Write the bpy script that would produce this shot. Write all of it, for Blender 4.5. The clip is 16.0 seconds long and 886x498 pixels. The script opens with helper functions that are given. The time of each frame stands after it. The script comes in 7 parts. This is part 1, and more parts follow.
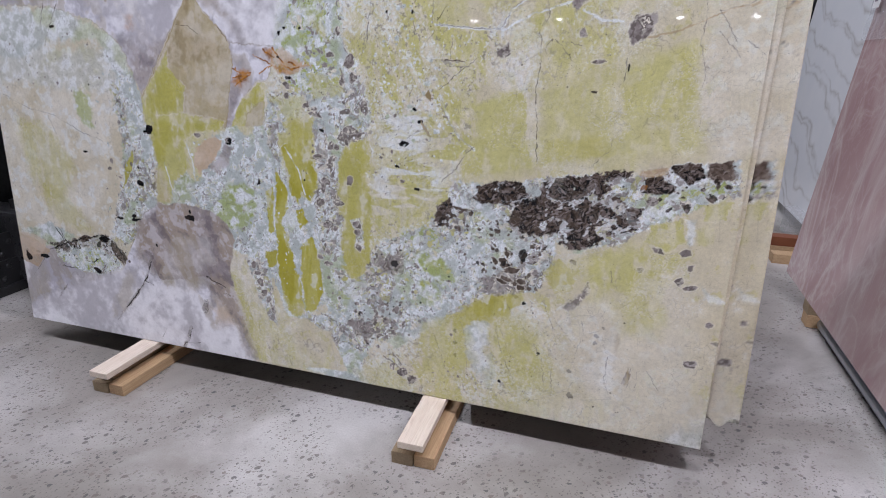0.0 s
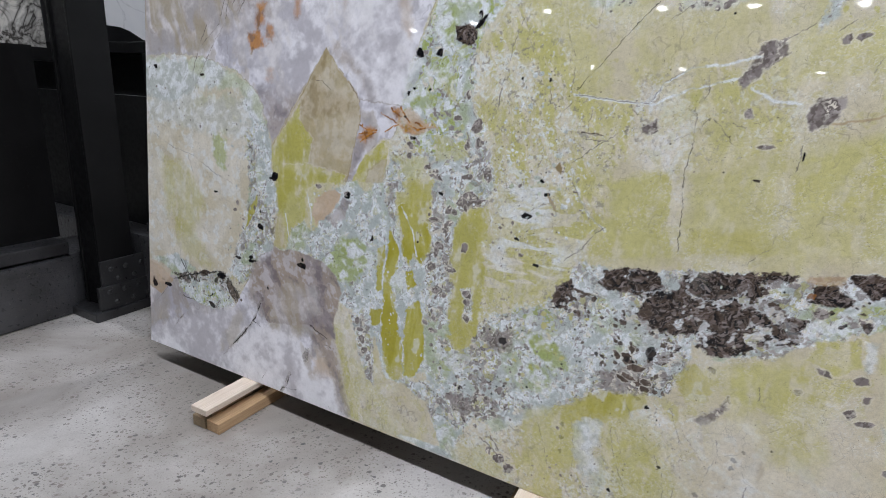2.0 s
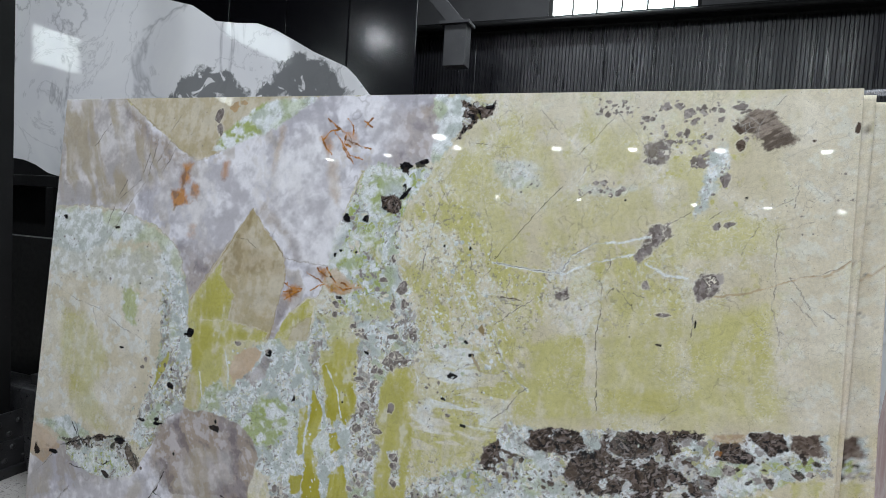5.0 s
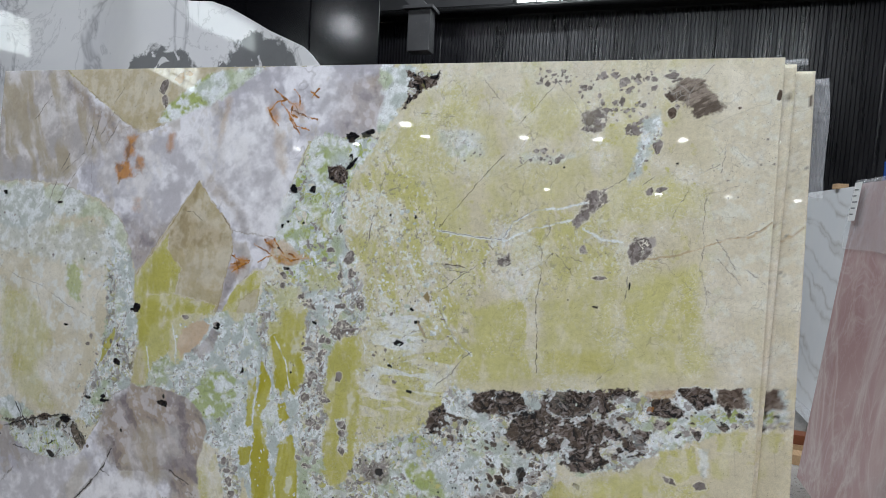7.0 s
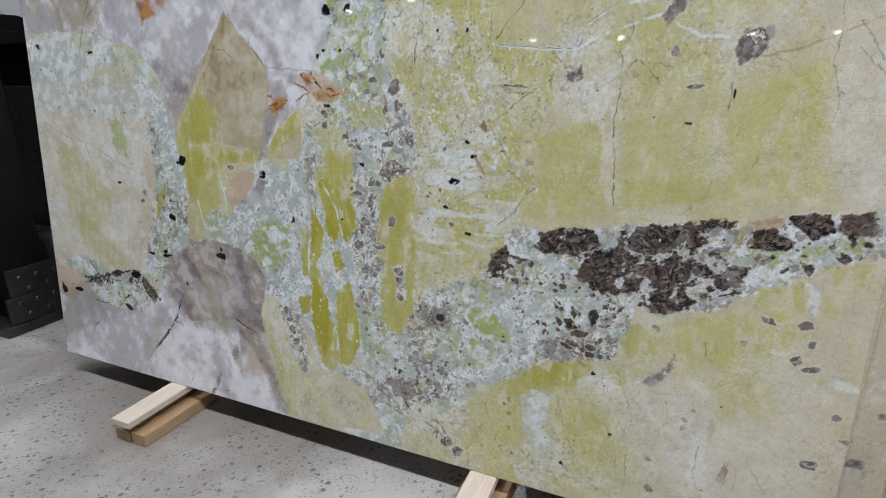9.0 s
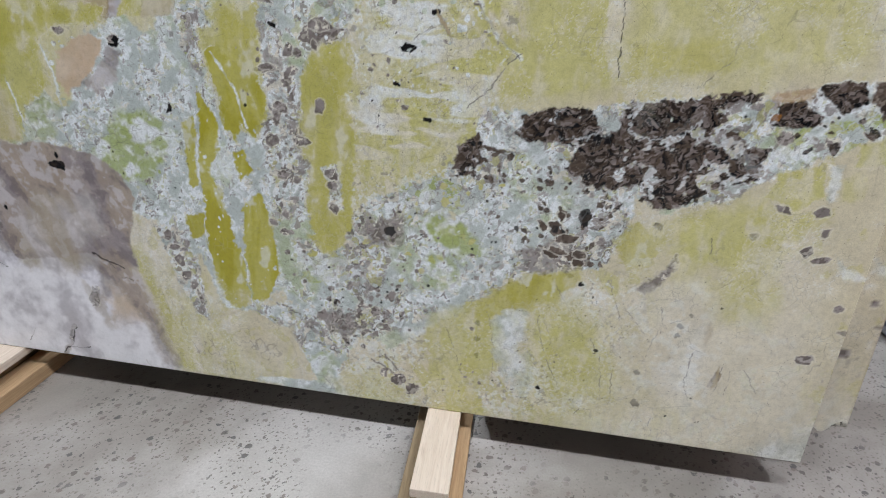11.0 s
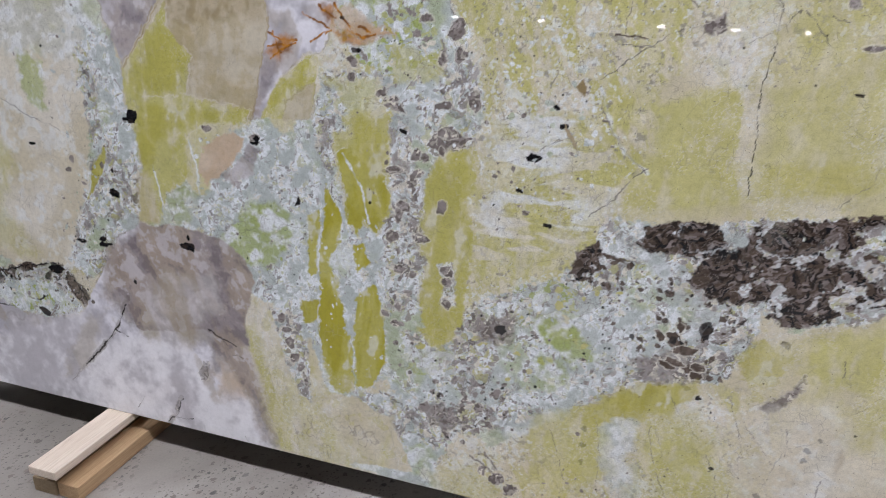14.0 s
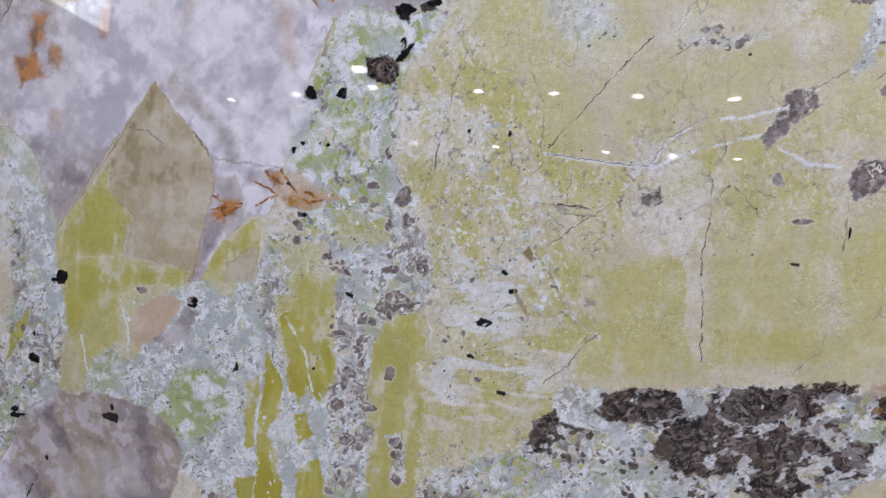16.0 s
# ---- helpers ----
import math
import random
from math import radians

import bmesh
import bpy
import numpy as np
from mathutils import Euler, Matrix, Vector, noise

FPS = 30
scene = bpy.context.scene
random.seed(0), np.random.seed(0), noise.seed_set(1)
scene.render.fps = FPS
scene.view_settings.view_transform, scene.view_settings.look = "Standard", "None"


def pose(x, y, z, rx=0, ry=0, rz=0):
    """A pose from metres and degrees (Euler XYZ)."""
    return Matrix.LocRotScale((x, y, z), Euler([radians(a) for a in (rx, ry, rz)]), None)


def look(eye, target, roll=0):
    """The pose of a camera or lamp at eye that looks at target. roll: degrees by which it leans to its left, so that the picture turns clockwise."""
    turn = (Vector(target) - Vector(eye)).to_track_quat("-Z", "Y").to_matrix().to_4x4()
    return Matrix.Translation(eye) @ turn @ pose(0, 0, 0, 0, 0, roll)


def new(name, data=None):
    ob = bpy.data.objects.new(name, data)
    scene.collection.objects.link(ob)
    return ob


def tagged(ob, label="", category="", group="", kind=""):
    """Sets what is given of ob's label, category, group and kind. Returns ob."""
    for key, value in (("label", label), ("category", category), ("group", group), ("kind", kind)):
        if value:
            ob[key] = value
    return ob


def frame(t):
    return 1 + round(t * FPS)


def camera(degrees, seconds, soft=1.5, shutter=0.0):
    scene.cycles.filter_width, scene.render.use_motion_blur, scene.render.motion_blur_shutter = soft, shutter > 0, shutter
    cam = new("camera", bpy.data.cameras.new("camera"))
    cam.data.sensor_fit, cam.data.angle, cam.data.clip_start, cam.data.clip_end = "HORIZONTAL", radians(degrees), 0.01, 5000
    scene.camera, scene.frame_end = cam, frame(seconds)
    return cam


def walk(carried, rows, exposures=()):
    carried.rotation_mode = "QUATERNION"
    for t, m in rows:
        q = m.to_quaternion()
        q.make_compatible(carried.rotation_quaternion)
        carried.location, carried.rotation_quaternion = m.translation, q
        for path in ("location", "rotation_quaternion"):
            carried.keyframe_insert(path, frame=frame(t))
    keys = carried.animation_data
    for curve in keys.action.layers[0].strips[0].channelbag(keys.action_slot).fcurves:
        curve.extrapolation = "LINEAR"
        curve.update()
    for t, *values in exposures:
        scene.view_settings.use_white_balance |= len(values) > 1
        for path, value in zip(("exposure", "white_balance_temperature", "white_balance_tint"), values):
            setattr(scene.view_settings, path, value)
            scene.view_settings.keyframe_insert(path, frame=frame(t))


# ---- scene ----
# ---- camera and walk ----
cam = camera(77.9, 16.0, soft=0.9)
PATH = [
    (0, (2.654, -1.666, 1.345), (2.067, 0.124, 0.672), 0.24),
    (0.5, (2.589, -1.682, 1.378), (1.950, 0.095, 0.720), 0.79),
    (1, (2.560, -1.626, 1.386), (1.802, 0.116, 0.763), 1.51),
    (1.5, (2.545, -1.565, 1.403), (1.686, 0.140, 0.808), 2.12),
    (2, (2.528, -1.543, 1.424), (1.608, 0.144, 0.869), 2.81),
    (2.5, (2.511, -1.549, 1.453), (1.602, 0.164, 0.965), 2.87),
    (3, (2.505, -1.546, 1.489), (1.639, 0.214, 1.098), 2.78),
    (3.5, (2.495, -1.560, 1.522), (1.695, 0.245, 1.205), 2.73),
    (4, (2.503, -1.568, 1.536), (1.748, 0.268, 1.294), 3.07),
    (4.5, (2.504, -1.576, 1.564), (1.776, 0.279, 1.389), 3.13),
    (5, (2.498, -1.582, 1.568), (1.804, 0.290, 1.450), 3.40),
    (5.2, (2.505, -1.581, 1.567), (1.823, 0.296, 1.461), 3.54),
    (7.3, (2.596, -1.576, 1.487), (2.005, 0.327, 1.322), 3.13),
    (7.5, (2.592, -1.563, 1.480), (1.977, 0.328, 1.260), 2.88),
    (8, (2.578, -1.529, 1.448), (1.918, 0.328, 1.106), 2.08),
    (8.5, (2.576, -1.460, 1.401), (1.854, 0.345, 0.933), 0.88),
    (9, (2.559, -1.392, 1.356), (1.783, 0.348, 0.746), -0.33),
    (9.5, (2.490, -1.327, 1.301), (1.755, 0.398, 0.606), -0.98),
    (10, (2.352, -1.244, 1.227), (1.932, 0.553, 0.456), -0.56),
    (10.2, (2.320, -1.210, 1.205), (1.967, 0.593, 0.414), -0.16),
    (12.3, (2.087, -1.160, 1.166), (1.866, 0.603, 0.246), 5.91),
    (12.5, (2.075, -1.163, 1.181), (1.814, 0.593, 0.260), 5.97),
    (13, (2.058, -1.172, 1.214), (1.711, 0.591, 0.336), 5.39),
    (13.5, (2.056, -1.180, 1.247), (1.642, 0.613, 0.463), 4.28),
    (14, (2.047, -1.183, 1.269), (1.601, 0.646, 0.593), 3.61),
    (14.5, (2.048, -1.170, 1.297), (1.595, 0.698, 0.744), 3.54),
    (15, (2.059, -1.118, 1.314), (1.630, 0.788, 0.885), 3.68),
    (15.5, (2.061, -1.095, 1.346), (1.671, 0.838, 1.014), 3.75),
    (16, (2.057, -1.102, 1.374), (1.694, 0.846, 1.104), 3.44),
]
EXPOSURES = [(0.0, -0.18, 6300, 14), (1.0, -0.18, 6420, 12), (2.0, -0.18, 6420, 7), (4.0, -0.26, 6330, 3), (5.2, -0.20, 6400, 2), (7.3, -0.24, 6450, 3), (8.5, -0.28, 6480, 4),
             (10.2, -0.20, 6540, 5), (12.5, -0.16, 6620, 6), (13.5, -0.16, 6600, 9), (15.0, -0.20, 6400, 13), (16.0, -0.22, 6250, 16)]
walk(cam, [(t, look(eye, target, roll)) for t, eye, target, roll in PATH], EXPOSURES)

# ---- light ----
world = bpy.data.worlds.new("world")
scene.world = world
world.use_nodes = True
wn = world.node_tree.nodes
sky = wn.new("ShaderNodeTexSky")
sky.sky_type, sky.sun_disc = "NISHITA", False
sky.sun_elevation, sky.sun_rotation = radians(40), radians(200)
world.node_tree.links.new(sky.outputs[0], wn["Background"].inputs[0])
wn["Background"].inputs[1].default_value = 0.12

HALL = (-10.0, 12.0, -30.0, 6.4, 8.2)  # west, east, south, north, ceiling height
LAMP_Z = 6.0


def high_bay(x, y, z, watts, size=0.34):
    data = bpy.data.lights.new("high_bay_light", "AREA")
    data.shape, data.size, data.energy, data.color = "DISK", size, watts, (0.95, 0.965, 1.055)
    ob = new("high_bay_light", data)
    ob.matrix_world = pose(x, y, z - 0.02)
    return ob


NEAR_ROW = [(x, -1.9, LAMP_Z) for x in (-4.3, -2.2, -0.1, 2.0, 4.1, 6.3)]
for p in NEAR_ROW:
    high_bay(*p, 160 if p[0] > 3 else 100 if p[0] > 1 else 74)
MID_ROW = [(x, -7.4, LAMP_Z) for x in (-2.2, 2.0, 6.3)]
for p in MID_ROW:
    high_bay(*p, 26)
# added fill with no known source, brightens the white slab and cladding
AISLE_FILL = (1.2, 4.0, LAMP_Z)
high_bay(*AISLE_FILL, 170)
FAR_LAMPS = [(x, -13.1, LAMP_Z) for x in (-3.0, -0.05, 1.96, 4.06, 6.33)]
FAR_LAMPS += [(x, -19.5, LAMP_Z) for x in (-3.3, -0.1, 4.0, 6.33, 8.5)]
FAR_LAMPS += [(-5.7, -14.0, LAMP_Z), (-8.35, -14.7, LAMP_Z), (-1.27, -7.39, 4.39)]

# ---- materials ----


def material(name, rough=0.5, metal=0.0, color=(0.5, 0.5, 0.5), spec=0.5, coat=0.0):
    m = bpy.data.materials.new(name)
    m.use_nodes = True
    b = m.node_tree.nodes["Principled BSDF"]
    b.inputs["Roughness"].default_value, b.inputs["Metallic"].default_value = rough, metal
    b.inputs["Base Color"].default_value = (*color, 1)
    b.inputs["Specular IOR Level"].default_value = spec
    b.inputs["Coat Weight"].default_value = coat
    return m


class Nodes:
    """Short names for the nodes of one material."""

    def __init__(self, m):
        self.tree, self.bsdf = m.node_tree, m.node_tree.nodes["Principled BSDF"]
        self.place = self.tree.nodes.new("ShaderNodeTexCoord").outputs["Object"]

    def put(self, socket, value):
        if isinstance(value, bpy.types.NodeSocket):
            self.tree.links.new(value, socket)
        elif isinstance(value, tuple) and len(value) == 3 and socket.type == "RGBA":
            socket.default_value = (*value, 1)
        else:
            socket.default_value = value

    def scaled(self, sx, sy, sz, turn=0.0):
        n = self.tree.nodes.new("ShaderNodeMapping")
        self.put(n.inputs[0], self.place)
        n.inputs["Scale"].default_value = (sx, sy, sz)
        n.inputs["Rotation"].default_value = (0, 0, radians(turn))
        return n.outputs[0]

    def noise(self, scale, detail=3.0, rough=0.55, warp=0.0, at=None):
        n = self.tree.nodes.new("ShaderNodeTexNoise")
        self.put(n.inputs["Vector"], at or self.place)
        n.inputs["Scale"].default_value, n.inputs["Detail"].default_value = scale, detail
        n.inputs["Roughness"].default_value, n.inputs["Distortion"].default_value = rough, warp
        return n.outputs[0]

    def cells(self, scale, feature="F1", out="Distance", at=None, random=1.0):
        n = self.tree.nodes.new("ShaderNodeTexVoronoi")
        n.feature = feature
        self.put(n.inputs["Vector"], at or self.place)
        n.inputs["Scale"].default_value, n.inputs["Randomness"].default_value = scale, random
        return n.outputs[out]

    def ramp(self, fac, *stops):
        n = self.tree.nodes.new("ShaderNodeValToRGB")
        e = n.color_ramp.elements
        while len(e) < len(stops):
            e.new(0.5)
        for k, (pos, c) in zip(e, stops):
            k.position, k.color = pos, (*c, 1) if isinstance(c, tuple) else (c, c, c, 1)
        self.put(n.inputs[0], fac)
        return n.outputs[0]

    def math(self, op, a, b=0.0):
        n = self.tree.nodes.new("ShaderNodeMath")
        n.operation = op
        self.put(n.inputs[0], a), self.put(n.inputs[1], b)
        return n.outputs[0]

    def mix(self, fac, a, b, kind="MIX"):
        n = self.tree.nodes.new("ShaderNodeMix")
        n.data_type, n.blend_type = "RGBA", kind
        self.put(n.inputs[0], fac), self.put(n.inputs[6], a), self.put(n.inputs[7], b)
        return n.outputs[2]

    def attr(self, name):
        n = self.tree.nodes.new("ShaderNodeAttribute")
        n.attribute_name = name
        return n.outputs

    def bump(self, height, strength=0.3, dist=0.002):
        n = self.tree.nodes.new("ShaderNodeBump")
        n.inputs["Strength"].default_value, n.inputs["Distance"].default_value = strength, dist
        self.put(n.inputs["Height"], height)
        self.put(self.bsdf.inputs["Normal"], n.outputs[0])

    def color(self, v):
        self.put(self.bsdf.inputs["Base Color"], v)

    def rough(self, v):
        self.put(self.bsdf.inputs["Roughness"], v)


def painted_black(name, base=0.012, rough=0.45, grime=0.03, spec=0.2, relief=0.08):
    m = material(name, rough, spec=spec)
    n = Nodes(m)
    big, fine = n.noise(2.2, 5, 0.65), n.noise(38, 4, 0.7)
    c = n.ramp(big, (0.35, (base, base, base * 1.06)), (0.75, (base + grime * 0.5, base + grime * 0.5, base + grime * 0.55)))
    c = n.mix(n.ramp(fine, (0.62, 0.0), (0.75, 0.7)), c, (base + grime * 1.6, base + grime * 1.5, base + grime * 1.4))
    n.color(c)
    n.rough(n.ramp(fine, (0.3, rough - 0.12), (0.7, rough + 0.15)))
    n.bump(fine, relief, 0.001 + 0.004 * relief)
    return m


def concrete_floor():
    m = material("ground_concrete", 0.5, spec=0.4)
    n = Nodes(m)
    big, mid, fine = n.noise(0.9, 5, 0.6, 0.6), n.noise(6, 5, 0.6), n.noise(160, 3, 0.6)
    c = n.ramp(big, (0.3, (0.20, 0.18, 0.16)), (0.46, (0.34, 0.31, 0.285)), (0.64, (0.60, 0.575, 0.56)))
    c = n.mix(n.ramp(mid, (0.3, 0.35), (0.7, 0.0)), c, (0.27, 0.25, 0.23))
    c = n.mix(n.ramp(fine, (0.3, 0.25), (0.65, 0.0)), c, (0.2, 0.19, 0.18))
    # ground aggregate: flakes of grey, brown and pale stone, in drifts
    at = n.mix(0.03, n.place, n.noise(45, 3, 0.65), "ADD")
    drift = n.ramp(n.noise(2.6, 4, 0.6), (0.40, 0.06), (0.52, 1.0))
    for scale, low, high, tones, k in ((33, 0.24, 0.29, ((0.075, 0.075, 0.08), (0.13, 0.115, 0.105), (0.22, 0.18, 0.165)), 0.8),
                                       (90, 0.27, 0.35, ((0.09, 0.085, 0.085), (0.16, 0.14, 0.125), (0.24, 0.21, 0.19)), 0.75)):
        d = n.cells(scale, at=at)
        pick = n.ramp(n.cells(scale, out="Color", at=at), (0.36, 0.0), (0.40, 1.0))
        tone = n.ramp(n.cells(scale, out="Color", at=at), (0.4, tones[0]), (0.6, tones[1]), (0.85, tones[2]))
        body = n.ramp(d, (low, k), (high, 0.0))
        c = n.mix(n.math("MULTIPLY", n.math("MULTIPLY", body, pick), drift), c, tone)
    n.color(c)
    n.rough(n.ramp(mid, (0.3, 0.27), (0.7, 0.5)))
    n.bump(fine, 0.12, 0.0015)
    return m


def timber(name, a, b):
    m = material(name, 0.7, spec=0.25)
    n = Nodes(m)
    grain = n.noise(3.0, 5, 0.6, 0.8, at=n.scaled(34, 2.2, 34))
    fine = n.noise(9.0, 3, 0.6, at=n.scaled(60, 3, 60))
    c = n.ramp(grain, (0.3, a), (0.7, b))
    c = n.mix(n.ramp(fine, (0.55, 0.0), (0.75, 0.35)), c, tuple(v * 0.45 for v in a))
    knots = n.cells(7.5, at=n.scaled(1, 0.45, 1))
    c = n.mix(n.ramp(knots, (0.04, 0.75), (0.09, 0.0)), c, tuple(v * 0.3 for v in a))
    n.color(c)
    n.bump(fine, 0.3, 0.0015)
    return m


def polished_stone(name, rough=0.025):
    """A polished slab whose mineral colours are laid down in the attribute 'stone'."""
    m = material(name, rough, spec=0.5)
    n = Nodes(m)
    c, coarse = n.attr("stone")["Color"], n.attr("stone")["Alpha"]
    fine, grit, soft = n.noise(300, 3, 0.7), n.noise(85, 3, 0.65), n.noise(14, 4, 0.6)
    c = n.mix(n.math("MULTIPLY", coarse, 0.6), c, n.ramp(fine, (0.30, 0.60), (0.5, 1.0), (0.72, 1.25)), "MULTIPLY")
    c = n.mix(n.math("ADD", 0.12, n.math("MULTIPLY", coarse, 0.35)), c, n.ramp(grit, (0.28, 0.60), (0.5, 1.0), (0.72, 1.2)), "MULTIPLY")
    c = n.mix(0.45, c, n.ramp(soft, (0.3, 0.80), (0.7, 1.16)), "MULTIPLY")
    # healed fractures: pale seams first, then dark hairlines
    at = n.mix(0.05, n.place, n.noise(11, 4, 0.65), "ADD")
    for scale, wide, tone, force, gate in ((15, 0.05, (0.72, 0.72, 0.69), 0.22, 7.0), (46, 0.07, (0.74, 0.76, 0.74), 0.25, 9.0), (6.5, 0.009, (0.16, 0.14, 0.125), 0.4, 5.0), (19, 0.016, (0.15, 0.135, 0.12), 0.4, 8.0), (48, 0.04, (0.17, 0.15, 0.14), 0.6, 13.0)):
        seam = n.ramp(n.cells(scale, "DISTANCE_TO_EDGE", at=at), (0.0, 1.0), (wide, 0.0))
        where = n.ramp(n.noise(gate, 4, 0.65), (0.52, 0.0), (0.60, force))
        c = n.mix(n.math("MULTIPLY", n.math("MULTIPLY", seam, where), coarse), c, tone)
    dots = n.ramp(n.cells(85), (0.07, 1.0), (0.12, 0.0))
    c = n.mix(n.math("MULTIPLY", n.math("MULTIPLY", dots, coarse), n.ramp(n.cells(85, out="Color"), (0.55, 0.0), (0.6, 0.9))), c, (0.09, 0.08, 0.075))
    n.color(c)
    return m


def veined(name, ground, shade, vein, scale, stretch, rough=0.08, dense=0.5, turn=0.0):
    m = material(name, rough)
    n = Nodes(m)
    at = n.scaled(*stretch, turn)
    cloud = n.noise(scale * 0.8, 4, 0.55, 1.2, at=at)
    c = n.ramp(cloud, (0.35, ground), (0.7, shade))
    for k, width, force in ((0.55, 0.013, 0.8), (1.3, 0.01, 0.45), (2.6, 0.012, 0.25)):
        line = n.math("ABSOLUTE", n.math("SUBTRACT", n.noise(scale * k, 5, 0.55, 1.6, at=at), 0.5))
        c = n.mix(n.ramp(line, (0.0, force * dense), (width, force * dense * 0.5), (width * 4, 0.0)), c, vein)
    c = n.mix(0.3, c, n.ramp(n.noise(120, 3), (0.3, 0.85), (0.7, 1.0)), "MULTIPLY")
    n.color(c)
    return m


def banded():
    """White marble with long brown veins that run down along the slab."""
    m = material("marble_white_brown_vein", 0.1)
    n = Nodes(m)
    sep = n.tree.nodes.new("ShaderNodeSeparateXYZ")
    n.put(sep.inputs[0], n.place)
    drift = n.math("MULTIPLY", n.math("SUBTRACT", n.noise(1.6, 4, 0.5), 0.5), 0.55)
    run = n.math("ADD", n.math("ADD", sep.outputs[2], n.math("MULTIPLY", sep.outputs[0], 0.34)), drift)
    c = n.ramp(n.noise(3, 4), (0.35, (0.85, 0.87, 0.90)), (0.7, (0.90, 0.91, 0.93)))
    for pitch, off, width, force in ((0.27, 0.0, 0.03, 0.5), (0.41, 0.13, 0.015, 0.4)):
        saw = n.math("ABSOLUTE", n.math("SUBTRACT", n.math("FRACT", n.math("DIVIDE", n.math("ADD", run, off), pitch)), 0.5))
        c = n.mix(n.math("MULTIPLY", n.ramp(saw, (0.0, force), (width, force * 0.6), (width * 4, 0.0)), n.ramp(n.noise(4, 3), (0.35, 0.2), (0.6, 1.0))), c, (0.32, 0.28, 0.24))
    n.color(c)
    return m


def ribbed_paint():
    m = material("corrugated_black", 0.3, spec=0.6)
    n = Nodes(m)
    n.color(n.ramp(n.noise(1.5, 4, 0.6, at=n.scaled(1, 1, 0.3)), (0.35, (0.006, 0.006, 0.008)), (0.7, (0.02, 0.02, 0.024))))
    n.rough(n.ramp(n.noise(3, 3, at=n.scaled(4, 1, 0.3)), (0.3, 0.22), (0.7, 0.42)))
    return m


FLOOR = concrete_floor()
PINE = timber("timber_pine", (0.66, 0.54, 0.44), (0.78, 0.68, 0.58))
SPRUCE = timber("timber_spruce", (0.46, 0.30, 0.17), (0.60, 0.42, 0.25))
DULL_WOOD = timber("timber_weathered", (0.30, 0.22, 0.14), (0.40, 0.31, 0.2))
STONE = polished_stone("polished_marble")
BLACK = painted_black("steel_black", 0.004, 0.42, 0.012)
BLACK_GLOSS = material("sheet_black", 0.16, color=(0.006, 0.006, 0.008), spec=0.4)
# curb grime is dirt, raised further to stand for its lit top edges
CURB = painted_black("curb_black_dirty", 0.010, 0.34, 0.15, 0.8, 1.0)
# lighter copy of BLACK: the brightness of lit edges is put into its grime
BLACK_LIFTED = painted_black("steel_black_lifted", 0.008, 0.36, 0.08, 0.6)
CORRUGATED = ribbed_paint()
GREY_STEEL = painted_black("steel_grey", 0.05, 0.5, 0.05)
HALL_WALL = painted_black("hall_wall", 0.05, 0.8, 0.03)
HALL_ROOF = painted_black("hall_roof", 0.07, 0.8, 0.04)
PINK = veined("onyx_pink", (0.52, 0.34, 0.335), (0.63, 0.46, 0.45), (0.76, 0.65, 0.64), 2.6, (1, 1, 0.55), 0.12, 0.9)
WHITE_VEIN = banded()
WHITE_DARK = veined("marble_white_black_vein", (0.6, 0.57, 0.52), (0.66, 0.64, 0.6), (0.05, 0.045, 0.04), 2.6, (1, 1, 1), 0.1, 1.4)
RAW_EDGE = material("sawn_stone_edge", 0.75, color=(0.58, 0.53, 0.42))
PAPER = material("paper_white", 0.7, color=(0.8, 0.8, 0.8))
INK = material("ink_grey", 0.7, color=(0.2, 0.2, 0.22))
RUST = material("rust_red_paint", 0.6, color=(0.22, 0.07, 0.03))
TUBE = material("steel_bright", 0.3, 0.9, color=(0.5, 0.53, 0.58))


def film_material():
    m = material("clear_plastic_film", 0.12, color=(0.85, 0.87, 0.92))
    n = Nodes(m)
    n.bsdf.inputs["Alpha"].default_value = 0.28
    n.bump(n.noise(22, 4, 0.6, 1.5), 0.8, 0.012)
    return m


FILM = film_material()


def glowing(name, color, strength):
    m = material(name, 0.5, color=(0, 0, 0))
    b = m.node_tree.nodes["Principled BSDF"]
    b.inputs["Emission Color"].default_value, b.inputs["Emission Strength"].default_value = (*color, 1), strength
    return m


SKY_PANE = glowing("daylight_pane", (0.90, 0.96, 1.0), 9.0)
LAMP_GLOW = glowing("lamp_glow", (0.96, 0.98, 1.0), 45.0)
BLUE = material("paint_blue", 0.5, color=(0.03, 0.12, 0.5))

# ---- the pattern of the front stone ----
STEP = 0.0022
MARKS = []


def zone(kind, rough, soft, alpha, *pts):
    MARKS.append(("zone", kind, rough, soft, alpha, pts))


def blob(kind, x, y, rx, ry, turn=0, rough=0.3, alpha=1.0):
    MARKS.append(("blob", kind, rough, 0.12, alpha, (x, y, rx, ry, turn)))


def line(kind, width, alpha, *pts):
    MARKS.append(("line", kind, width, 0.1, alpha, pts))


def scatter(kind, count, small, large, seed, *pts):
    MARKS.append(("scatter", kind, small, large, (count, seed), pts))


def lattice(u, v, scale, seed):
    x, y = u * scale + 17.3 * seed, v * scale + 9.1 * seed
    i, j = np.floor(x).astype(np.int64), np.floor(y).astype(np.int64)
    fx, fy = x - i, y - j
    fx, fy = fx * fx * (3 - 2 * fx), fy * fy * (3 - 2 * fy)
    table = np.random.RandomState(seed).rand(256, 256)
    a, b, c, d = table[j & 255, i & 255], table[j & 255, (i + 1) & 255], table[(j + 1) & 255, i & 255], table[(j + 1) & 255, (i + 1) & 255]
    return (a * (1 - fx) + b * fx) * (1 - fy) + (c * (1 - fx) + d * fx) * fy


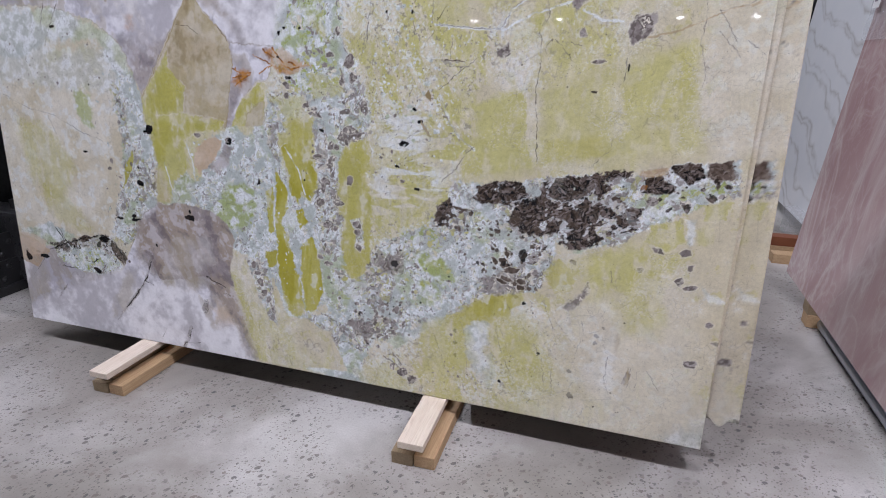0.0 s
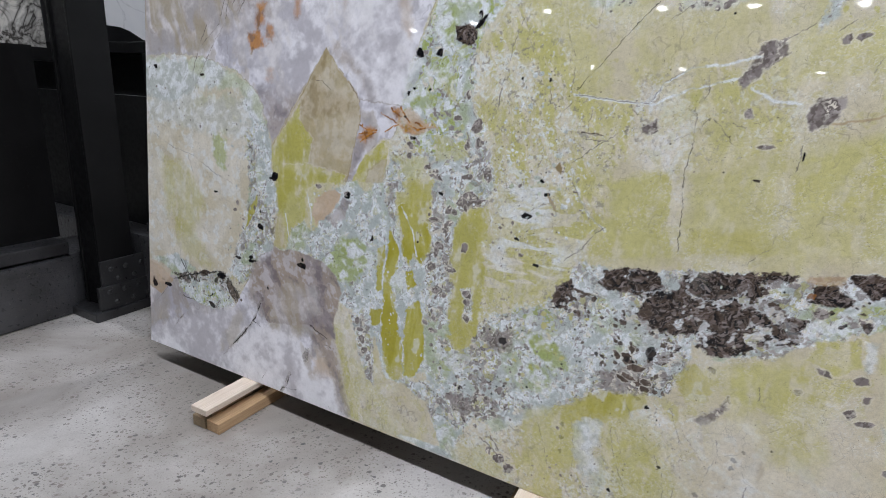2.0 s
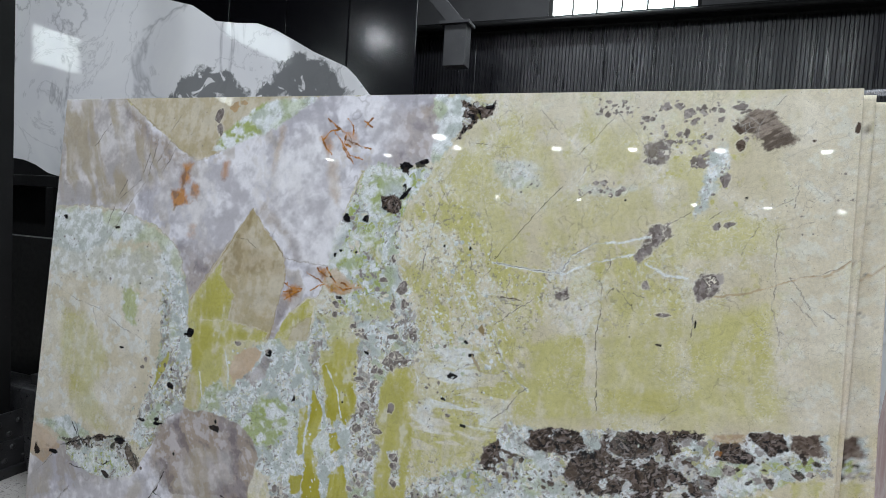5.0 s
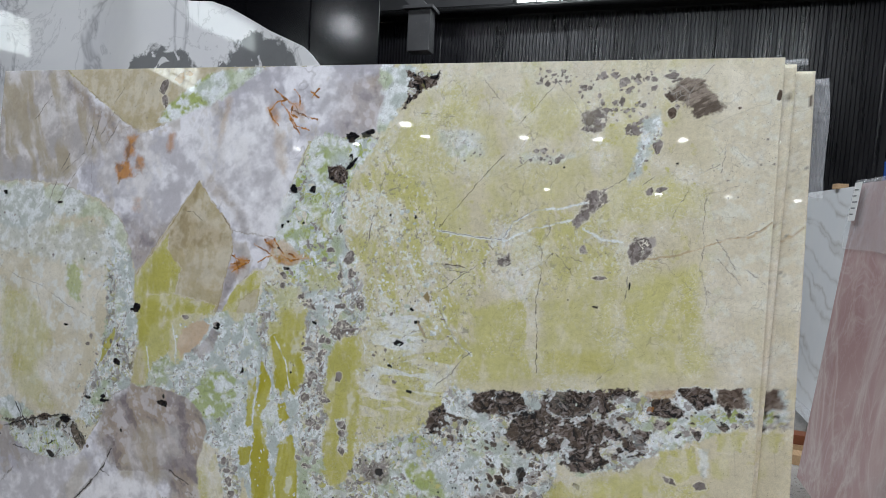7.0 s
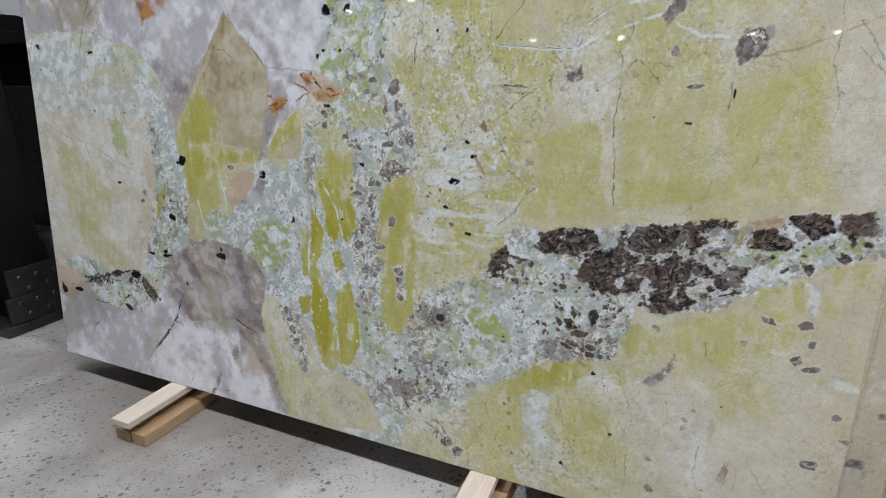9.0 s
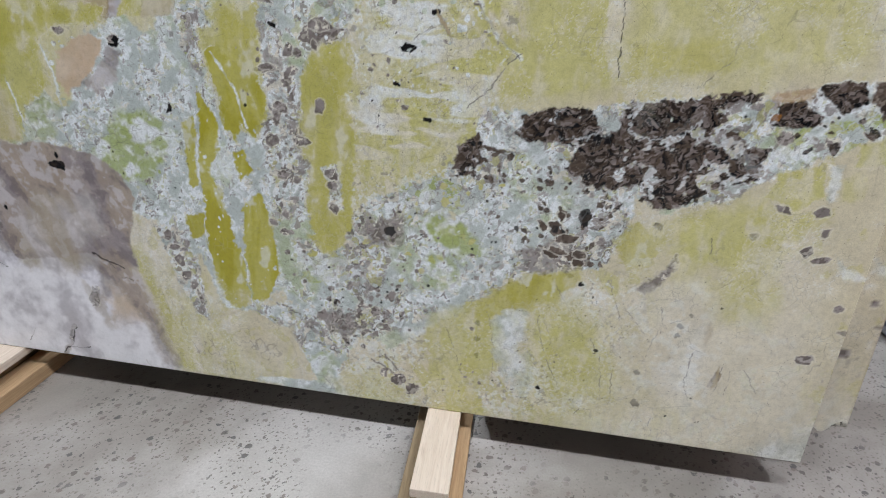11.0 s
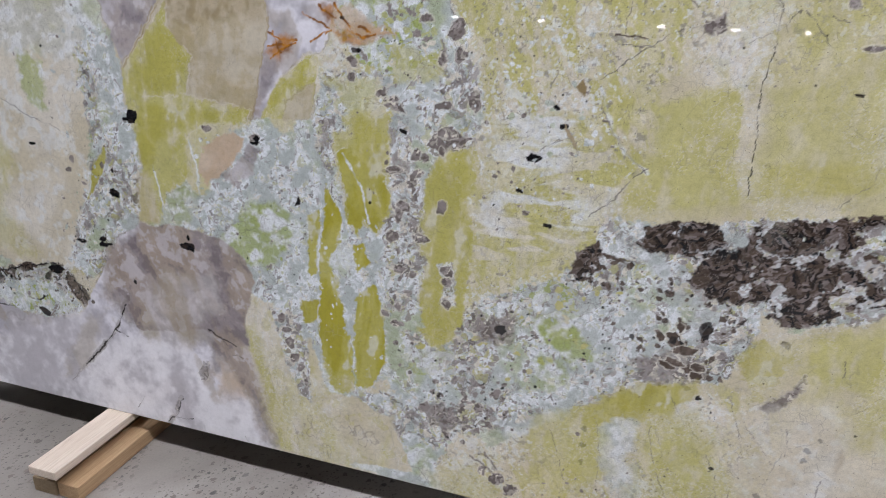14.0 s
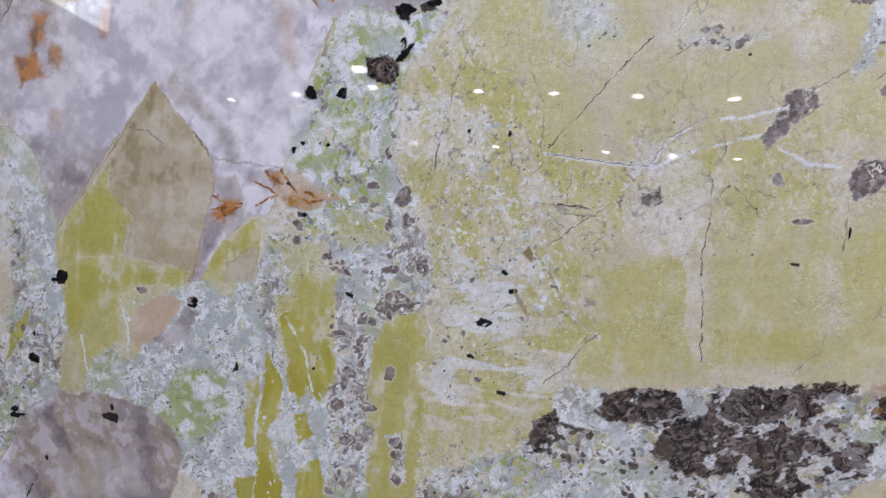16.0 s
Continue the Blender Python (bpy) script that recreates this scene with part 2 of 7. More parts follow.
def fbm(u, v, scale, octaves, seed, gain=0.5):
    total, amp, norm = 0.0, 1.0, 0.0
    for k in range(octaves):
        u, v = 0.8 * u - 0.6 * v, 0.6 * u + 0.8 * v
        total, norm = total + amp * lattice(u, v, scale * 2 ** k, seed + k), norm + amp
        amp *= gain
    return total / norm


def cellular(u, v, scale, seed, stretch=1.0, turn=0.0):
    """Distance to the nearest seed, gap to the second, and a random number per cell."""
    c, s = np.cos(radians(turn)), np.sin(radians(turn))
    x, y = (u * c + v * s) * scale, (-u * s + v * c) * scale * stretch
    i, j = np.floor(x).astype(np.int64), np.floor(y).astype(np.int64)
    r = np.random.RandomState(seed)
    ox, oy, tag = r.rand(128, 128), r.rand(128, 128), r.rand(128, 128)
    f1, f2, pick = np.full(x.shape, 9.0), np.full(x.shape, 9.0), np.zeros(x.shape)
    for dj in (-1, 0, 1):
        for di in (-1, 0, 1):
            a, b = (j + dj) & 127, (i + di) & 127
            d = np.hypot(i + di + ox[a, b] - x, j + dj + oy[a, b] - y)
            near = d < f1
            f2 = np.where(near, f1, np.minimum(f2, d))
            pick = np.where(near, tag[a, b], pick)
            f1 = np.where(near, d, f1)
    return f1, f2 - f1, pick


def lerp(a, b, k):
    k = np.asarray(k)[..., None]
    return np.asarray(a) * (1 - k) + np.asarray(b) * k


def step(x, lo, hi):
    k = np.clip((x - lo) / (hi - lo), 0, 1)
    return k * k * (3 - 2 * k)


CREAM, CREAM_PALE = (0.64, 0.585, 0.43), (0.76, 0.72, 0.63)
LIME, LIME_DEEP = (0.57, 0.545, 0.22), (0.52, 0.485, 0.13)
OLIVE = (0.43, 0.39, 0.045)
MINT, MINT_PALE, GREEN = (0.52, 0.575, 0.565), (0.82, 0.86, 0.89), (0.40, 0.47, 0.17)
GREY, GREY_DARK = (0.30, 0.265, 0.255), (0.165, 0.14, 0.13)
BROWN, UMBER, BLACKISH = (0.085, 0.062, 0.048), (0.035, 0.027, 0.023), (0.012, 0.012, 0.014)
QUARTZ, QUARTZ_WHITE, STAIN = (0.49, 0.475, 0.53), (0.84, 0.83, 0.89), (0.36, 0.29, 0.20)
MAUVE, RUSTY, TAN = (0.31, 0.27, 0.28), (0.53, 0.215, 0.025), (0.52, 0.36, 0.2)


RIMMED = {"olive": MINT_PALE, "grey": CREAM_PALE, "brown": CREAM_PALE, "dark": MINT_PALE, "lime": CREAM_PALE, "creamspike": (0.36, 0.29, 0.17), "quartz": (0.30, 0.26, 0.22)}


COARSE = {"quartz": 0.12, "quartzwhite": 0.08, "stain": 0.2, "mauve": 0.2, "rust": 0.3, "tan": 0.4, "creamspike": 0.35, "lime": 0.55, "cream": 0.6, "olive": 0.35, "pale": 0.6, "black": 0.1, "band": 0.2, "dark": 0.2, "brown": 0.2, "grey": 0.4, "spiketan": 0.3, "peach": 0.3, "web": 0.7}


def by_cell(pick, *shares):
    """A colour for each cell, by shares of (share, colour)."""
    out, low = np.zeros(pick.shape + (3,)), 0.0
    for share, c in shares:
        out[(pick >= low) & (pick < low + share)] = c
        low += share
    return out


def textures(u, v):
    """The minerals, each as a field of colour over the whole slab."""
    n1, n2, n3 = fbm(u, v, 2.5, 4, 11), fbm(u, v, 9, 4, 23), fbm(u, v, 34, 3, 37, 0.6)
    streak = fbm(u * 3 + n2 * 0.12, v * 0.7 + n2 * 0.1, 12, 3, 51)
    flow = fbm(u * 0.8, v * 3.2 + n2 * 0.1, 12, 3, 67)
    wu, wv = u + (n3 - 0.5) * 0.05 + (fbm(u, v, 150, 2, 45) - 0.5) * 0.012 + (n2 - 0.5) * 0.05, v + (fbm(u, v, 34, 3, 41) - 0.5) * 0.05 + (fbm(u, v, 150, 2, 47) - 0.5) * 0.012 + (n2 - 0.5) * 0.03
    f1, gap, pick = cellular(wu, wv, 52, 5)
    g1, ggap, gpick = cellular(wu, wv, 105, 6)
    T = {}
    T["cream"] = lerp(CREAM, CREAM_PALE, step(n2 * 0.6 + n1 * 0.4, 0.35, 0.68))
    T["cream"] = lerp(T["cream"], LIME, 0.6 * step(n1 * 0.6 + streak * 0.4, 0.42, 0.70))
    T["pale"] = lerp(CREAM_PALE, (0.66, 0.60, 0.46), step(n2, 0.3, 0.7))
    T["pale"] = lerp(T["pale"], MINT_PALE, 0.5 * step(n3, 0.5, 0.7))
    T["lime"] = lerp(LIME, LIME_DEEP, 0.8 * step(n2 * 0.5 + streak * 0.5, 0.38, 0.66))
    T["lime"] = lerp(T["lime"], CREAM_PALE, 0.65 * step(n3 * 0.4 + streak * 0.6, 0.44, 0.74))
    T["cream"] = lerp(T["cream"], LIME_DEEP, 0.4 * step(n3 * 0.7 + n2 * 0.3, 0.55, 0.68))
    hair = 1 - np.abs(2 * fbm(u + n3 * 0.02 + v * 0.12, v * 0.55 + n2 * 0.04, 11, 4, 55, 0.55) - 1)
    hair = step(hair, 0.982, 0.996) * step(fbm(u, v, 7, 3, 57), 0.50, 0.60)
    T["cream"] = lerp(T["cream"], (0.30, 0.26, 0.22), 0.55 * hair)
    T["lime"] = lerp(T["lime"], (0.36, 0.33, 0.20), 0.4 * hair)
    web = (1 - step(gap, 0.02, 0.10)) * step(n2, 0.42, 0.58)
    T["cream"] = lerp(T["cream"], MINT_PALE, 0.45 * web)
    T["lime"] = lerp(T["lime"], CREAM_PALE, 0.5 * web)
    lean = fbm((u * 0.9 + v * 0.45) * 3.4 + n2 * 0.1, (v * 0.9 - u * 0.45) * 0.9, 14, 4, 61, 0.6)
    speck = fbm(u, v, 120, 2, 87)
    T["web"] = lerp(T["lime"], T["cream"], step(n2 * 0.45 + lean * 0.55, 0.40, 0.58))
    T["web"] = lerp(T["web"], CREAM_PALE, 0.7 * step(lean * 0.6 + n3 * 0.4, 0.53, 0.62))
    T["web"] = lerp(T["web"], LIME_DEEP, 0.45 * step(speck * 0.5 + n3 * 0.5, 0.54, 0.62))
    T["web"] = lerp(T["web"], MINT_PALE, 0.7 * step(speck * 0.6 + n2 * 0.4, 0.56, 0.63))
    T["web"] = lerp(T["web"], (0.26, 0.24, 0.22), 0.7 * step(fbm(u, v, 75, 3, 83, 0.7), 0.67, 0.72))
    T["olive"] = lerp(OLIVE, LIME_DEEP, step(n2 * 0.4 + streak * 0.6, 0.36, 0.62))
    T["olive"] = lerp(T["olive"], MINT_PALE, 0.45 * step(streak * 0.6 + n3 * 0.4, 0.60, 0.70))
    T["mint"] = lerp(MINT, MINT_PALE, step(n3, 0.35, 0.65))
    T["mint"] = lerp(T["mint"], GREEN, 0.5 * step(n2, 0.55, 0.7))
    T["green"] = lerp(GREEN, MINT_PALE, step(n3 * 0.6 + n2 * 0.4, 0.42, 0.60))
    bits = by_cell(gpick, (0.40, MINT_PALE), (0.2, MINT), (0.12, GREY), (0.13, (0.55, 0.56, 0.36)), (0.05, GREY_DARK), (0.1, CREAM_PALE))
    T["mintspeck"] = lerp(T["mint"], bits, 0.75 * step(ggap, 0.05, 0.2) * step(n3, 0.40, 0.5))
    T["mintspeck"] = lerp(T["mintspeck"], T["green"], 0.6 * step(n1 * 0.5 + n2 * 0.5, 0.52, 0.62))
    frag = by_cell(pick, (0.20, (0.31, 0.275, 0.27)), (0.18, (0.44, 0.40, 0.385)), (0.16, MINT), (0.18, CREAM_PALE), (0.10, (0.52, 0.50, 0.26)), (0.05, GREY_DARK), (0.13, MINT_PALE))
    small = by_cell(gpick, (0.20, GREY), (0.14, (0.42, 0.38, 0.365)), (0.18, MINT), (0.16, CREAM_PALE), (0.12, (0.50, 0.50, 0.24)), (0.05, GREY_DARK), (0.15, MINT_PALE))
    frag, small = frag * (0.6 + 0.8 * n3)[..., None], small * (0.6 + 0.8 * n3)[..., None]
    cluster = fbm(u, v, 11, 3, 29)
    T["breccia"] = lerp(T["mint"], small, 0.85 * step(ggap, 0.04, 0.16) * step(cluster, 0.40, 0.48))
    T["breccia"] = lerp(T["breccia"], frag, 0.85 * step(gap, 0.02, 0.16) * step(cluster, 0.47, 0.54))
    T["breccia"] = lerp(T["breccia"], MINT_PALE, 0.55 * (1 - step(gap, 0.02, 0.09)) * step(n3, 0.45, 0.55))
    T["breccia"] = lerp(T["breccia"], bits, 0.8 * step(n3, 0.53, 0.58))
    frag2 = by_cell(pick, (0.2, GREEN), (0.2, (0.50, 0.52, 0.25)), (0.16, GREY), (0.24, MINT), (0.1, CREAM_PALE), (0.1, MINT_PALE))
    T["greenbreccia"] = lerp(T["mint"], frag2, step(gap, 0.08, 0.22))
    T["greenbreccia"] = lerp(T["greenbreccia"], T["green"], 0.7 * step(n3, 0.5, 0.58))
    bend = fbm(u + n2 * 0.25, v + n1 * 0.25, 7, 5, 71)
    cloud = step(bend * 0.7 + n3 * 0.3, 0.36, 0.58)
    T["quartz"] = lerp(QUARTZ, QUARTZ_WHITE, cloud)
    slant = fbm((u + v * 0.35 + n2 * 0.06) * 2.6, v * 0.9 + n2 * 0.08, 6, 4, 77)
    T["quartz"] = lerp(T["quartz"], STAIN, 0.45 * step(slant * 0.7 + n3 * 0.3, 0.55, 0.66))
    ridge = 1 - np.abs(2 * fbm(u + n3 * 0.03, v + n2 * 0.1, 6, 4, 79) - 1)
    T["quartz"] = lerp(T["quartz"], (0.30, 0.28, 0.30), 0.4 * step(ridge, 0.965, 0.995) * step(n2, 0.50, 0.60))
    T["quartzwhite"] = lerp((0.57, 0.55, 0.59), (0.88, 0.87, 0.91), step(bend * 0.55 + n3 * 0.25 + slant * 0.2, 0.34, 0.56))
    T["stain"] = lerp(T["quartz"], (0.42, 0.36, 0.26), 0.35 + 0.5 * step(slant, 0.4, 0.62))
    haze = fbm((u + v * 0.6) * 1.6 + n3 * 0.05, v * 1.1 - u * 0.5 + n2 * 0.1, 13, 5, 73, 0.6)
    T["mauve"] = lerp(MAUVE, (0.44, 0.38, 0.36), step(haze, 0.36, 0.60))
    T["mauve"] = lerp(T["mauve"], (0.41, 0.325, 0.235), 0.5 * step(slant * 0.6 + n2 * 0.4, 0.46, 0.60))
    T["mauve"] = lerp(T["mauve"], (0.60, 0.57, 0.60), 0.75 * step(haze * 0.6 + n3 * 0.4, 0.53, 0.62))
    T["mauve"] = lerp(T["mauve"], (0.20, 0.17, 0.18), 0.6 * step(1 - haze * 0.6 - n3 * 0.4, 0.56, 0.66))
    bu, bv = u + (n3 - 0.5) * 0.05 + (n2 - 0.5) * 0.05, v + (fbm(u, v, 34, 3, 43) - 0.5) * 0.05 + (n1 - 0.5) * 0.06
    _, agap, apick = cellular(bu, bv, 66, 9, 2.6, 28)
    _, cgap, cpick = cellular(bu, bv, 74, 19, 2.4, -48)
    side = step(fbm(u, v, 18, 2, 31), 0.47, 0.53)
    tones = ((0.30, BROWN), (0.26, UMBER), (0.14, BLACKISH), (0.18, (0.14, 0.11, 0.098)), (0.12, (0.22, 0.185, 0.175)))
    crystal = lerp(by_cell(apick, *tones), by_cell(cpick, *tones), side)
    fibre = fbm((u * 0.88 + v * 0.47) * 0.8, (v * 0.88 - u * 0.47) * 3.5, 60, 3, 33)
    T["dark"] = crystal * (0.55 + 0.9 * fibre)[..., None]
    T["dark"] = lerp(T["dark"], (0.27, 0.235, 0.22), 0.65 * (1 - step(agap * (1 - side) + cgap * side, 0.0, 0.10)) * step(n3, 0.40, 0.52))
    gaps = step(n2 * 0.3 + fibre * 0.15 + n3 * 0.55, 0.56, 0.60)
    T["band"] = lerp(T["dark"], lerp(T["breccia"], (0.44, 0.41, 0.41), 0.5 * step(fibre, 0.42, 0.56)), 0.9 * gaps)
    T["grey"] = lerp(by_cell(gpick, (0.45, GREY), (0.25, GREY_DARK), (0.2, (0.42, 0.38, 0.36)), (0.1, CREAM_PALE)), GREY_DARK, 0.6 * step(n3, 0.46, 0.60))
    T["brown"] = lerp(by_cell(gpick, (0.5, (0.15, 0.115, 0.095)), (0.3, BROWN), (0.2, (0.24, 0.2, 0.17))), BROWN, step(n3 * 0.6 + n2 * 0.4, 0.42, 0.56))
    T["taupe"] = lerp((0.13, 0.105, 0.085), (0.31, 0.26, 0.22), step(n3 * 0.5 + fibre * 0.5, 0.38, 0.62))
    T["black"] = lerp(BLACKISH, UMBER, step(n3, 0.5, 0.7))
    T["rust"] = lerp(RUSTY, (0.26, 0.11, 0.03), step(n3, 0.45, 0.65))
    T["tan"] = lerp(TAN, (0.44, 0.33, 0.2), step(n3, 0.4, 0.65))
    T["spiketan"] = lerp((0.31, 0.235, 0.12), (0.48, 0.39, 0.25), step(streak * 0.5 + n3 * 0.5, 0.40, 0.60))
    T["peach"] = lerp((0.62, 0.47, 0.33), (0.68, 0.56, 0.44), step(n2, 0.4, 0.62))
    T["mintpale"] = lerp(MINT, MINT_PALE, step(n3, 0.3, 0.5))
    T["creamspike"] = lerp((0.54, 0.47, 0.33), (0.63, 0.575, 0.46), step(streak * 0.5 + n3 * 0.5, 0.38, 0.58))
    T["creamspike"] = lerp(T["creamspike"], (0.44, 0.36, 0.2), 0.6 * step(n2, 0.56, 0.68))
    T["streaks"] = lerp(T["lime"], lerp(CREAM_PALE, MINT_PALE, step(n2, 0.4, 0.6)), step(flow, 0.43, 0.55))
    T["crack"] = lerp((0.30, 0.27, 0.25), (0.14, 0.125, 0.12), step(n3, 0.4, 0.6))
    return T, n2, n3, (pick, gap, gpick, ggap)


def signed(px, py, pts):
    """Signed distance to a polygon, negative inside."""
    d, inside = np.full(px.shape, 1e9), np.zeros(px.shape, bool)
    for (ax, ay), (bx, by) in zip(pts, pts[1:] + pts[:1]):
        ex, ey, wx, wy = bx - ax, by - ay, px - ax, py - ay
        t = np.clip((wx * ex + wy * ey) / (ex * ex + ey * ey + 1e-12), 0, 1)
        d = np.minimum(d, np.hypot(wx - ex * t, wy - ey * t))
        cross = (ay > py) != (by > py)
        if ey:
            inside ^= cross & (px < ax + (py - ay) / ey * ex)
    return np.where(inside, -d, d)


def to_path(px, py, pts):
    d = np.full(px.shape, 1e9)
    for (ax, ay), (bx, by) in zip(pts, pts[1:]):
        ex, ey, wx, wy = bx - ax, by - ay, px - ax, py - ay
        t = np.clip((wx * ex + wy * ey) / (ex * ex + ey * ey + 1e-12), 0, 1)
        d = np.minimum(d, np.hypot(wx - ex * t, wy - ey * t))
    return d


def chip(px, py, x, y, rx, ry, turn):
    """Signed distance to an angular chip of six to eight corners; its shape follows from where it lies."""
    r = random.Random(int(x * 97 + y * 131))
    n, c, s = r.randint(6, 8), np.cos(radians(turn)), np.sin(radians(turn))
    pts = []
    for k in range(n):
        a, q = 2 * np.pi * (k + r.uniform(-0.3, 0.3)) / n, r.uniform(0.72, 1.25)
        ex, ey = rx * q * np.cos(a), ry * q * np.sin(a)
        pts.append((x + ex * c - ey * s, y + ex * s + ey * c))
    return signed(px, py, pts)


def stone_colours(U, V):
    """Lays the marks over the cream ground, in order. Marks are in centimetres from the slab's lower left corner."""
    T, n2, n3, _ = textures(U, V)
    C = T["cream"].copy()
    K = np.full(U.shape, COARSE["cream"])
    cu, cv = U * 100, V * 100
    w1, w2 = fbm(U, V, 14, 5, 91, 0.6) - 0.5, fbm(U, V, 14, 5, 97, 0.6) - 0.5
    q1, q2 = fbm(U, V, 48, 3, 93, 0.7) - 0.5, fbm(U, V, 48, 3, 95, 0.7) - 0.5
    torn = fbm(U, V, 110, 3, 99, 0.7) - 0.5

    def window(x0, x1, y0, y1, m):
        cols = np.where((cu[0] > x0 - m) & (cu[0] < x1 + m))[0]
        rows = np.where((cv[:, 0] > y0 - m) & (cv[:, 0] < y1 + m))[0]
        if len(cols) == 0 or len(rows) == 0:
            return None
        return np.s_[rows[0]:rows[-1] + 1, cols[0]:cols[-1] + 1]

    def lay(kind, s, mask):
        C[s] = lerp(C[s], T[kind][s], mask)
        K[s] += (COARSE.get(kind, 1.0) - K[s]) * mask

    for what, kind, a, b, alpha, pts in MARKS:
        if what == "zone":
            xs, ys = [p[0] for p in pts], [p[1] for p in pts]
            s = window(min(xs), max(xs), min(ys), max(ys), a * 2 + b + 1)
            if s is None:
                continue
            d = signed(cu[s] + a * 2.2 * w1[s] + (0.4 + a) * 1.3 * q1[s], cv[s] + a * 2.2 * w2[s] + (0.4 + a) * 1.3 * q2[s], list(pts)) + min(a, 1.2) * (1.3 if b < 1 else 0.6) * torn[s]
            if kind in RIMMED and b < 0.7:
                rim = (1 - step(np.abs(d - 0.25), 0.05, 0.35)) * step(n3[s], 0.40, 0.52)
                C[s] = lerp(C[s], RIMMED[kind], 0.6 * alpha * rim)
            lay(kind, s, alpha * (1 - step(d, -b, b)))
        elif what == "blob":
            x, y, rx, ry, turn = pts
            m = max(rx, ry) * 1.6 + a
            s = window(x, x, y, y, m)
            if s is None:
                continue
            k = 0.25 + a * 2 * min(rx, ry)
            d = chip(cu[s] + k * q1[s], cv[s] + k * q2[s], x, y, rx, ry, turn)
            if kind in RIMMED:
                C[s] = lerp(C[s], RIMMED[kind], 0.5 * alpha * (1 - step(np.abs(d - 0.2), 0.05, 0.25)))
            lay(kind, s, alpha * (1 - step(d, -b, b)))
        elif what == "line":
            xs, ys = [p[0] for p in pts], [p[1] for p in pts]
            s = window(min(xs), max(xs), min(ys), max(ys), 2 + a)
            if s is None:
                continue
            d = to_path(cu[s] + 1.2 * q1[s] + 0.7 * w1[s], cv[s] + 1.2 * q2[s] + 0.7 * w2[s], list(pts))
            wide = 0.05 + a * (0.05 + 0.65 * n3[s])
            lay(kind, s, alpha * (1 - step(d, wide * 0.35, wide)) * (0.45 + 0.55 * step(n3[s], 0.35, 0.5)))
        else:
            count, seed = alpha
            r = random.Random(seed)
            xs, ys = [p[0] for p in pts], [p[1] for p in pts]
            for _ in range(count):
                x, y = r.uniform(min(xs), max(xs)), r.uniform(min(ys), max(ys))
                size, flat, turn = a + (b - a) * r.random() ** 2, r.uniform(0.4, 1.0), r.uniform(0, 180)
                if signed(np.array([x]), np.array([y]), list(pts))[0] > 0:
                    continue
                s = window(x, x, y, y, size * 1.6 + 0.3)
                if s is None:
                    continue
                d = chip(cu[s] + size * q1[s], cv[s] + size * q2[s], x, y, size, size * flat, turn)
                lay(kind, s, 0.95 * (1 - step(d, -0.1, 0.1)))
    return np.concatenate([np.clip(C, 0, 1), K[..., None]], -1)


# clouds of lime in the cream ground
zone("lime", 2.5, 2, 0.6, (173.9, 142.5), (181.1, 154.4), (193.7, 167.9), (201, 161.6), (206.1, 147.1), (215.3, 135.2), (206.5, 121.8), (192.4, 109.3), (179.1, 111.4), (171.8, 127.9))
zone("lime", 2, 2, 0.5, (213, 172.7), (217.8, 169.1), (226.2, 141.3), (222.2, 137.5), (217.4, 153.1))
zone("lime", 1.5, 1.2, 0.6, (200.3, 169.8), (209, 177.2), (214.6, 164.6), (204.3, 167.1))
zone("lime", 1.5, 1.5, 0.5, (227.8, 183.2), (232.2, 181.4), (230.5, 171), (227.9, 171.9))
zone("lime", 1.5, 1.5, 0.4, (233.7, 172.8), (242.9, 179.6), (246.9, 169.4), (241.3, 159.2), (234.5, 162.4))
zone("lime", 2, 2.5, 0.45, (225.2, 153.4), (249.3, 157.8), (250.3, 144.6), (234.6, 141), (226.5, 137.8))
zone("lime", 2, 2, 0.6, (226.3, 139.5), (240.1, 133.8), (257.8, 146.7), (271.9, 151.5), (284.4, 148.3), (282.2, 140.5), (264.3, 137.5), (248.1, 132.8), (229.2, 125.9))
zone("lime", 1.5, 1, 0.75, (228.2, 127.6), (233.7, 132.4), (240.1, 134.1), (237.4, 126.8), (229.5, 122.5))
zone("lime", 2, 2, 0.5, (235.4, 131.7), (249.5, 134.6), (263.6, 127.8), (256.9, 117.4), (236.5, 118.2))
zone("lime", 1.5, 1.5, 0.5, (253.3, 166.2), (263.5, 169.6), (262.8, 158.3), (255.3, 159.7))
zone("lime", 1.5, 1, 0.7, (195.4, 118.8), (200.8, 122.2), (205.7, 120), (201.4, 115.9), (196.7, 115.7))
zone("lime", 1.2, 1.2, 0.85, (217.8, 106.9), (234.4, 113.2), (235.8, 96.2), (240.3, 86.6), (214.7, 80.9), (216, 92.9), (219.1, 97.8))
zone("lime", 1.5, 2.5, 0.7, (239.4, 111.8), (259.8, 119.4), (281.8, 126.6), (284.9, 104.2), (289.1, 95.7), (240.6, 86.5))
zone("lime", 1.5, 2.5, 0.5, (263.8, 124.6), (281.9, 125.9), (284.2, 110.2), (265.2, 105.7))
zone("cream", 0.6, 0.8, 0.7, (234.5, 113.7), (238.3, 111.7), (239, 96.7), (236.4, 94.6))
zone("cream", 1, 1.2, 0.6, (259.4, 114.5), (262.6, 116.5), (265.8, 101.1), (262, 98.9))
zone("cream", 0.8, 1, 0.55, (214.5, 83.5), (246.7, 90.6), (289, 98.2), (299.2, 96.4), (214.7, 80.9))
zone("olive", 1.5, 1.5, 0.35, (241.4, 97.1), (259.7, 100.1), (261.7, 93.3), (242.8, 89.8))
zone("lime", 1.5, 1.5, 0.6, (184.9, 104.6), (192.6, 107.4), (202.9, 99.8), (201.9, 90.6), (192.4, 89), (185, 93.4))
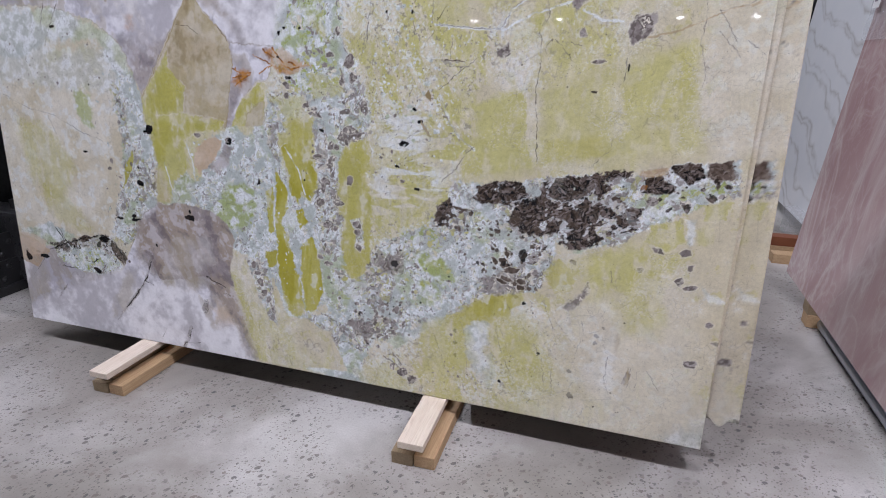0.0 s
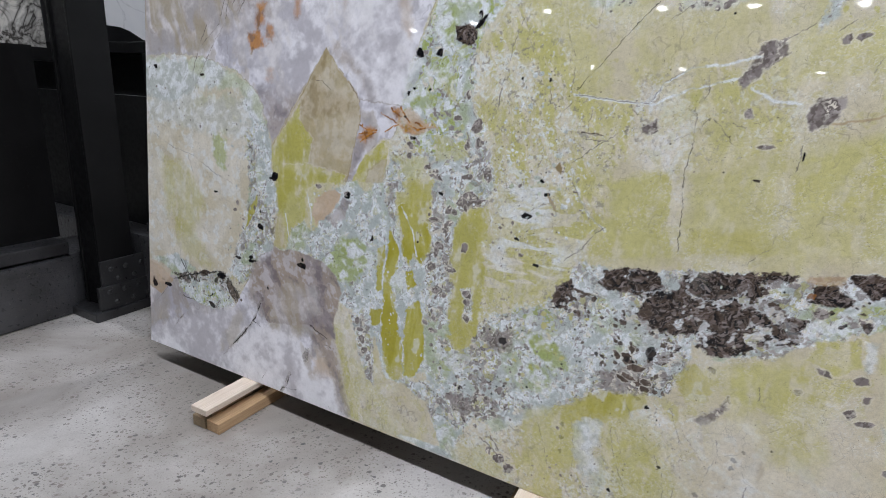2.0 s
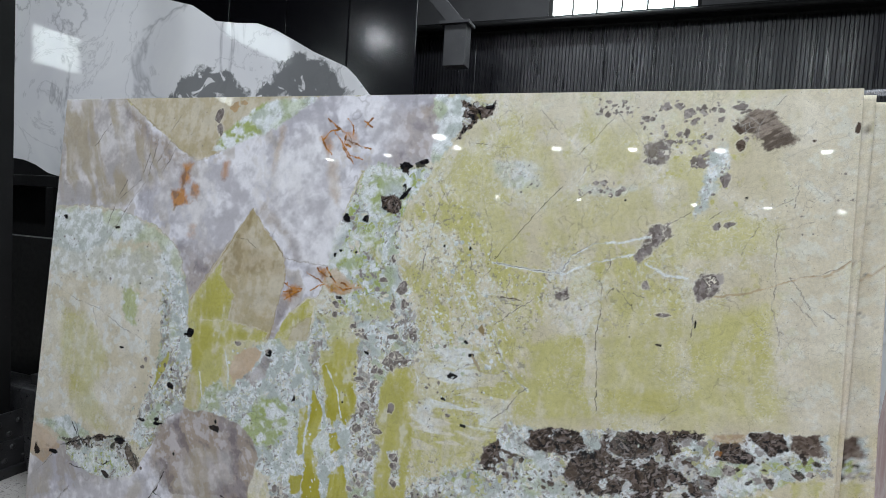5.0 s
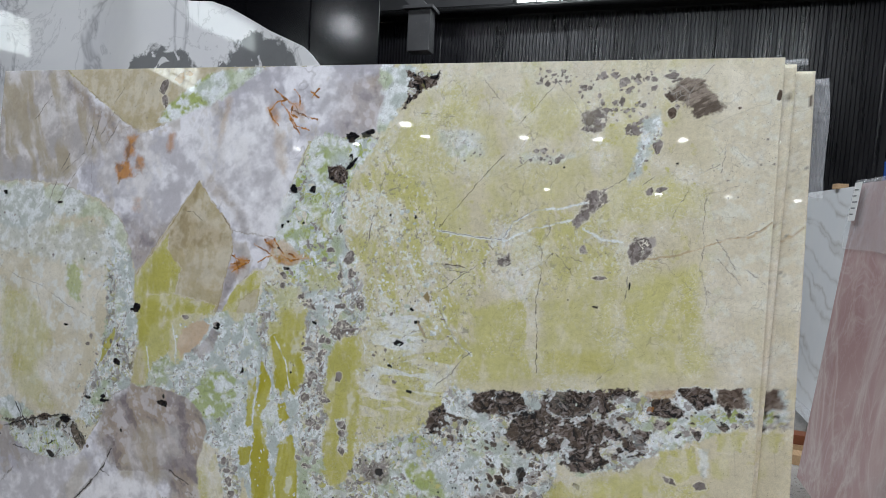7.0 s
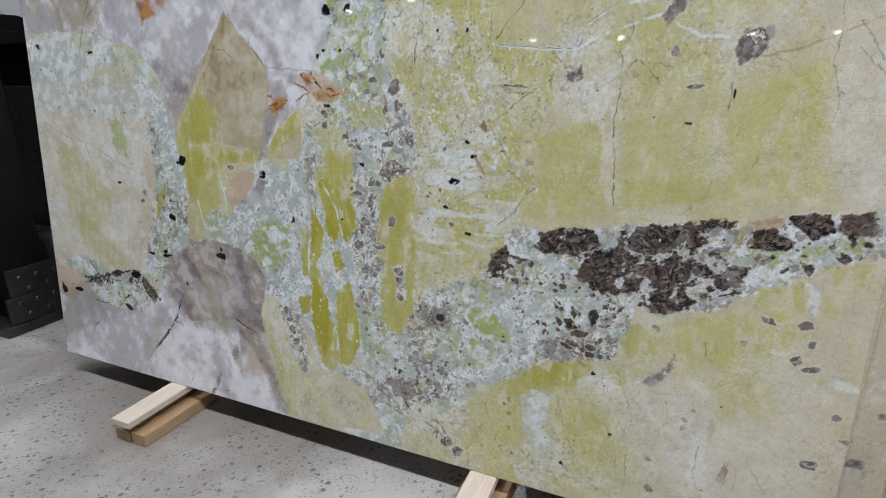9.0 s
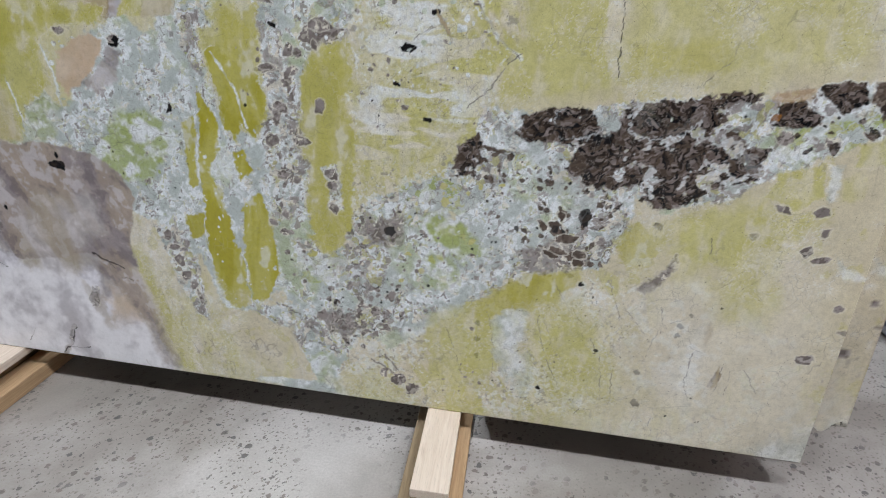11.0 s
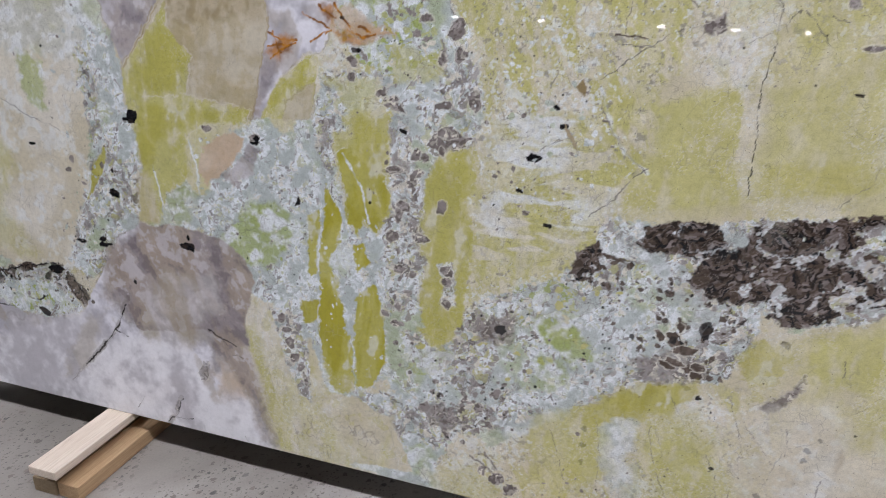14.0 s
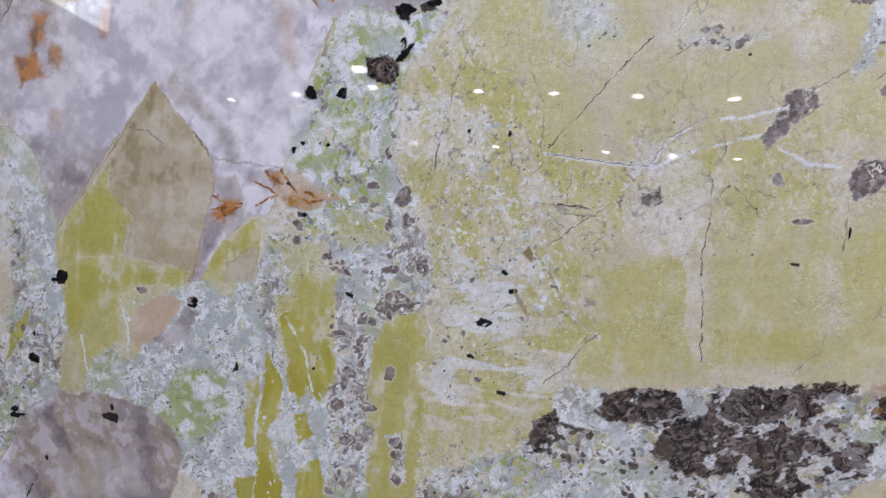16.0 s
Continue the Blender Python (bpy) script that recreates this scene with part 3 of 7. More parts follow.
zone("lime", 1.5, 1.2, 0.6, (207.9, 105.9), (217.3, 101.9), (219, 93.4), (213, 90.6))
# fractured ground round the middle
zone("web", 3, 2, 0.9, (140, 114.9), (172.6, 145.3), (183.5, 161.1), (198.9, 143.1), (209.5, 129.3), (227.1, 130.9), (221.4, 116.4), (214.7, 90.9), (214.5, 73.3), (186.3, 49.1), (148.2, 40.1))
zone("web", 3, 2, 0.5, (219.3, 140.8), (258.1, 141.8), (262.6, 121.3), (238.6, 111.7), (221.4, 116.4))
zone("web", 3, 2, 0.7, (175.2, 20), (224.2, 39.3), (245.9, 47.6), (258.4, 40.3), (257.2, 11.9), (216.2, -1.5), (175.4, -1.4))
zone("pale", 3, 4, 0.7, (283.4, 184.6), (300.6, 184.9), (302.2, 97), (289.2, 94.5), (284.7, 133.1))
zone("pale", 3, 3, 0.5, (204.4, 186.4), (283.4, 184.6), (283.7, 179.2), (248.2, 172.8), (214.2, 179.9))
zone("pale", 3, 5, 0.5, (254.3, 37.9), (286.8, 56.1), (303.7, -0.8), (243.8, -2.7))
# left-hand rounded field
zone("pale", 1, 0.5, 1, (-2.4, 140.4), (18.3, 141.4), (38.9, 139.9), (61.9, 134.6), (73.5, 126.2), (81.9, 106.6), (85.1, 93.5), (76.5, 69.9), (75.6, 54.1), (49.5, 42.1), (22.7, 41.6), (-4.4, 40.9))
zone("mint", 2.5, 1.5, 0.8, (-2.3, 139.6), (38.9, 139.9), (61.9, 134.1), (73.7, 125.1), (79.8, 107.5), (70.9, 112.2), (61.3, 127.6), (37.4, 127.1), (18, 119.5), (-1.2, 123.1))
zone("mint", 2.5, 2, 0.5, (-1.9, 120.5), (30.9, 125.4), (66.4, 123.3), (71.5, 107.7), (39.9, 109.2), (-0.4, 110.4))
zone("lime", 3, 3, 0.6, (10.9, 96.4), (28.8, 93.5), (41.4, 76), (36.6, 63.3), (19.8, 60.6), (12.1, 76.6))
zone("lime", 3, 2.5, 0.5, (18.7, 67.8), (29.6, 64.6), (48.5, 48.9), (39.1, 45.9), (20.7, 54.6))
zone("green", 1.5, 1, 0.7, (45.7, 109.8), (54.9, 106), (55.2, 92), (46.4, 98))
zone("breccia", 2, 0.6, 1, (66.4, 111.8), (78.8, 115.3), (86.5, 93.7), (86.7, 69.4), (79.1, 50.2), (65.1, 42.9), (59.3, 51), (66.2, 68.2), (70, 84.8))
zone("mintspeck", 2, 0.6, 0.9, (70.3, 116.8), (79.4, 115.3), (86.5, 93.7), (84.5, 86.8), (73.9, 89.8))
zone("olive", 0.6, 0.4, 0.9, (75, 85.9), (74.2, 80.4), (68.9, 70.9), (67.1, 68.4), (69.5, 77.8))
scatter("grey", 26, 0.3, 1.2, 5, (57.1, 78.3), (79.7, 90.6), (82.5, 68.7), (73.3, 49.1), (58.4, 46.2))
scatter("black", 40, 0.12, 0.5, 6, (-1.7, 135.8), (62.2, 132.3), (80.2, 108.6), (86.5, 60.5), (60.8, 51.2), (58.9, 87.8), (40.6, 104.5), (0.7, 115.6))
scatter("grey", 40, 0.2, 0.7, 16, (-0.6, 135.9), (58.8, 134.4), (73, 119.3), (56.4, 106.2), (5.8, 105.9))
# quartz above
zone("quartz", 0.8, 0.3, 1, (-3.1, 188.3), (33.6, 189.1), (77.1, 162), (91.4, 166.6), (118.1, 177.6), (127.1, 187.1), (184, 187.1), (182, 172.5), (180.4, 163.9), (170.9, 162.3), (153.7, 159.9), (146.9, 141.9), (143.6, 129.5), (143.3, 123), (131.5, 108.8), (121, 95.7), (122.5, 117.3), (124.3, 123.7), (109.6, 144), (82.8, 106.7), (73.5, 126.2), (61.9, 134.6), (38.8, 140.4), (18.3, 141.4), (-4.9, 139.7))
zone("stain", 3, 3, 0.8, (-6.8, 188.4), (34.6, 189.1), (51.8, 167.2), (44.9, 143.1), (-5, 140.3))
zone("mauve", 2.5, 2, 0.7, (162.6, 180.4), (181.3, 184), (181.1, 164.9), (166.6, 162.6), (161.7, 168.5))
zone("mauve", 2.5, 2, 0.6, (71.8, 128.3), (94.8, 127.8), (84.3, 110.2), (79.8, 112))
zone("mauve", 2, 1.5, 0.7, (124.1, 125.8), (141, 127.2), (139.5, 118.9), (131, 108.8), (121.9, 96.2))
zone("mauve", 2.5, 2.5, 0.6, (39.6, 181.7), (63.3, 169.7), (68.8, 151.2), (53.8, 148.3), (43.2, 167.1))
line("crack", 0.5, 0.8, (65.9, 173.2), (56.3, 157.8), (47.6, 146.8), (38.2, 133.1))
line("crack", 0.45, 0.7, (54.3, 149.5), (55.4, 141.3))
line("crack", 0.35, 0.6, (51.5, 169.6), (42.3, 150.2), (40.3, 141.7))
line("crack", 0.3, 0.6, (72.7, 166.3), (67.3, 151.1))
line("crack", 0.3, 0.5, (31.4, 169.4), (16.8, 151.8), (3.7, 143.7))
# cream wedge at the top edge
zone("creamspike", 0.4, 0.25, 1, (33.4, 190.3), (77.2, 161.8), (84.7, 163.5), (91.4, 166.6), (109.9, 180.9), (131.9, 188.1))
zone("green", 1.2, 1, 0.95, (85.8, 166.5), (90.6, 173.3), (109.4, 185.3), (132, 186.6), (122.9, 179.7), (108.3, 172.2), (91.5, 165.9))
zone("mint", 1.2, 1, 0.8, (102.4, 177.7), (111.9, 186.3), (132, 187), (121.8, 178.7), (110.8, 173.3))
blob("grey", 87.8, 180, 1.96, 3.22, 0, 0.3, 1.0)
blob("grey", 89, 174.4, 1.40, 3.08, 10, 0.3, 1.0)
blob("tan", 94.9, 183.3, 2.16, 2.07, 0, 0.3, 1.0)
blob("tan", 99.3, 185, 1.62, 1.15, 0, 0.3, 1.0)
line("crack", 0.3, 0.6, (69.3, 181.4), (62.8, 173.2))
scatter("grey", 14, 0.2, 0.5, 9, (48.6, 186.4), (104.1, 185.4), (78.9, 164.1))
# mint flow and breccia through the middle
zone("mintspeck", 2, 0.7, 1, (87.3, 64.6), (88.4, 78.5), (98.8, 73.6), (105.5, 74.7), (111.2, 86.3), (115.2, 92.1), (123.7, 96.4), (132.7, 93.5), (141.3, 106.9), (149.1, 99.8), (143.7, 81), (143.3, 58.9), (143.7, 39), (127.1, 35), (120.8, 56.4), (106, 63.7))
zone("mintspeck", 1.5, 0.6, 1, (117.6, 57.8), (129.6, 67.6), (141.2, 68.9), (140.5, 46.5), (135.9, 41.4), (136, 30.7), (139, 21.3), (132.9, 27.8), (128.3, 40.1), (121, 48.6))
zone("lime", 1.5, 1, 0.55, (86.7, 80.5), (103.1, 82.9), (101.5, 74), (89.9, 66.6))
zone("green", 2, 1.2, 0.8, (115.2, 71), (127.4, 75.2), (135.5, 69.4), (127, 57.6), (116.8, 57.6), (109.6, 62.6))
zone("greenbreccia", 1.6, 0.5, 1, (154.7, 160.4), (170.9, 162.7), (180.4, 161), (170.1, 145.2), (169.9, 129.6), (177.4, 114), (159.1, 108), (145.9, 114.5), (142.8, 125.3), (146.9, 141.5))
zone("mint", 1.5, 0.6, 0.7, (144.3, 139.7), (152.1, 142.2), (147.7, 129.8), (143.1, 129.4))
zone("lime", 1.5, 1, 0.7, (155.9, 138.4), (162.5, 134.9), (165.9, 127.3), (159, 130.7))
zone("lime", 1.5, 1, 0.6, (157, 149.4), (163.7, 148.8), (163.1, 143.8), (158.6, 144.5))
zone("rust", 2, 1.1, 0.77, (143, 119.3), (148.7, 120.8), (158, 118.7), (149.2, 115.9), (144.5, 116.4))
zone("breccia", 1.6, 0.5, 1, (140.5, 109.9), (158.9, 110), (176.7, 114.9), (182.5, 104.3), (178.3, 92.4), (175.9, 74.9), (177.3, 47), (164.1, 43.9), (156.9, 69.5), (159.3, 89.4), (157.6, 101), (148.7, 99.8), (143.5, 83), (139.1, 90.4))
zone("breccia", 1.5, 0.5, 1, (155.5, 72.5), (166.3, 77.5), (170.4, 72.4), (166.3, 54.7), (166.3, 30.5), (161.8, 29.6), (160.8, 45.8), (155.7, 57))
zone("lime", 1.5, 0.8, 0.65, (140.6, 108.9), (154.6, 108.5), (159.8, 101.3), (148.7, 99.8))
zone("lime", 1.5, 0.8, 0.6, (158.2, 116.8), (171.5, 114.3), (170, 108.4), (159, 109))
blob("grey", 173.4, 95.4, 5.46, 2.66, 20, 0.4, 1.0)
blob("grey", 178.7, 104.7, 1.68, 3.42, 30, 0.4, 1.0)
blob("grey", 166.4, 90.5, 3.78, 1.14, 20, 0.4, 1.0)
blob("grey", 159.7, 102.2, 2.64, 1.00, -15, 0.4, 1.0)
blob("grey", 164.7, 86.4, 2.94, 1.33, 10, 0.4, 1.0)
blob("grey", 162.3, 77.3, 1.76, 3.42, 0, 0.4, 1.0)
blob("grey", 173, 78.2, 2.52, 2.66, -25, 0.4, 1.0)
blob("grey", 171.7, 118.2, 1.89, 7.60, 0, 0.4, 1.0)
blob("grey", 165.6, 150.8, 3.08, 2.40, 20, 0.4, 1.0)
zone("cream", 0.8, 0.4, 1, (120.4, 47.4), (127.3, 46.4), (130.6, 34), (137.8, 22.2), (157.2, 26), (175.3, 8.4), (161.7, -2), (142, -4.2), (126.4, -0.8), (116.1, 33.5))
scatter("mintspeck", 70, 0.3, 1.3, 93, (85.1, 82.4), (119.9, 96), (111.7, 77.8), (105.1, 67.1), (87.3, 64.6))
scatter("olive", 30, 0.3, 1.2, 94, (83.6, 100.1), (119.7, 98), (104.4, 72.4), (87.3, 65.1))
scatter("mintspeck", 50, 0.3, 1.1, 95, (58.2, 115.7), (79.1, 117.6), (86.7, 91.5), (85.3, 69.2), (64.2, 49.6), (59, 64.7))
scatter("green", 40, 0.3, 1.3, 96, (102.8, 85), (141.5, 100.8), (142.8, 46.8), (126.2, 43))
scatter("mintspeck", 60, 0.3, 1, 97, (177.7, 136), (208.6, 140), (211.4, 108.1), (184.9, 104.6))
scatter("lime", 60, 0.4, 1.4, 98, (251.9, 184.5), (282.3, 160.6), (283.3, 145.2), (254, 156.3))
zone("streaks", 2.5, 1.5, 0.6, (183.2, 101.5), (205.4, 103.3), (215.1, 91), (211.4, 78), (196.5, 66.1), (184.2, 74.6))
zone("streaks", 2.5, 1.5, 0.6, (181.4, 82.6), (199.2, 80.9), (197.9, 68.6), (182.7, 64.7))
zone("breccia", 1.2, 0.4, 1, (126, 46.2), (133.4, 41), (136.9, 33), (139.5, 22.6), (132.7, 23.3), (130.1, 33.9))
zone("lime", 1.5, 1.5, 0.6, (119.9, 29.7), (123.7, 25.9), (132, 4.9), (127.8, 0.3), (121.9, 16.4))
zone("creamspike", 2, 2, 0.5, (135.1, 19.4), (157.2, 24.3), (161.7, 12.4), (142.2, 2.9))
# quartz below
zone("quartz", 0.6, 0.25, 1, (-7.3, 43), (11.8, 39), (32.2, 38.1), (37.7, 27.5), (60.4, 30.1), (68.6, 44.1), (77.3, 59.2), (84.7, 64.1), (100.3, 62), (114.2, 59), (120.4, 47), (116.4, 33.5), (122.2, 16.5), (127, -0.7), (66.2, -3.9), (-4.2, -2))
zone("mauve", 2, 2, 0.85, (73.2, 56.4), (84.7, 64.1), (100.3, 62), (114.2, 58.4), (120.1, 47), (116.3, 32.4), (108.9, 27.5), (95.1, 34.2), (79.8, 31.6), (70, 39.5))
zone("stain", 2.5, 2.5, 0.7, (83.9, 41.7), (107.2, 43.1), (112, 32.7), (94.3, 24.7), (82.7, 29.7))
zone("stain", 2.5, 2, 0.6, (-5.3, 33.1), (14, 30.7), (15, 14.7), (-2.7, 5.8), (-6.8, 16.3))
zone("stain", 2, 2, 0.55, (28.6, 27.8), (50.1, 28.9), (51.8, 16.4), (33.6, 12.9))
zone("tan", 1.5, 1.5, 0.5, (108.7, 25.2), (118.2, 22.5), (119.3, 18.1), (111, 17.5))
zone("mauve", 2, 2, 0.7, (107.9, 34.2), (119.9, 29.7), (124.4, 12.3), (119.2, 15.8), (111.4, 23.4), (105.3, 17.5))
zone("tan", 0.8, 0.4, 0.7, (-5.6, 43.3), (9, 41), (19, 36.7), (8.7, 27.2), (-5.1, 30.4))
zone("mint", 1.2, 0.6, 0.95, (3, 44.4), (22, 49.4), (35.7, 44.2), (23, 38.1), (10.1, 40.6))
zone("breccia", 1.4, 0.4, 1, (20.2, 39.5), (52.6, 46.6), (61.5, 33.3), (53.5, 28.7), (37.7, 27.8), (25.6, 32))
zone("mintspeck", 1.4, 0.5, 0.9, (24.5, 36.2), (41.4, 40), (49.1, 33.7), (41.4, 28.6), (29.3, 31.8))
line("black", 0.9, 0.9, (19, 36.7), (34.3, 40.2), (52.2, 43.6), (55.8, 45.1))
line("black", 0.8, 1, (56.1, 42.9), (58.8, 37.7), (61.7, 35.3))
line("black", 0.8, 0.95, (24, 48.2), (27.5, 43.1), (28.7, 39.4))
line("black", 0.5, 0.9, (25.3, 29.8), (32.5, 29.2), (40.7, 31.1), (43.9, 29.1))
blob("brown", 43.7, 44.1, 4.90, 1.50, 0, 0.3, 1.0)
blob("black", 3.7, 33.9, 1.28, 1.56, -20, 0.3, 1.0)
blob("black", -3.6, 31.4, 0.96, 0.81, 0, 0.3, 1.0)
blob("black", 10.9, 34.7, 1.56, 0.58, 0, 0.3, 1.0)
blob("black", 40.9, 30.4, 1.68, 0.75, 20, 0.3, 1.0)
blob("black", 54.1, 45.1, 2.12, 0.69, 0, 0.3, 1.0)
blob("black", 73.2, 55.9, 1.45, 0.52, 0, 0.3, 1.0)
blob("black", 99.5, 59.7, 2.49, 1.43, -20, 0.5, 1.0)
blob("black", 100.5, 61.6, 0.87, 0.95, 0, 0.4, 1.0)
zone("quartzwhite", 2.5, 2, 0.8, (1.6, 6.6), (27.3, 19.7), (52.9, 24.3), (79.4, 27.9), (100.2, 25.8), (107.4, 5.9), (118.4, 1.4), (66.2, -3.9), (0.1, -0.8))
line("crack", 0.5, 0.7, (24.2, 19.1), (18.3, 11.2), (0.7, 2.2))
line("crack", 0.7, 0.7, (14.3, 32), (5.5, 22.6))
blob("grey", 86.7, 7.3, 4.34, 2.25, 0, 0.6, 0.6)
blob("black", 88, 1.8, 1.93, 0.94, 0, 0.5, 0.8)
blob("grey", 104.1, 20.8, 1.74, 3.22, -15, 0.6, 0.6)
zone("stain", 2.5, 1.5, 0.7, (26.8, 16.9), (45.1, 17.7), (46.8, 4.9), (32, 3.1))
zone("tan", 2, 2, 0.4, (111.2, 21.1), (121.9, 16.4), (118.6, 6.3), (107.9, 13.3))
zone("stain", 2, 2, 0.5, (87.9, 51.5), (107.8, 52.1), (101.5, 42.2), (83.9, 41.7))
line("crack", 1.2, 0.5, (26, 20.7), (18.1, 10.4), (5.1, 3.9))
# breccia under the dark band
zone("breccia", 2.2, 0.6, 1, (164.1, 46.4), (178.9, 51.9), (186.8, 57.9), (201.7, 64.7), (207, 71.6), (228.4, 71.1), (248.4, 66), (247, 54.5), (243.3, 46.7), (224.3, 42.6), (209.2, 31.8), (188.3, 18.8), (173.4, 19.2), (162.3, 28.6))
zone("mintspeck", 2.5, 1, 0.8, (205.5, 60.9), (228.6, 67.8), (244.4, 62.2), (229.7, 54.5), (213.7, 40.7), (201, 38), (209.6, 50.8))
zone("green", 2.5, 1, 0.8, (198.7, 56.2), (208, 54.1), (215.9, 48.4), (206.2, 45.6), (200.5, 49.1))
zone("lime", 2, 1, 0.8, (200.3, 55.5), (206.7, 53.9), (210.6, 49.2), (203.3, 50.6))
zone("greenbreccia", 2.5, 1, 0.8, (194.3, 64.5), (207, 66.4), (209.2, 57.9), (194.8, 51.8))
zone("greenbreccia", 2, 1, 0.6, (166.3, 40.8), (179.1, 41.2), (175, 32.4), (166.3, 32.6))
zone("grey", 2, 0.8, 0.7, (185, 52.9), (194.7, 53.6), (194.9, 47.2), (187.1, 46.6))
blob("black", 191, 49.3, 1.78, 1.04, 0, 0.8, 0.7)
zone("breccia", 2, 0.5, 1, (152.5, 24.3), (175, 30.4), (187.7, 25.1), (179.6, 12.7), (175.4, 0.8), (161.7, -0.9), (157.1, 15.6))
zone("cream", 2, 1, 0.8, (154.8, 21.6), (166.3, 20), (166.3, 7.1), (152.1, 3.2))
zone("mint", 1.5, 1, 0.8, (152.1, 2.1), (175.2, 11.6), (179.8, -0.1), (166.3, -2.9))
zone("green", 1.5, 1, 0.5, (164, 8.6), (175.2, 13.7), (175.3, 5.2))
zone("mint", 1.5, 1, 0.8, (187.8, 20.1), (210.5, 34.4), (208.9, 30.2), (192, 17.1))
blob("grey", 172.9, 24.7, 2.20, 1.26, 60, 0.5, 1.0)
blob("grey", 176.2, 24.4, 1.47, 1.68, 5, 0.5, 1.0)
blob("grey", 180.5, 23.4, 1.26, 1.80, 25, 0.5, 1.0)
blob("grey", 183.5, 29.2, 1.60, 1.00, 40, 0.5, 1.0)
blob("grey", 187.6, 28.1, 1.40, 1.20, 60, 0.5, 1.0)
blob("grey", 189.8, 23.6, 1.80, 1.20, 0, 0.5, 1.0)
blob("grey", 184.7, 21.3, 1.47, 0.84, 45, 0.5, 1.0)
blob("grey", 191.5, 33, 1.20, 0.95, 10, 0.5, 1.0)
blob("grey", 179.5, 18, 1.05, 1.89, 20, 0.5, 1.0)
scatter("grey", 70, 0.4, 1.3, 21, (170.7, 31.5), (193.4, 36.3), (195.7, 27), (183.8, 15.9), (170.8, 19))
scatter("black", 26, 0.2, 0.7, 22, (170.7, 29.4), (187.5, 33.1), (187.9, 19.1), (173, 17.4))
scatter("black", 90, 0.15, 0.6, 23, (164.1, 46.4), (228.5, 69.5), (247.5, 61.1), (242.9, 46.9), (208.8, 32.1), (175.2, 20))
scatter("brown", 30, 0.4, 1.2, 24, (221.5, 54.8), (243.1, 60.3), (242.9, 46.9), (225.6, 43.2))
zone("grey", 2, 0.8, 0.8, (223.5, 49.9), (231.4, 53.2), (239.4, 51.3), (238.4, 46), (225.6, 43.2))
blob("brown", 236.5, 49.4, 2.70, 1.44, 0, 0.6, 1.0)
blob("black", 237.5, 58.5, 1.00, 1.84, -10, 0.5, 1.0)
blob("brown", 231.2, 55.7, 2.24, 1.28, -40, 0.6, 1.0)
blob("brown", 230.1, 49.4, 2.24, 0.90, -30, 0.6, 1.0)
blob("black", 232.8, 55.1, 0.75, 0.49, -45, 0.5, 1.0)
# dark crystal band
zone("mintspeck", 1.2, 0.5, 1, (210.6, 79.6), (221.1, 82.4), (227.7, 79.1), (221.8, 73.5), (210.1, 72.8))
zone("breccia", 1.5, 0.5, 1, (211.3, 82.1), (219.6, 81.1), (268.3, 88.8), (270.8, 88.3), (279.7, 91.3), (297, 94.6), (299.1, 84.2), (294.4, 82.3), (282.1, 75.8), (274.3, 71.7), (268.7, 66.3), (254.5, 62), (247, 65.8), (228.6, 67.8), (210.3, 68.6))
zone("greenbreccia", 1.5, 0.6, 0.9, (272.7, 83), (283.1, 84.2), (295.7, 87.1), (294.5, 81.6), (282, 76), (273.7, 76))
zone("band", 1.2, 0.3, 1, (220.4, 81.2), (227.4, 83.5), (234.9, 84.3), (236.5, 82.9), (244.9, 85.7), (260.8, 88.3), (268.4, 89.2), (268.4, 87.8), (261.7, 85.7), (268.4, 78.1), (272.9, 77.3), (271.9, 71.3), (263.3, 67.7), (261, 64.7), (251.6, 62.6), (248.2, 67.6), (236.6, 66.1), (231.6, 69.9), (233.5, 75), (225.6, 76.4), (220, 75.7))
zone("dark", 1, 0.3, 0.9, (245.7, 85.4), (254.4, 87.2), (258, 84.1), (255.3, 79.3), (247.8, 78.4), (243.4, 79.4))
zone("dark", 1, 0.3, 0.8, (228.2, 82.6), (235.7, 83.9), (239, 80.4), (234.1, 76.7), (227.8, 77.5))
zone("dark", 1, 0.3, 0.7, (268.4, 78.1), (272.9, 77.6), (271.7, 72.8), (268.1, 71.5), (265.2, 74))
zone("breccia", 1, 0.4, 0.95, (236.1, 84), (242.8, 85.1), (241.3, 79.1), (238.5, 78))
zone("dark", 1, 0.3, 1, (206.6, 66.3), (208.3, 73.4), (210.8, 75.4), (212, 70.5), (210.4, 66.9))
line("brown", 1.2, 0.9, (210.9, 73.4), (218.6, 72.7))
line("brown", 0.9, 0.8, (212.8, 70.6), (214.9, 64.1))
zone("dark", 1, 0.3, 1, (278.6, 91.3), (287.3, 93), (288.5, 88.9), (285.1, 85.8), (280.7, 88.7))
zone("brown", 0.8, 0.3, 1, (289.5, 92.9), (295.5, 94.5), (296.3, 88.4), (292.7, 86.4), (289, 88.9))
zone("dark", 1, 0.3, 1, (272.1, 87.1), (277.3, 88.3), (281.2, 85.4), (282.1, 83.4), (275.1, 83.3), (272.1, 82.9))
zone("tan", 0.6, 0.4, 0.7, (270.4, 88.9), (278.9, 91.1), (278.5, 88.1), (272.7, 87.2))
blob("rust", 272.5, 84.6, 1.08, 0.84, 0, 0.4, 0.8)
blob("grey", 275.5, 80.5, 1.76, 1.68, 0, 0.5, 1.0)
blob("grey", 284.8, 80.3, 1.54, 1.26, 0, 0.5, 1.0)
blob("grey", 294.2, 83.6, 1.20, 1.04, 0, 0.5, 1.0)
blob("brown", 291.2, 82.1, 1.32, 0.42, -25, 0.5, 1.0)
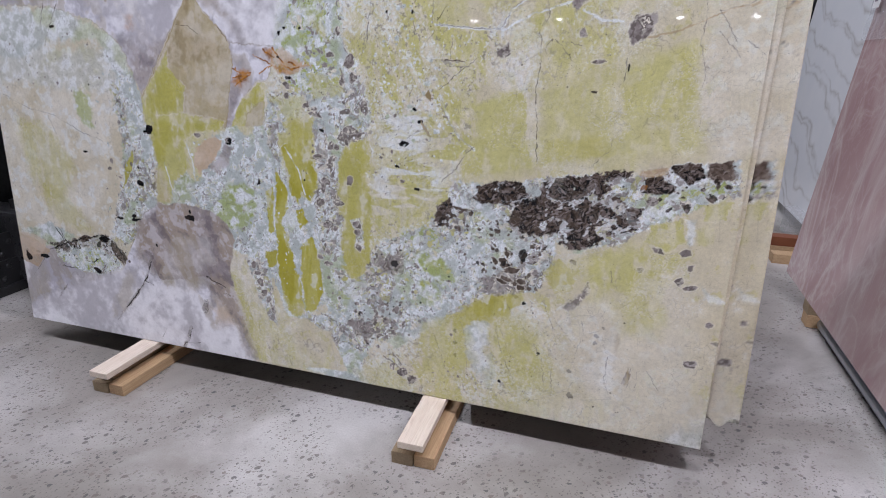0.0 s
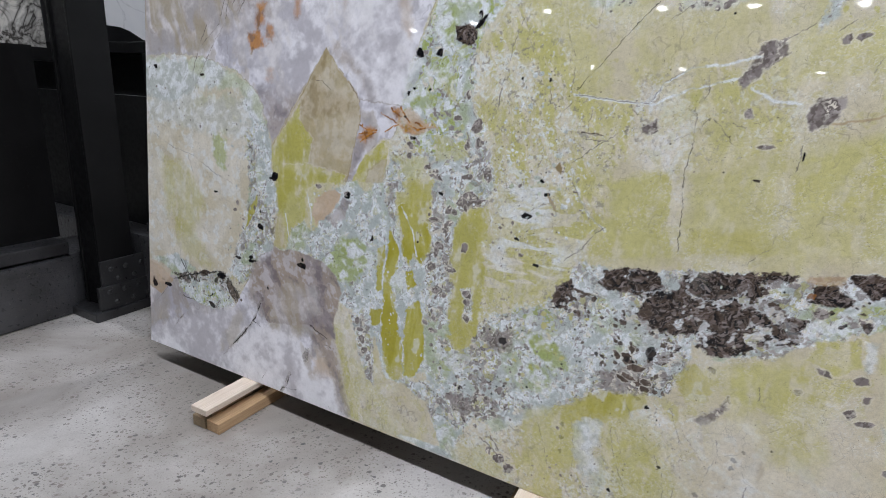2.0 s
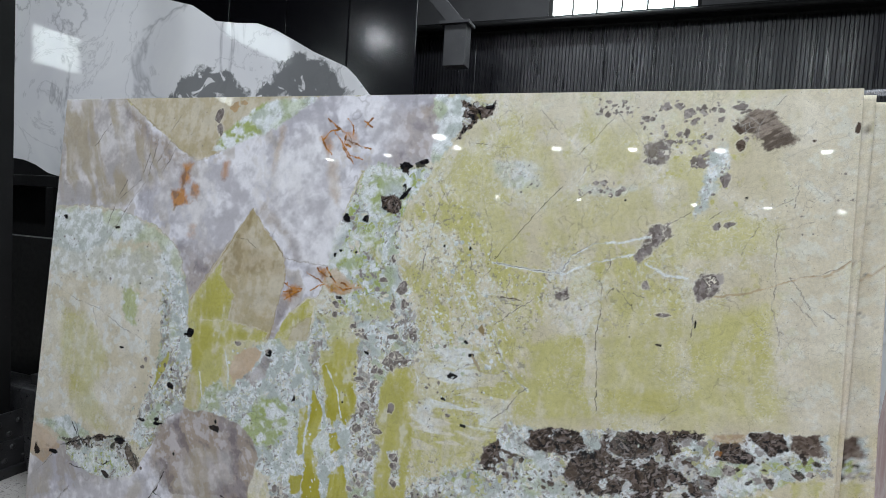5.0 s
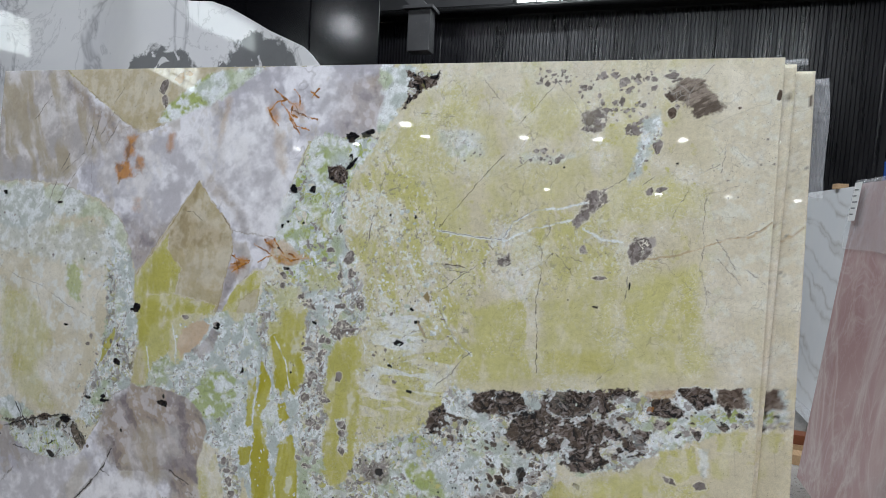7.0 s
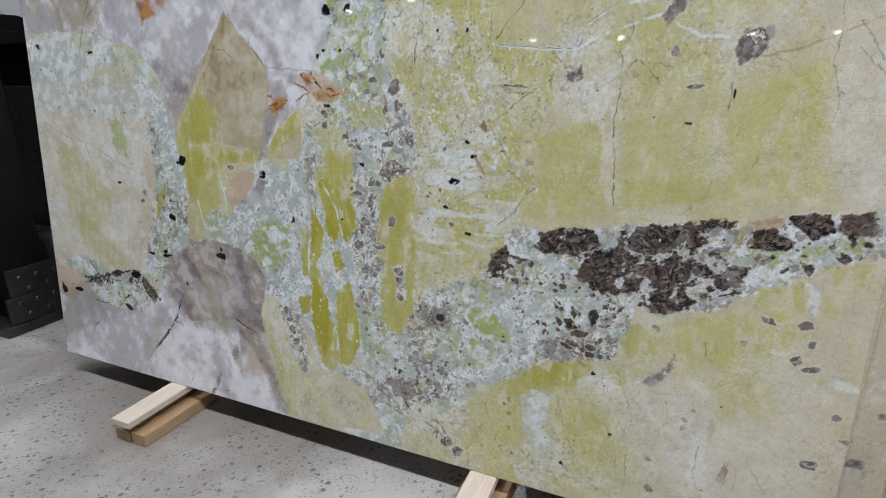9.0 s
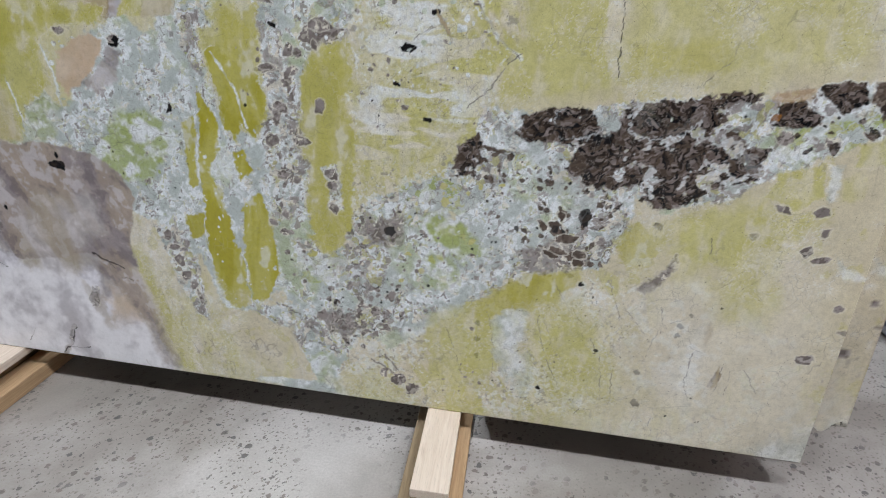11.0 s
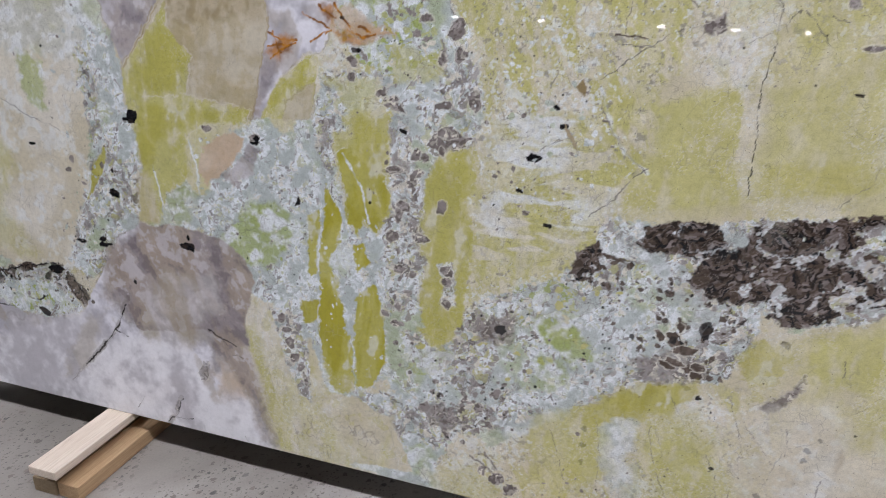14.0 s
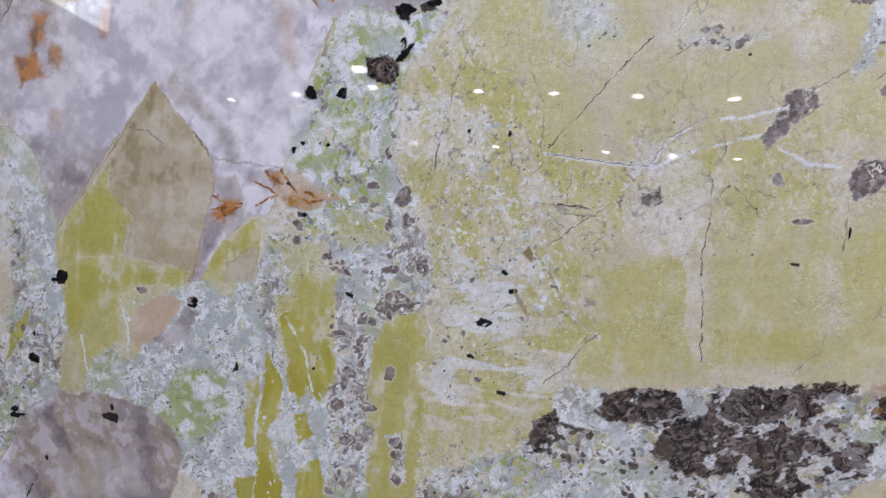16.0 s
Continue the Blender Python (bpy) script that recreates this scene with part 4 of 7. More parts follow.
scatter("dark", 60, 0.4, 1.4, 71, (206.5, 74.9), (221.7, 75.1), (230.2, 68.1), (247, 65.8), (265.1, 64.2), (273.9, 74.5), (271.4, 65.3), (256.6, 56.3), (235.6, 59), (212.5, 62))
scatter("brown", 40, 0.3, 1.1, 72, (208.3, 73.4), (228.2, 72.7), (244.3, 63.8), (242.9, 46.9), (223.7, 46.4), (212.5, 62))
scatter("black", 40, 0.2, 0.9, 73, (221.3, 80), (268.3, 88.1), (273.1, 71.5), (258.5, 63), (244.3, 63.8))
scatter("mintspeck", 14, 0.3, 1.2, 74, (221.2, 81.2), (268.3, 88.1), (272.7, 74.4), (258.4, 63.8), (235.1, 65.5))
scatter("dark", 24, 0.4, 1.5, 75, (271.9, 88.5), (296.7, 93.6), (297.6, 82.1), (284.1, 77.5), (274.5, 78.9))
scatter("black", 90, 0.12, 0.45, 81, (140.9, 106.8), (171.1, 160.8), (180.1, 111.5), (177.9, 50.9), (126.6, 39))
scatter("grey", 110, 0.2, 0.8, 82, (104.9, 68.2), (141.3, 102.8), (175.7, 114.8), (177.9, 50.9), (126.6, 39))
scatter("black", 120, 0.12, 0.5, 83, (161.9, 46), (228.4, 71.1), (247.5, 61.1), (242.9, 46.9), (208.8, 32.1), (175.2, 11.6))
scatter("grey", 140, 0.25, 1, 84, (161.9, 46), (228.4, 71.1), (247.5, 61.1), (242.9, 46.9), (208.8, 32.1), (175.2, 11.6))
scatter("mintspeck", 90, 0.3, 1.2, 85, (161.9, 46), (228.4, 71.1), (247.5, 61.1), (242.9, 46.9), (208.8, 32.1), (175.2, 11.6))
scatter("lime", 60, 0.4, 1.5, 86, (166.3, 46.8), (201.7, 63.8), (222.3, 66.9), (213.7, 40.7), (175, 32.4))
scatter("black", 40, 0.15, 0.5, 87, (57.4, 64.5), (81.4, 99.8), (86.5, 60.5), (68, 43.5))
scatter("grey", 50, 0.2, 0.7, 88, (-1.7, 135.8), (68.5, 130.4), (82.5, 91), (76.8, 67.7), (62, 88.2))
# lower right field
zone("olive", 1.2, 0.8, 0.7, (245.4, 55.5), (249.1, 59), (255.5, 55.8), (253.1, 48.8), (247.5, 49.3))
zone("lime", 1, 0.6, 0.9, (275.3, 73.3), (284.5, 75.4), (286.8, 69.4), (281.5, 65.6), (274.8, 68.1))
zone("lime", 1, 0.6, 0.8, (289.4, 79.9), (297.1, 82), (296, 76.2), (290.1, 75.3))
zone("lime", 2, 2, 0.7, (258.8, 61.2), (273.9, 65.7), (288.5, 64), (284.5, 60), (272, 51.3), (265.4, 51.4), (259.7, 53.4))
zone("lime", 2, 2, 0.6, (249.2, 58.2), (266.4, 64.4), (265.3, 51.7), (255.5, 52.9))
zone("lime", 1.2, 1, 0.6, (288.3, 72.5), (293.5, 74.7), (293.4, 68.9), (289.6, 68.2))
zone("olive", 1.5, 1, 0.75, (214.1, 34.8), (224.4, 42.1), (235.6, 45), (234.8, 36), (228.3, 34.8), (218.5, 26.5), (212.6, 28.8))
zone("lime", 2, 1.2, 0.7, (213, 28.9), (221.2, 33.1), (221.5, 16.1), (215.4, 12.4), (209.8, 12.8))
zone("lime", 1.5, 1, 0.7, (204.8, 4.8), (213.7, 9.5), (220.1, 1.4), (208.9, -0.1))
zone("mint", 1.5, 1, 0.7, (218.8, 30.7), (225.5, 34.1), (227.8, 25.5), (223, 20.4))
zone("mint", 1.5, 1, 0.4, (223.9, 20.6), (228.9, 22), (230.8, 9.2), (225.7, 7.6))
zone("lime", 1.5, 1.5, 0.5, (173.6, 4.2), (188.1, 10.4), (196.5, 4.4), (194.7, -2.5), (180.3, -2.6))
zone("lime", 2.5, 3, 0.45, (229.7, 33.4), (244.2, 33.4), (247.5, 16.2), (236.1, 16.5))
zone("lime", 2.5, 3, 0.55, (255.5, 55.6), (268.6, 59.4), (283.1, 63.4), (279.1, 56), (268.9, 51.2), (261.9, 42.5))
zone("lime", 2.5, 3, 0.45, (264.5, 46), (280.5, 52.1), (283.2, 38), (271.2, 36.9))
zone("lime", 2.5, 3, 0.4, (230.3, 26.2), (251.4, 24.4), (266.1, 10.7), (248.2, 9.7))
zone("mint", 2, 3, 0.6, (286.8, 1.4), (299.7, 10), (300.7, 0.2), (291.9, -1.5))
zone("mint", 2, 2, 0.4, (263.7, 18.9), (265.7, 34.1), (269.3, 34.9), (270.9, 8.4))
zone("grey", 1, 0.5, 0.6, (251.6, 42.9), (258, 50.2), (259.5, 48.9), (254, 41))
zone("mint", 0.8, 0.5, 0.7, (285.6, 75.6), (287.8, 75.9), (288.8, 68.4), (287, 68))
zone("mint", 0.8, 0.6, 0.6, (292.9, 54.7), (298.2, 53), (300.8, 50.7), (295.2, 50.8))
blob("grey", 278.8, 65.4, 1.92, 1.05, -25, 0.4, 1.0)
blob("grey", 286.9, 65.4, 1.43, 1.26, 0, 0.4, 1.0)
blob("grey", 289, 60.9, 0.88, 1.12, 0, 0.4, 1.0)
blob("grey", 286.2, 56.2, 1.44, 1.20, -35, 0.3, 1.0)
blob("grey", 289.4, 54.7, 1.98, 0.84, 12, 0.3, 1.0)
blob("grey", 274.4, 58.6, 1.08, 0.90, 5, 0.2, 1.0)
blob("grey", 296.6, 43.4, 1.10, 0.98, 20, 0.3, 1.0)
blob("grey", 292.7, 29.3, 2.16, 1.35, 10, 0.4, 1.0)
blob("grey", 299.4, 37.6, 1.32, 0.70, 0, 0.4, 0.8)
blob("grey", 274.4, 21, 1.04, 2.89, -18, 0.2, 1.0)
blob("grey", 194.3, 8.4, 2.00, 2.00, 30, 0.6, 1.0)
blob("grey", 198.5, 5.4, 2.28, 1.68, 30, 0.6, 1.0)
blob("grey", 190.2, 9.3, 1.20, 1.68, 0, 0.5, 1.0)
blob("black", 263.8, 34.1, 0.51, 0.49, 0, 0.5, 1.0)
blob("black", 265.5, 37.1, 0.41, 0.37, 0, 0.5, 1.0)
blob("black", 263.7, 31.6, 0.41, 0.37, 0, 0.5, 1.0)
blob("black", 255.8, 20.2, 0.66, 0.59, 0, 0.5, 1.0)
blob("black", 257.3, 10.9, 0.98, 0.88, 0, 0.5, 1.0)
blob("black", 244.8, 24.6, 0.47, 0.39, 0, 0.5, 1.0)
blob("black", 214.5, 28.1, 0.56, 0.44, 0, 0.5, 1.0)
blob("black", 215.3, 23.7, 0.56, 0.44, 0, 0.5, 1.0)
blob("black", 215.1, 18.2, 0.42, 0.33, 0, 0.5, 1.0)
blob("black", 239, 42.3, 0.50, 0.39, 0, 0.5, 1.0)
blob("black", 300.5, 59.3, 0.31, 0.30, 0, 0.5, 1.0)
blob("black", 232.3, 11.2, 0.40, 0.33, 0, 0.5, 1.0)
blob("black", 251.4, 48.8, 0.22, 0.18, 0, 0.5, 1.0)
scatter("black", 60, 0.1, 0.4, 31, (221.1, 37.2), (268.5, 52.5), (279.8, 37.3), (283.2, 8.1), (234.5, 6.2))
scatter("crack", 50, 0.12, 0.5, 32, (179.6, 14.9), (262.1, 33.3), (269.7, 8.1), (196.5, 4.1))
# veins and cracks of the right field
line("crack", 0.3, 0.6, (5.2, 105.3), (19.2, 99.8), (33.3, 97.7))
line("crack", 0.3, 0.6, (33.3, 97.7), (47.4, 91), (58.9, 87.8))
line("crack", 0.5, 0.5, (29.9, 97.3), (33.5, 89.3))
line("crack", 0.2, 0.5, (1.5, 122), (8.6, 130.1))
line("crack", 0.4, 0.6, (38.2, 133.1), (34.3, 125.6))
zone("grey", 0.8, 0.4, 0.95, (251, 145.9), (255.5, 147.4), (256.4, 144.2), (250.8, 138), (247.2, 134.7), (248.4, 138.6))
zone("grey", 0.8, 0.4, 1, (264.2, 133.1), (269.9, 133.2), (268.8, 127.6), (264.6, 125.2), (263.1, 129.8))
blob("grey", 226.8, 123.6, 2.72, 1.19, -20, 0.4, 1.0)
blob("grey", 250, 128.9, 1.05, 1.60, 0, 0.4, 1.0)
blob("grey", 255.5, 120.8, 1.80, 0.80, 0, 0.4, 1.0)
blob("grey", 267.9, 147.3, 1.35, 1.28, 0, 0.4, 1.0)
blob("grey", 271, 147.8, 1.40, 0.96, 20, 0.4, 1.0)
blob("grey", 269.2, 160.4, 1.26, 2.24, 0, 0.4, 1.0)
zone("mint", 1.5, 0.8, 0.8, (264.3, 168.8), (269.2, 170.5), (266, 155.2), (262.6, 151), (262.2, 156.7))
scatter("grey", 14, 0.5, 1.2, 41, (263.5, 169.6), (270.8, 168.1), (268.6, 158.5), (263.3, 151.9))
scatter("black", 12, 0.2, 0.5, 42, (261.4, 158.2), (265.7, 158.4), (264.8, 151.1))
zone("mint", 1.2, 0.8, 0.5, (228.3, 157), (243, 157.6), (247, 156.9), (241.6, 155), (230.2, 154.5))
scatter("grey", 22, 0.4, 1, 43, (227.5, 156.1), (243, 157.6), (243.3, 154.5), (228.5, 154.3))
zone("mint", 2, 1.5, 0.5, (208.2, 164.5), (215.6, 163.7), (217.9, 156.7), (211, 153.7))
scatter("crack", 20, 0.2, 0.5, 44, (208.2, 164.5), (215.6, 163.7), (217.9, 156.7), (211, 153.7))
scatter("grey", 60, 0.5, 2, 45, (244.2, 183.8), (272.6, 182.5), (274.8, 169.8), (265.3, 164.8), (247.3, 164.4))
scatter("grey", 18, 0.4, 1.3, 46, (232.8, 184), (242.6, 183.3), (241.3, 179.6), (233.2, 178.8))
blob("grey", 252.3, 169.2, 1.50, 2.88, -15, 0.4, 1.0)
blob("grey", 249.5, 165.3, 2.24, 1.36, 0, 0.4, 1.0)
zone("mint", 1.5, 0.6, 0.95, (179.4, 186.8), (192.1, 185.4), (191.6, 180.1), (187.1, 171.6), (183.3, 162.6), (180.1, 163.9), (180.1, 174.4))
zone("band", 1.2, 0.3, 1, (189, 183.5), (200.9, 184.1), (199.4, 180), (193.5, 176.3), (188.1, 171), (189.8, 179.2))
blob("black", 198.6, 181.9, 1.78, 0.78, 10, 0.3, 1.0)
zone("taupe", 1, 0.4, 1, (273.9, 179.3), (276.9, 180.3), (279.9, 179.7), (282.9, 175.3), (286.2, 171.4), (282.3, 170.2), (277.7, 168.5), (275.4, 172.1), (273.4, 175.3))
zone("taupe", 1, 0.4, 0.6, (274.4, 176.9), (278.4, 177.6), (280.1, 172.9), (276.7, 172.9))
blob("brown", 272, 174.8, 2.24, 1.28, -20, 0.4, 1.0)
blob("brown", 272.3, 170.5, 1.40, 1.60, 0, 0.4, 1.0)
blob("grey", 271.3, 180.9, 1.96, 0.96, 0, 0.5, 1.0)
blob("brown", 289.7, 171.6, 0.78, 0.45, 0, 0.3, 1.0)
blob("brown", 299.4, 174.8, 0.72, 1.50, 0, 0.4, 1.0)
# specks and dots
blob("black", 7.5, 135.3, 1.40, 1.08, 0, 0.4, 1.0)
blob("black", 39.2, 132.7, 1.29, 0.69, 0, 0.4, 1.0)
blob("black", 86.4, 94.4, 3.71, 1.27, 0, 0.4, 1.0)
blob("black", 82.3, 92.7, 1.75, 0.63, 0, 0.4, 1.0)
blob("black", 76.3, 71.5, 1.58, 0.95, 0, 0.4, 1.0)
blob("black", 48.5, 82.9, 1.75, 0.50, 0, 0.4, 1.0)
blob("black", 71, 55.4, 1.58, 0.63, 0, 0.4, 1.0)
blob("black", 149.1, 143, 1.54, 1.58, 0, 0.4, 1.0)
blob("black", 157.7, 142.9, 0.86, 1.30, 0, 0.4, 1.0)
blob("black", 171, 161.9, 2.29, 1.15, 0, 0.4, 1.0)
blob("black", 177.5, 163.3, 1.97, 0.96, 0, 0.4, 1.0)
blob("black", 170.9, 154, 0.82, 1.92, 0, 0.4, 1.0)
blob("black", 167.8, 136.3, 0.66, 0.55, 0, 0.4, 1.0)
blob("black", 168.1, 131, 0.66, 0.72, 0, 0.4, 1.0)
blob("black", 169.7, 125.7, 0.82, 1.44, 0, 0.4, 1.0)
blob("black", 149.8, 114.5, 0.90, 0.72, 0, 0.4, 1.0)
blob("black", 121.8, 90.5, 1.36, 0.91, 0, 0.4, 1.0)
blob("black", 134.7, 76.4, 0.54, 1.15, 0, 0.4, 1.0)
blob("black", 193.9, 93.8, 1.63, 1.17, 0, 0.4, 1.0)
blob("black", 191.7, 85.8, 0.89, 0.52, 0, 0.4, 1.0)
blob("black", 197.8, 105, 0.74, 0.52, 0, 0.4, 1.0)
blob("black", 199.7, 101.3, 0.89, 0.65, 0, 0.4, 1.0)
blob("black", 187.4, 78.6, 0.31, 0.26, 0, 0.4, 1.0)
blob("black", 196.2, 135.5, 0.44, 0.91, 0, 0.4, 1.0)
blob("black", 242.9, 153.4, 0.37, 0.35, 0, 0.4, 1.0)
blob("black", 255.1, 112, 1.17, 0.35, 0, 0.4, 1.0)
blob("black", 264.2, 119.1, 0.33, 1.38, 0, 0.4, 1.0)
blob("black", 274.7, 155.6, 0.44, 0.35, 0, 0.4, 1.0)
blob("black", 199.2, 78.4, 0.59, 0.49, 0, 0.4, 1.0)
zone("grey", 0.4, 0.3, 1, (202.4, 111.8), (204.2, 109.9), (203.5, 107.1), (202, 109))
line("grey", 1.1, 0.95, (200.1, 100.8), (202.1, 97.8), (203.7, 95.4))
line("crack", 0.5, 0.8, (211.4, 118.8), (215.9, 118.8))
line("crack", 0.3, 0.6, (207.7, 119.3), (211.4, 118.8))
line("black", 0.25, 0.7, (193.8, 94.7), (199.2, 98.3))
blob("brown", 174.6, 83.2, 0.84, 0.76, 0, 0.3, 1.0)
blob("grey", 177.4, 59.8, 2.40, 2.16, 0, 0.4, 1.0)
blob("grey", 175.4, 54.5, 1.89, 1.62, 0, 0.4, 1.0)
scatter("black", 50, 0.08, 0.3, 51, (178.6, 126.5), (202.1, 128.7), (211.4, 108.1), (205.7, 89.4), (186.7, 86.2))
scatter("black", 60, 0.08, 0.28, 52, (200.8, 143.2), (258.2, 140.2), (260.1, 114.6), (211.4, 108.1))
scatter("black", 40, 0.1, 0.4, 53, (146.6, 139.8), (168.4, 145.1), (174, 110.8), (150.1, 107.9))
scatter("crack", 60, 0.1, 0.4, 54, (282.3, 160.6), (300, 164.1), (298.6, 146.2), (285.9, 145.4))
scatter("grey", 50, 0.2, 0.9, 55, (178.6, 105.6), (211.4, 108.1), (210.6, 76.1), (184.1, 70.9))
scatter("grey", 60, 0.25, 0.9, 56, (140.9, 106.8), (180.1, 111.5), (177.9, 50.9), (147.8, 43.9))
scatter("grey", 40, 0.2, 0.8, 57, (104.4, 72.4), (141.7, 98.8), (143.2, 42.9), (126.6, 39))
scatter("black", 30, 0.1, 0.4, 58, (102.8, 85), (141.7, 98.8), (143.2, 42.9), (126.6, 39))
scatter("mint", 40, 0.3, 1.2, 59, (180.1, 111.5), (205.3, 114.5), (212.6, 94.1), (194.8, 83.9))
scatter("mint", 30, 0.3, 1.2, 60, (187.6, 138.6), (203, 139.7), (205, 118.1), (184.2, 112))

# clouds and stains in the upper quartz
zone("quartzwhite", 2, 4, 0.85, (115.2, 139.5), (116.8, 164.9), (132.9, 179.2), (145.9, 167), (148.5, 139.1), (142.8, 124.6), (130.7, 123.7))
zone("quartzwhite", 2, 3, 0.6, (54.2, 155.4), (72.4, 161.4), (95.5, 162.7), (110.8, 173.4), (117.6, 156.5), (110.9, 143.6), (98.9, 125.6), (88, 120.3), (71.8, 135.1), (58.7, 141.5))
zone("quartzwhite", 2, 2.5, 0.6, (153.5, 182.5), (170.6, 183.9), (179.3, 178), (178, 170.6), (163.7, 166.9), (157.5, 163.1))
zone("stain", 2, 3, 0.8, (-1.9, 187.7), (34.9, 186.5), (52.7, 171.9), (60.6, 155.5), (42.2, 143.2), (21.2, 144.9), (-0.9, 141.6))
zone("mauve", 1.5, 2, 0.6, (35.6, 186), (52.5, 174.7), (78.4, 161.5), (80.5, 154.8), (69.8, 156.8), (53.1, 168.3), (37.5, 176.8))
zone("mauve", 1.2, 1.8, 0.6, (110.2, 142.5), (124.8, 133.7), (129.5, 123.6), (133.1, 124.9), (129.8, 134), (121.7, 139.8), (113.3, 145.8))
zone("mauve", 1.5, 1.5, 0.6, (79.2, 119.6), (93.1, 127.4), (106.4, 133.7), (99.3, 121.2), (88.8, 111.3), (84.7, 108.7))
zone("mauve", 1.5, 2, 0.6, (167.6, 182.1), (178.9, 182.6), (180.9, 171.5), (176.5, 165), (167.6, 170.7))
line("crack", 0.5, 0.8, (53.4, 164.8), (49.6, 153), (38.7, 144.3))
line("crack", 0.5, 0.8, (42, 152.8), (35.6, 140.5), (33.5, 133.1))
line("crack", 0.5, 0.8, (57.6, 170.6), (53.6, 155.4))
line("crack", 0.5, 0.8, (67.3, 167.1), (61.1, 156.7))
line("crack", 0.5, 0.8, (28.9, 177), (21, 167.2))
line("stain", 1.5, 0.7, (18.3, 177.1), (12.6, 159.7), (10.5, 142.1))
line("stain", 1.5, 0.7, (31.9, 181.7), (24.7, 164.8))
line("stain", 1.5, 0.7, (9.4, 174.8), (5.4, 157.1))
line("stain", 1.5, 0.7, (73.1, 153.5), (69.6, 141.9))
# rust in the quartz
zone("rust", 1.6, 1.8, 0.85, (71.1, 159.2), (76.1, 160.3), (74.7, 152.4), (71.9, 150.7))
zone("rust", 1.6, 1.2, 0.85, (67.4, 149.2), (74, 150.8), (77, 144.5), (69.5, 143.1))
zone("rust", 1.2, 1.1, 0.71, (77.7, 152.5), (80.7, 151.8), (80.4, 145.7), (77.2, 147.9))
zone("rust", 1.2, 1.4, 0.59, (91.4, 161.6), (94.8, 161.6), (94, 155), (92.3, 155))
zone("rust", 1.2, 1.6, 0.42, (77.8, 135.4), (81.3, 135.6), (81.2, 131.1), (77.6, 130.9))
zone("tan", 1.2, 1.6, 0.45, (117.1, 175.4), (119.7, 175.4), (118.1, 164.9), (116.1, 158.6))
zone("tan", 1.2, 1.6, 0.4, (138.6, 165), (144.5, 162), (145.4, 147), (142.4, 148.9))
line("rust", 1.01, 1, (136, 172), (137.8, 168.6), (140.9, 165.4))
line("rust", 1.01, 1, (138.2, 178.6), (142.4, 175), (147.2, 172.9))
line("rust", 1.01, 1, (148.8, 172.5), (148.7, 175.8), (146, 178.5))
line("rust", 1.01, 1, (150.2, 169.3), (154, 168.1), (156.2, 167.7))
line("rust", 1.01, 1, (144.7, 169.8), (148.8, 165), (153.4, 164))
line("rust", 1.01, 1, (141.1, 173.8), (144.1, 171.3), (145.8, 167.4), (150, 162.2))
line("rust", 1.01, 1, (136.6, 170.6), (139.6, 173.8), (143.3, 174.5))
line("rust", 1.01, 1, (146.2, 172.9), (145.6, 169.7), (148.5, 168.1))
line("rust", 1.01, 1, (153.7, 175.5), (156.1, 178.6))
line("rust", 1.01, 1, (153, 177.9), (156.4, 175.5))
line("brown", 0.5, 0.8, (143.3, 174.5), (147.7, 172.1), (149.1, 169.3))
line("brown", 0.5, 0.8, (145.5, 170.9), (150.2, 169.7), (153.1, 167.7))
zone("rust", 1, 1.1, 0.54, (145.3, 173.3), (149.9, 172.9), (150.8, 168.5), (146.7, 168.2))
zone("rust", 1, 1.4, 0.59, (135.5, 172), (138.8, 173), (141.6, 168), (139, 165))
# hollow between the crystals
zone("quartz", 0.6, 0.4, 1, (125.2, 125.9), (134.8, 125.3), (143.2, 125), (142.7, 120), (139.9, 113.8), (135.6, 112.4), (129.9, 107.6), (123.7, 96.4), (121.1, 96.2), (124, 109.9))
zone("mauve", 1.2, 1, 0.8, (125.3, 112.8), (129.7, 110.3), (126.3, 104.6), (123.3, 96.4), (121.1, 96.2), (123.3, 105.7))
zone("mauve", 1.2, 1, 0.5, (134.8, 124.3), (143, 124.7), (142.4, 120.7), (139.6, 118.5), (135.7, 121.6))
zone("rust", 1, 1.1, 0.85, (129.3, 117.1), (133.1, 116.3), (132.3, 112.6), (128.5, 110.9), (125.7, 112.5))
zone("rust", 1, 1.1, 0.85, (139.5, 123.9), (143.5, 124.5), (144.4, 120.8), (141.8, 119.6))
line("rust", 0.74, 1, (125.7, 117.6), (129.4, 115.8), (133.6, 115.8))
line("rust", 0.74, 1, (125.6, 113.9), (128.9, 114.7), (132.5, 114.4))
line("rust", 0.74, 1, (126.7, 111.2), (129.8, 113.6), (133.3, 115.2))
line("rust", 0.74, 1, (139.2, 124.2), (141.7, 122.2), (144, 121.3))
line("rust", 0.74, 1, (134.9, 122.6), (138.7, 120.5), (142.2, 119.1))
line("rust", 0.74, 1, (137.6, 115.7), (140.4, 117.9), (142.8, 118.7))
line("rust", 0.74, 1, (127, 117.7), (129.3, 112.4))
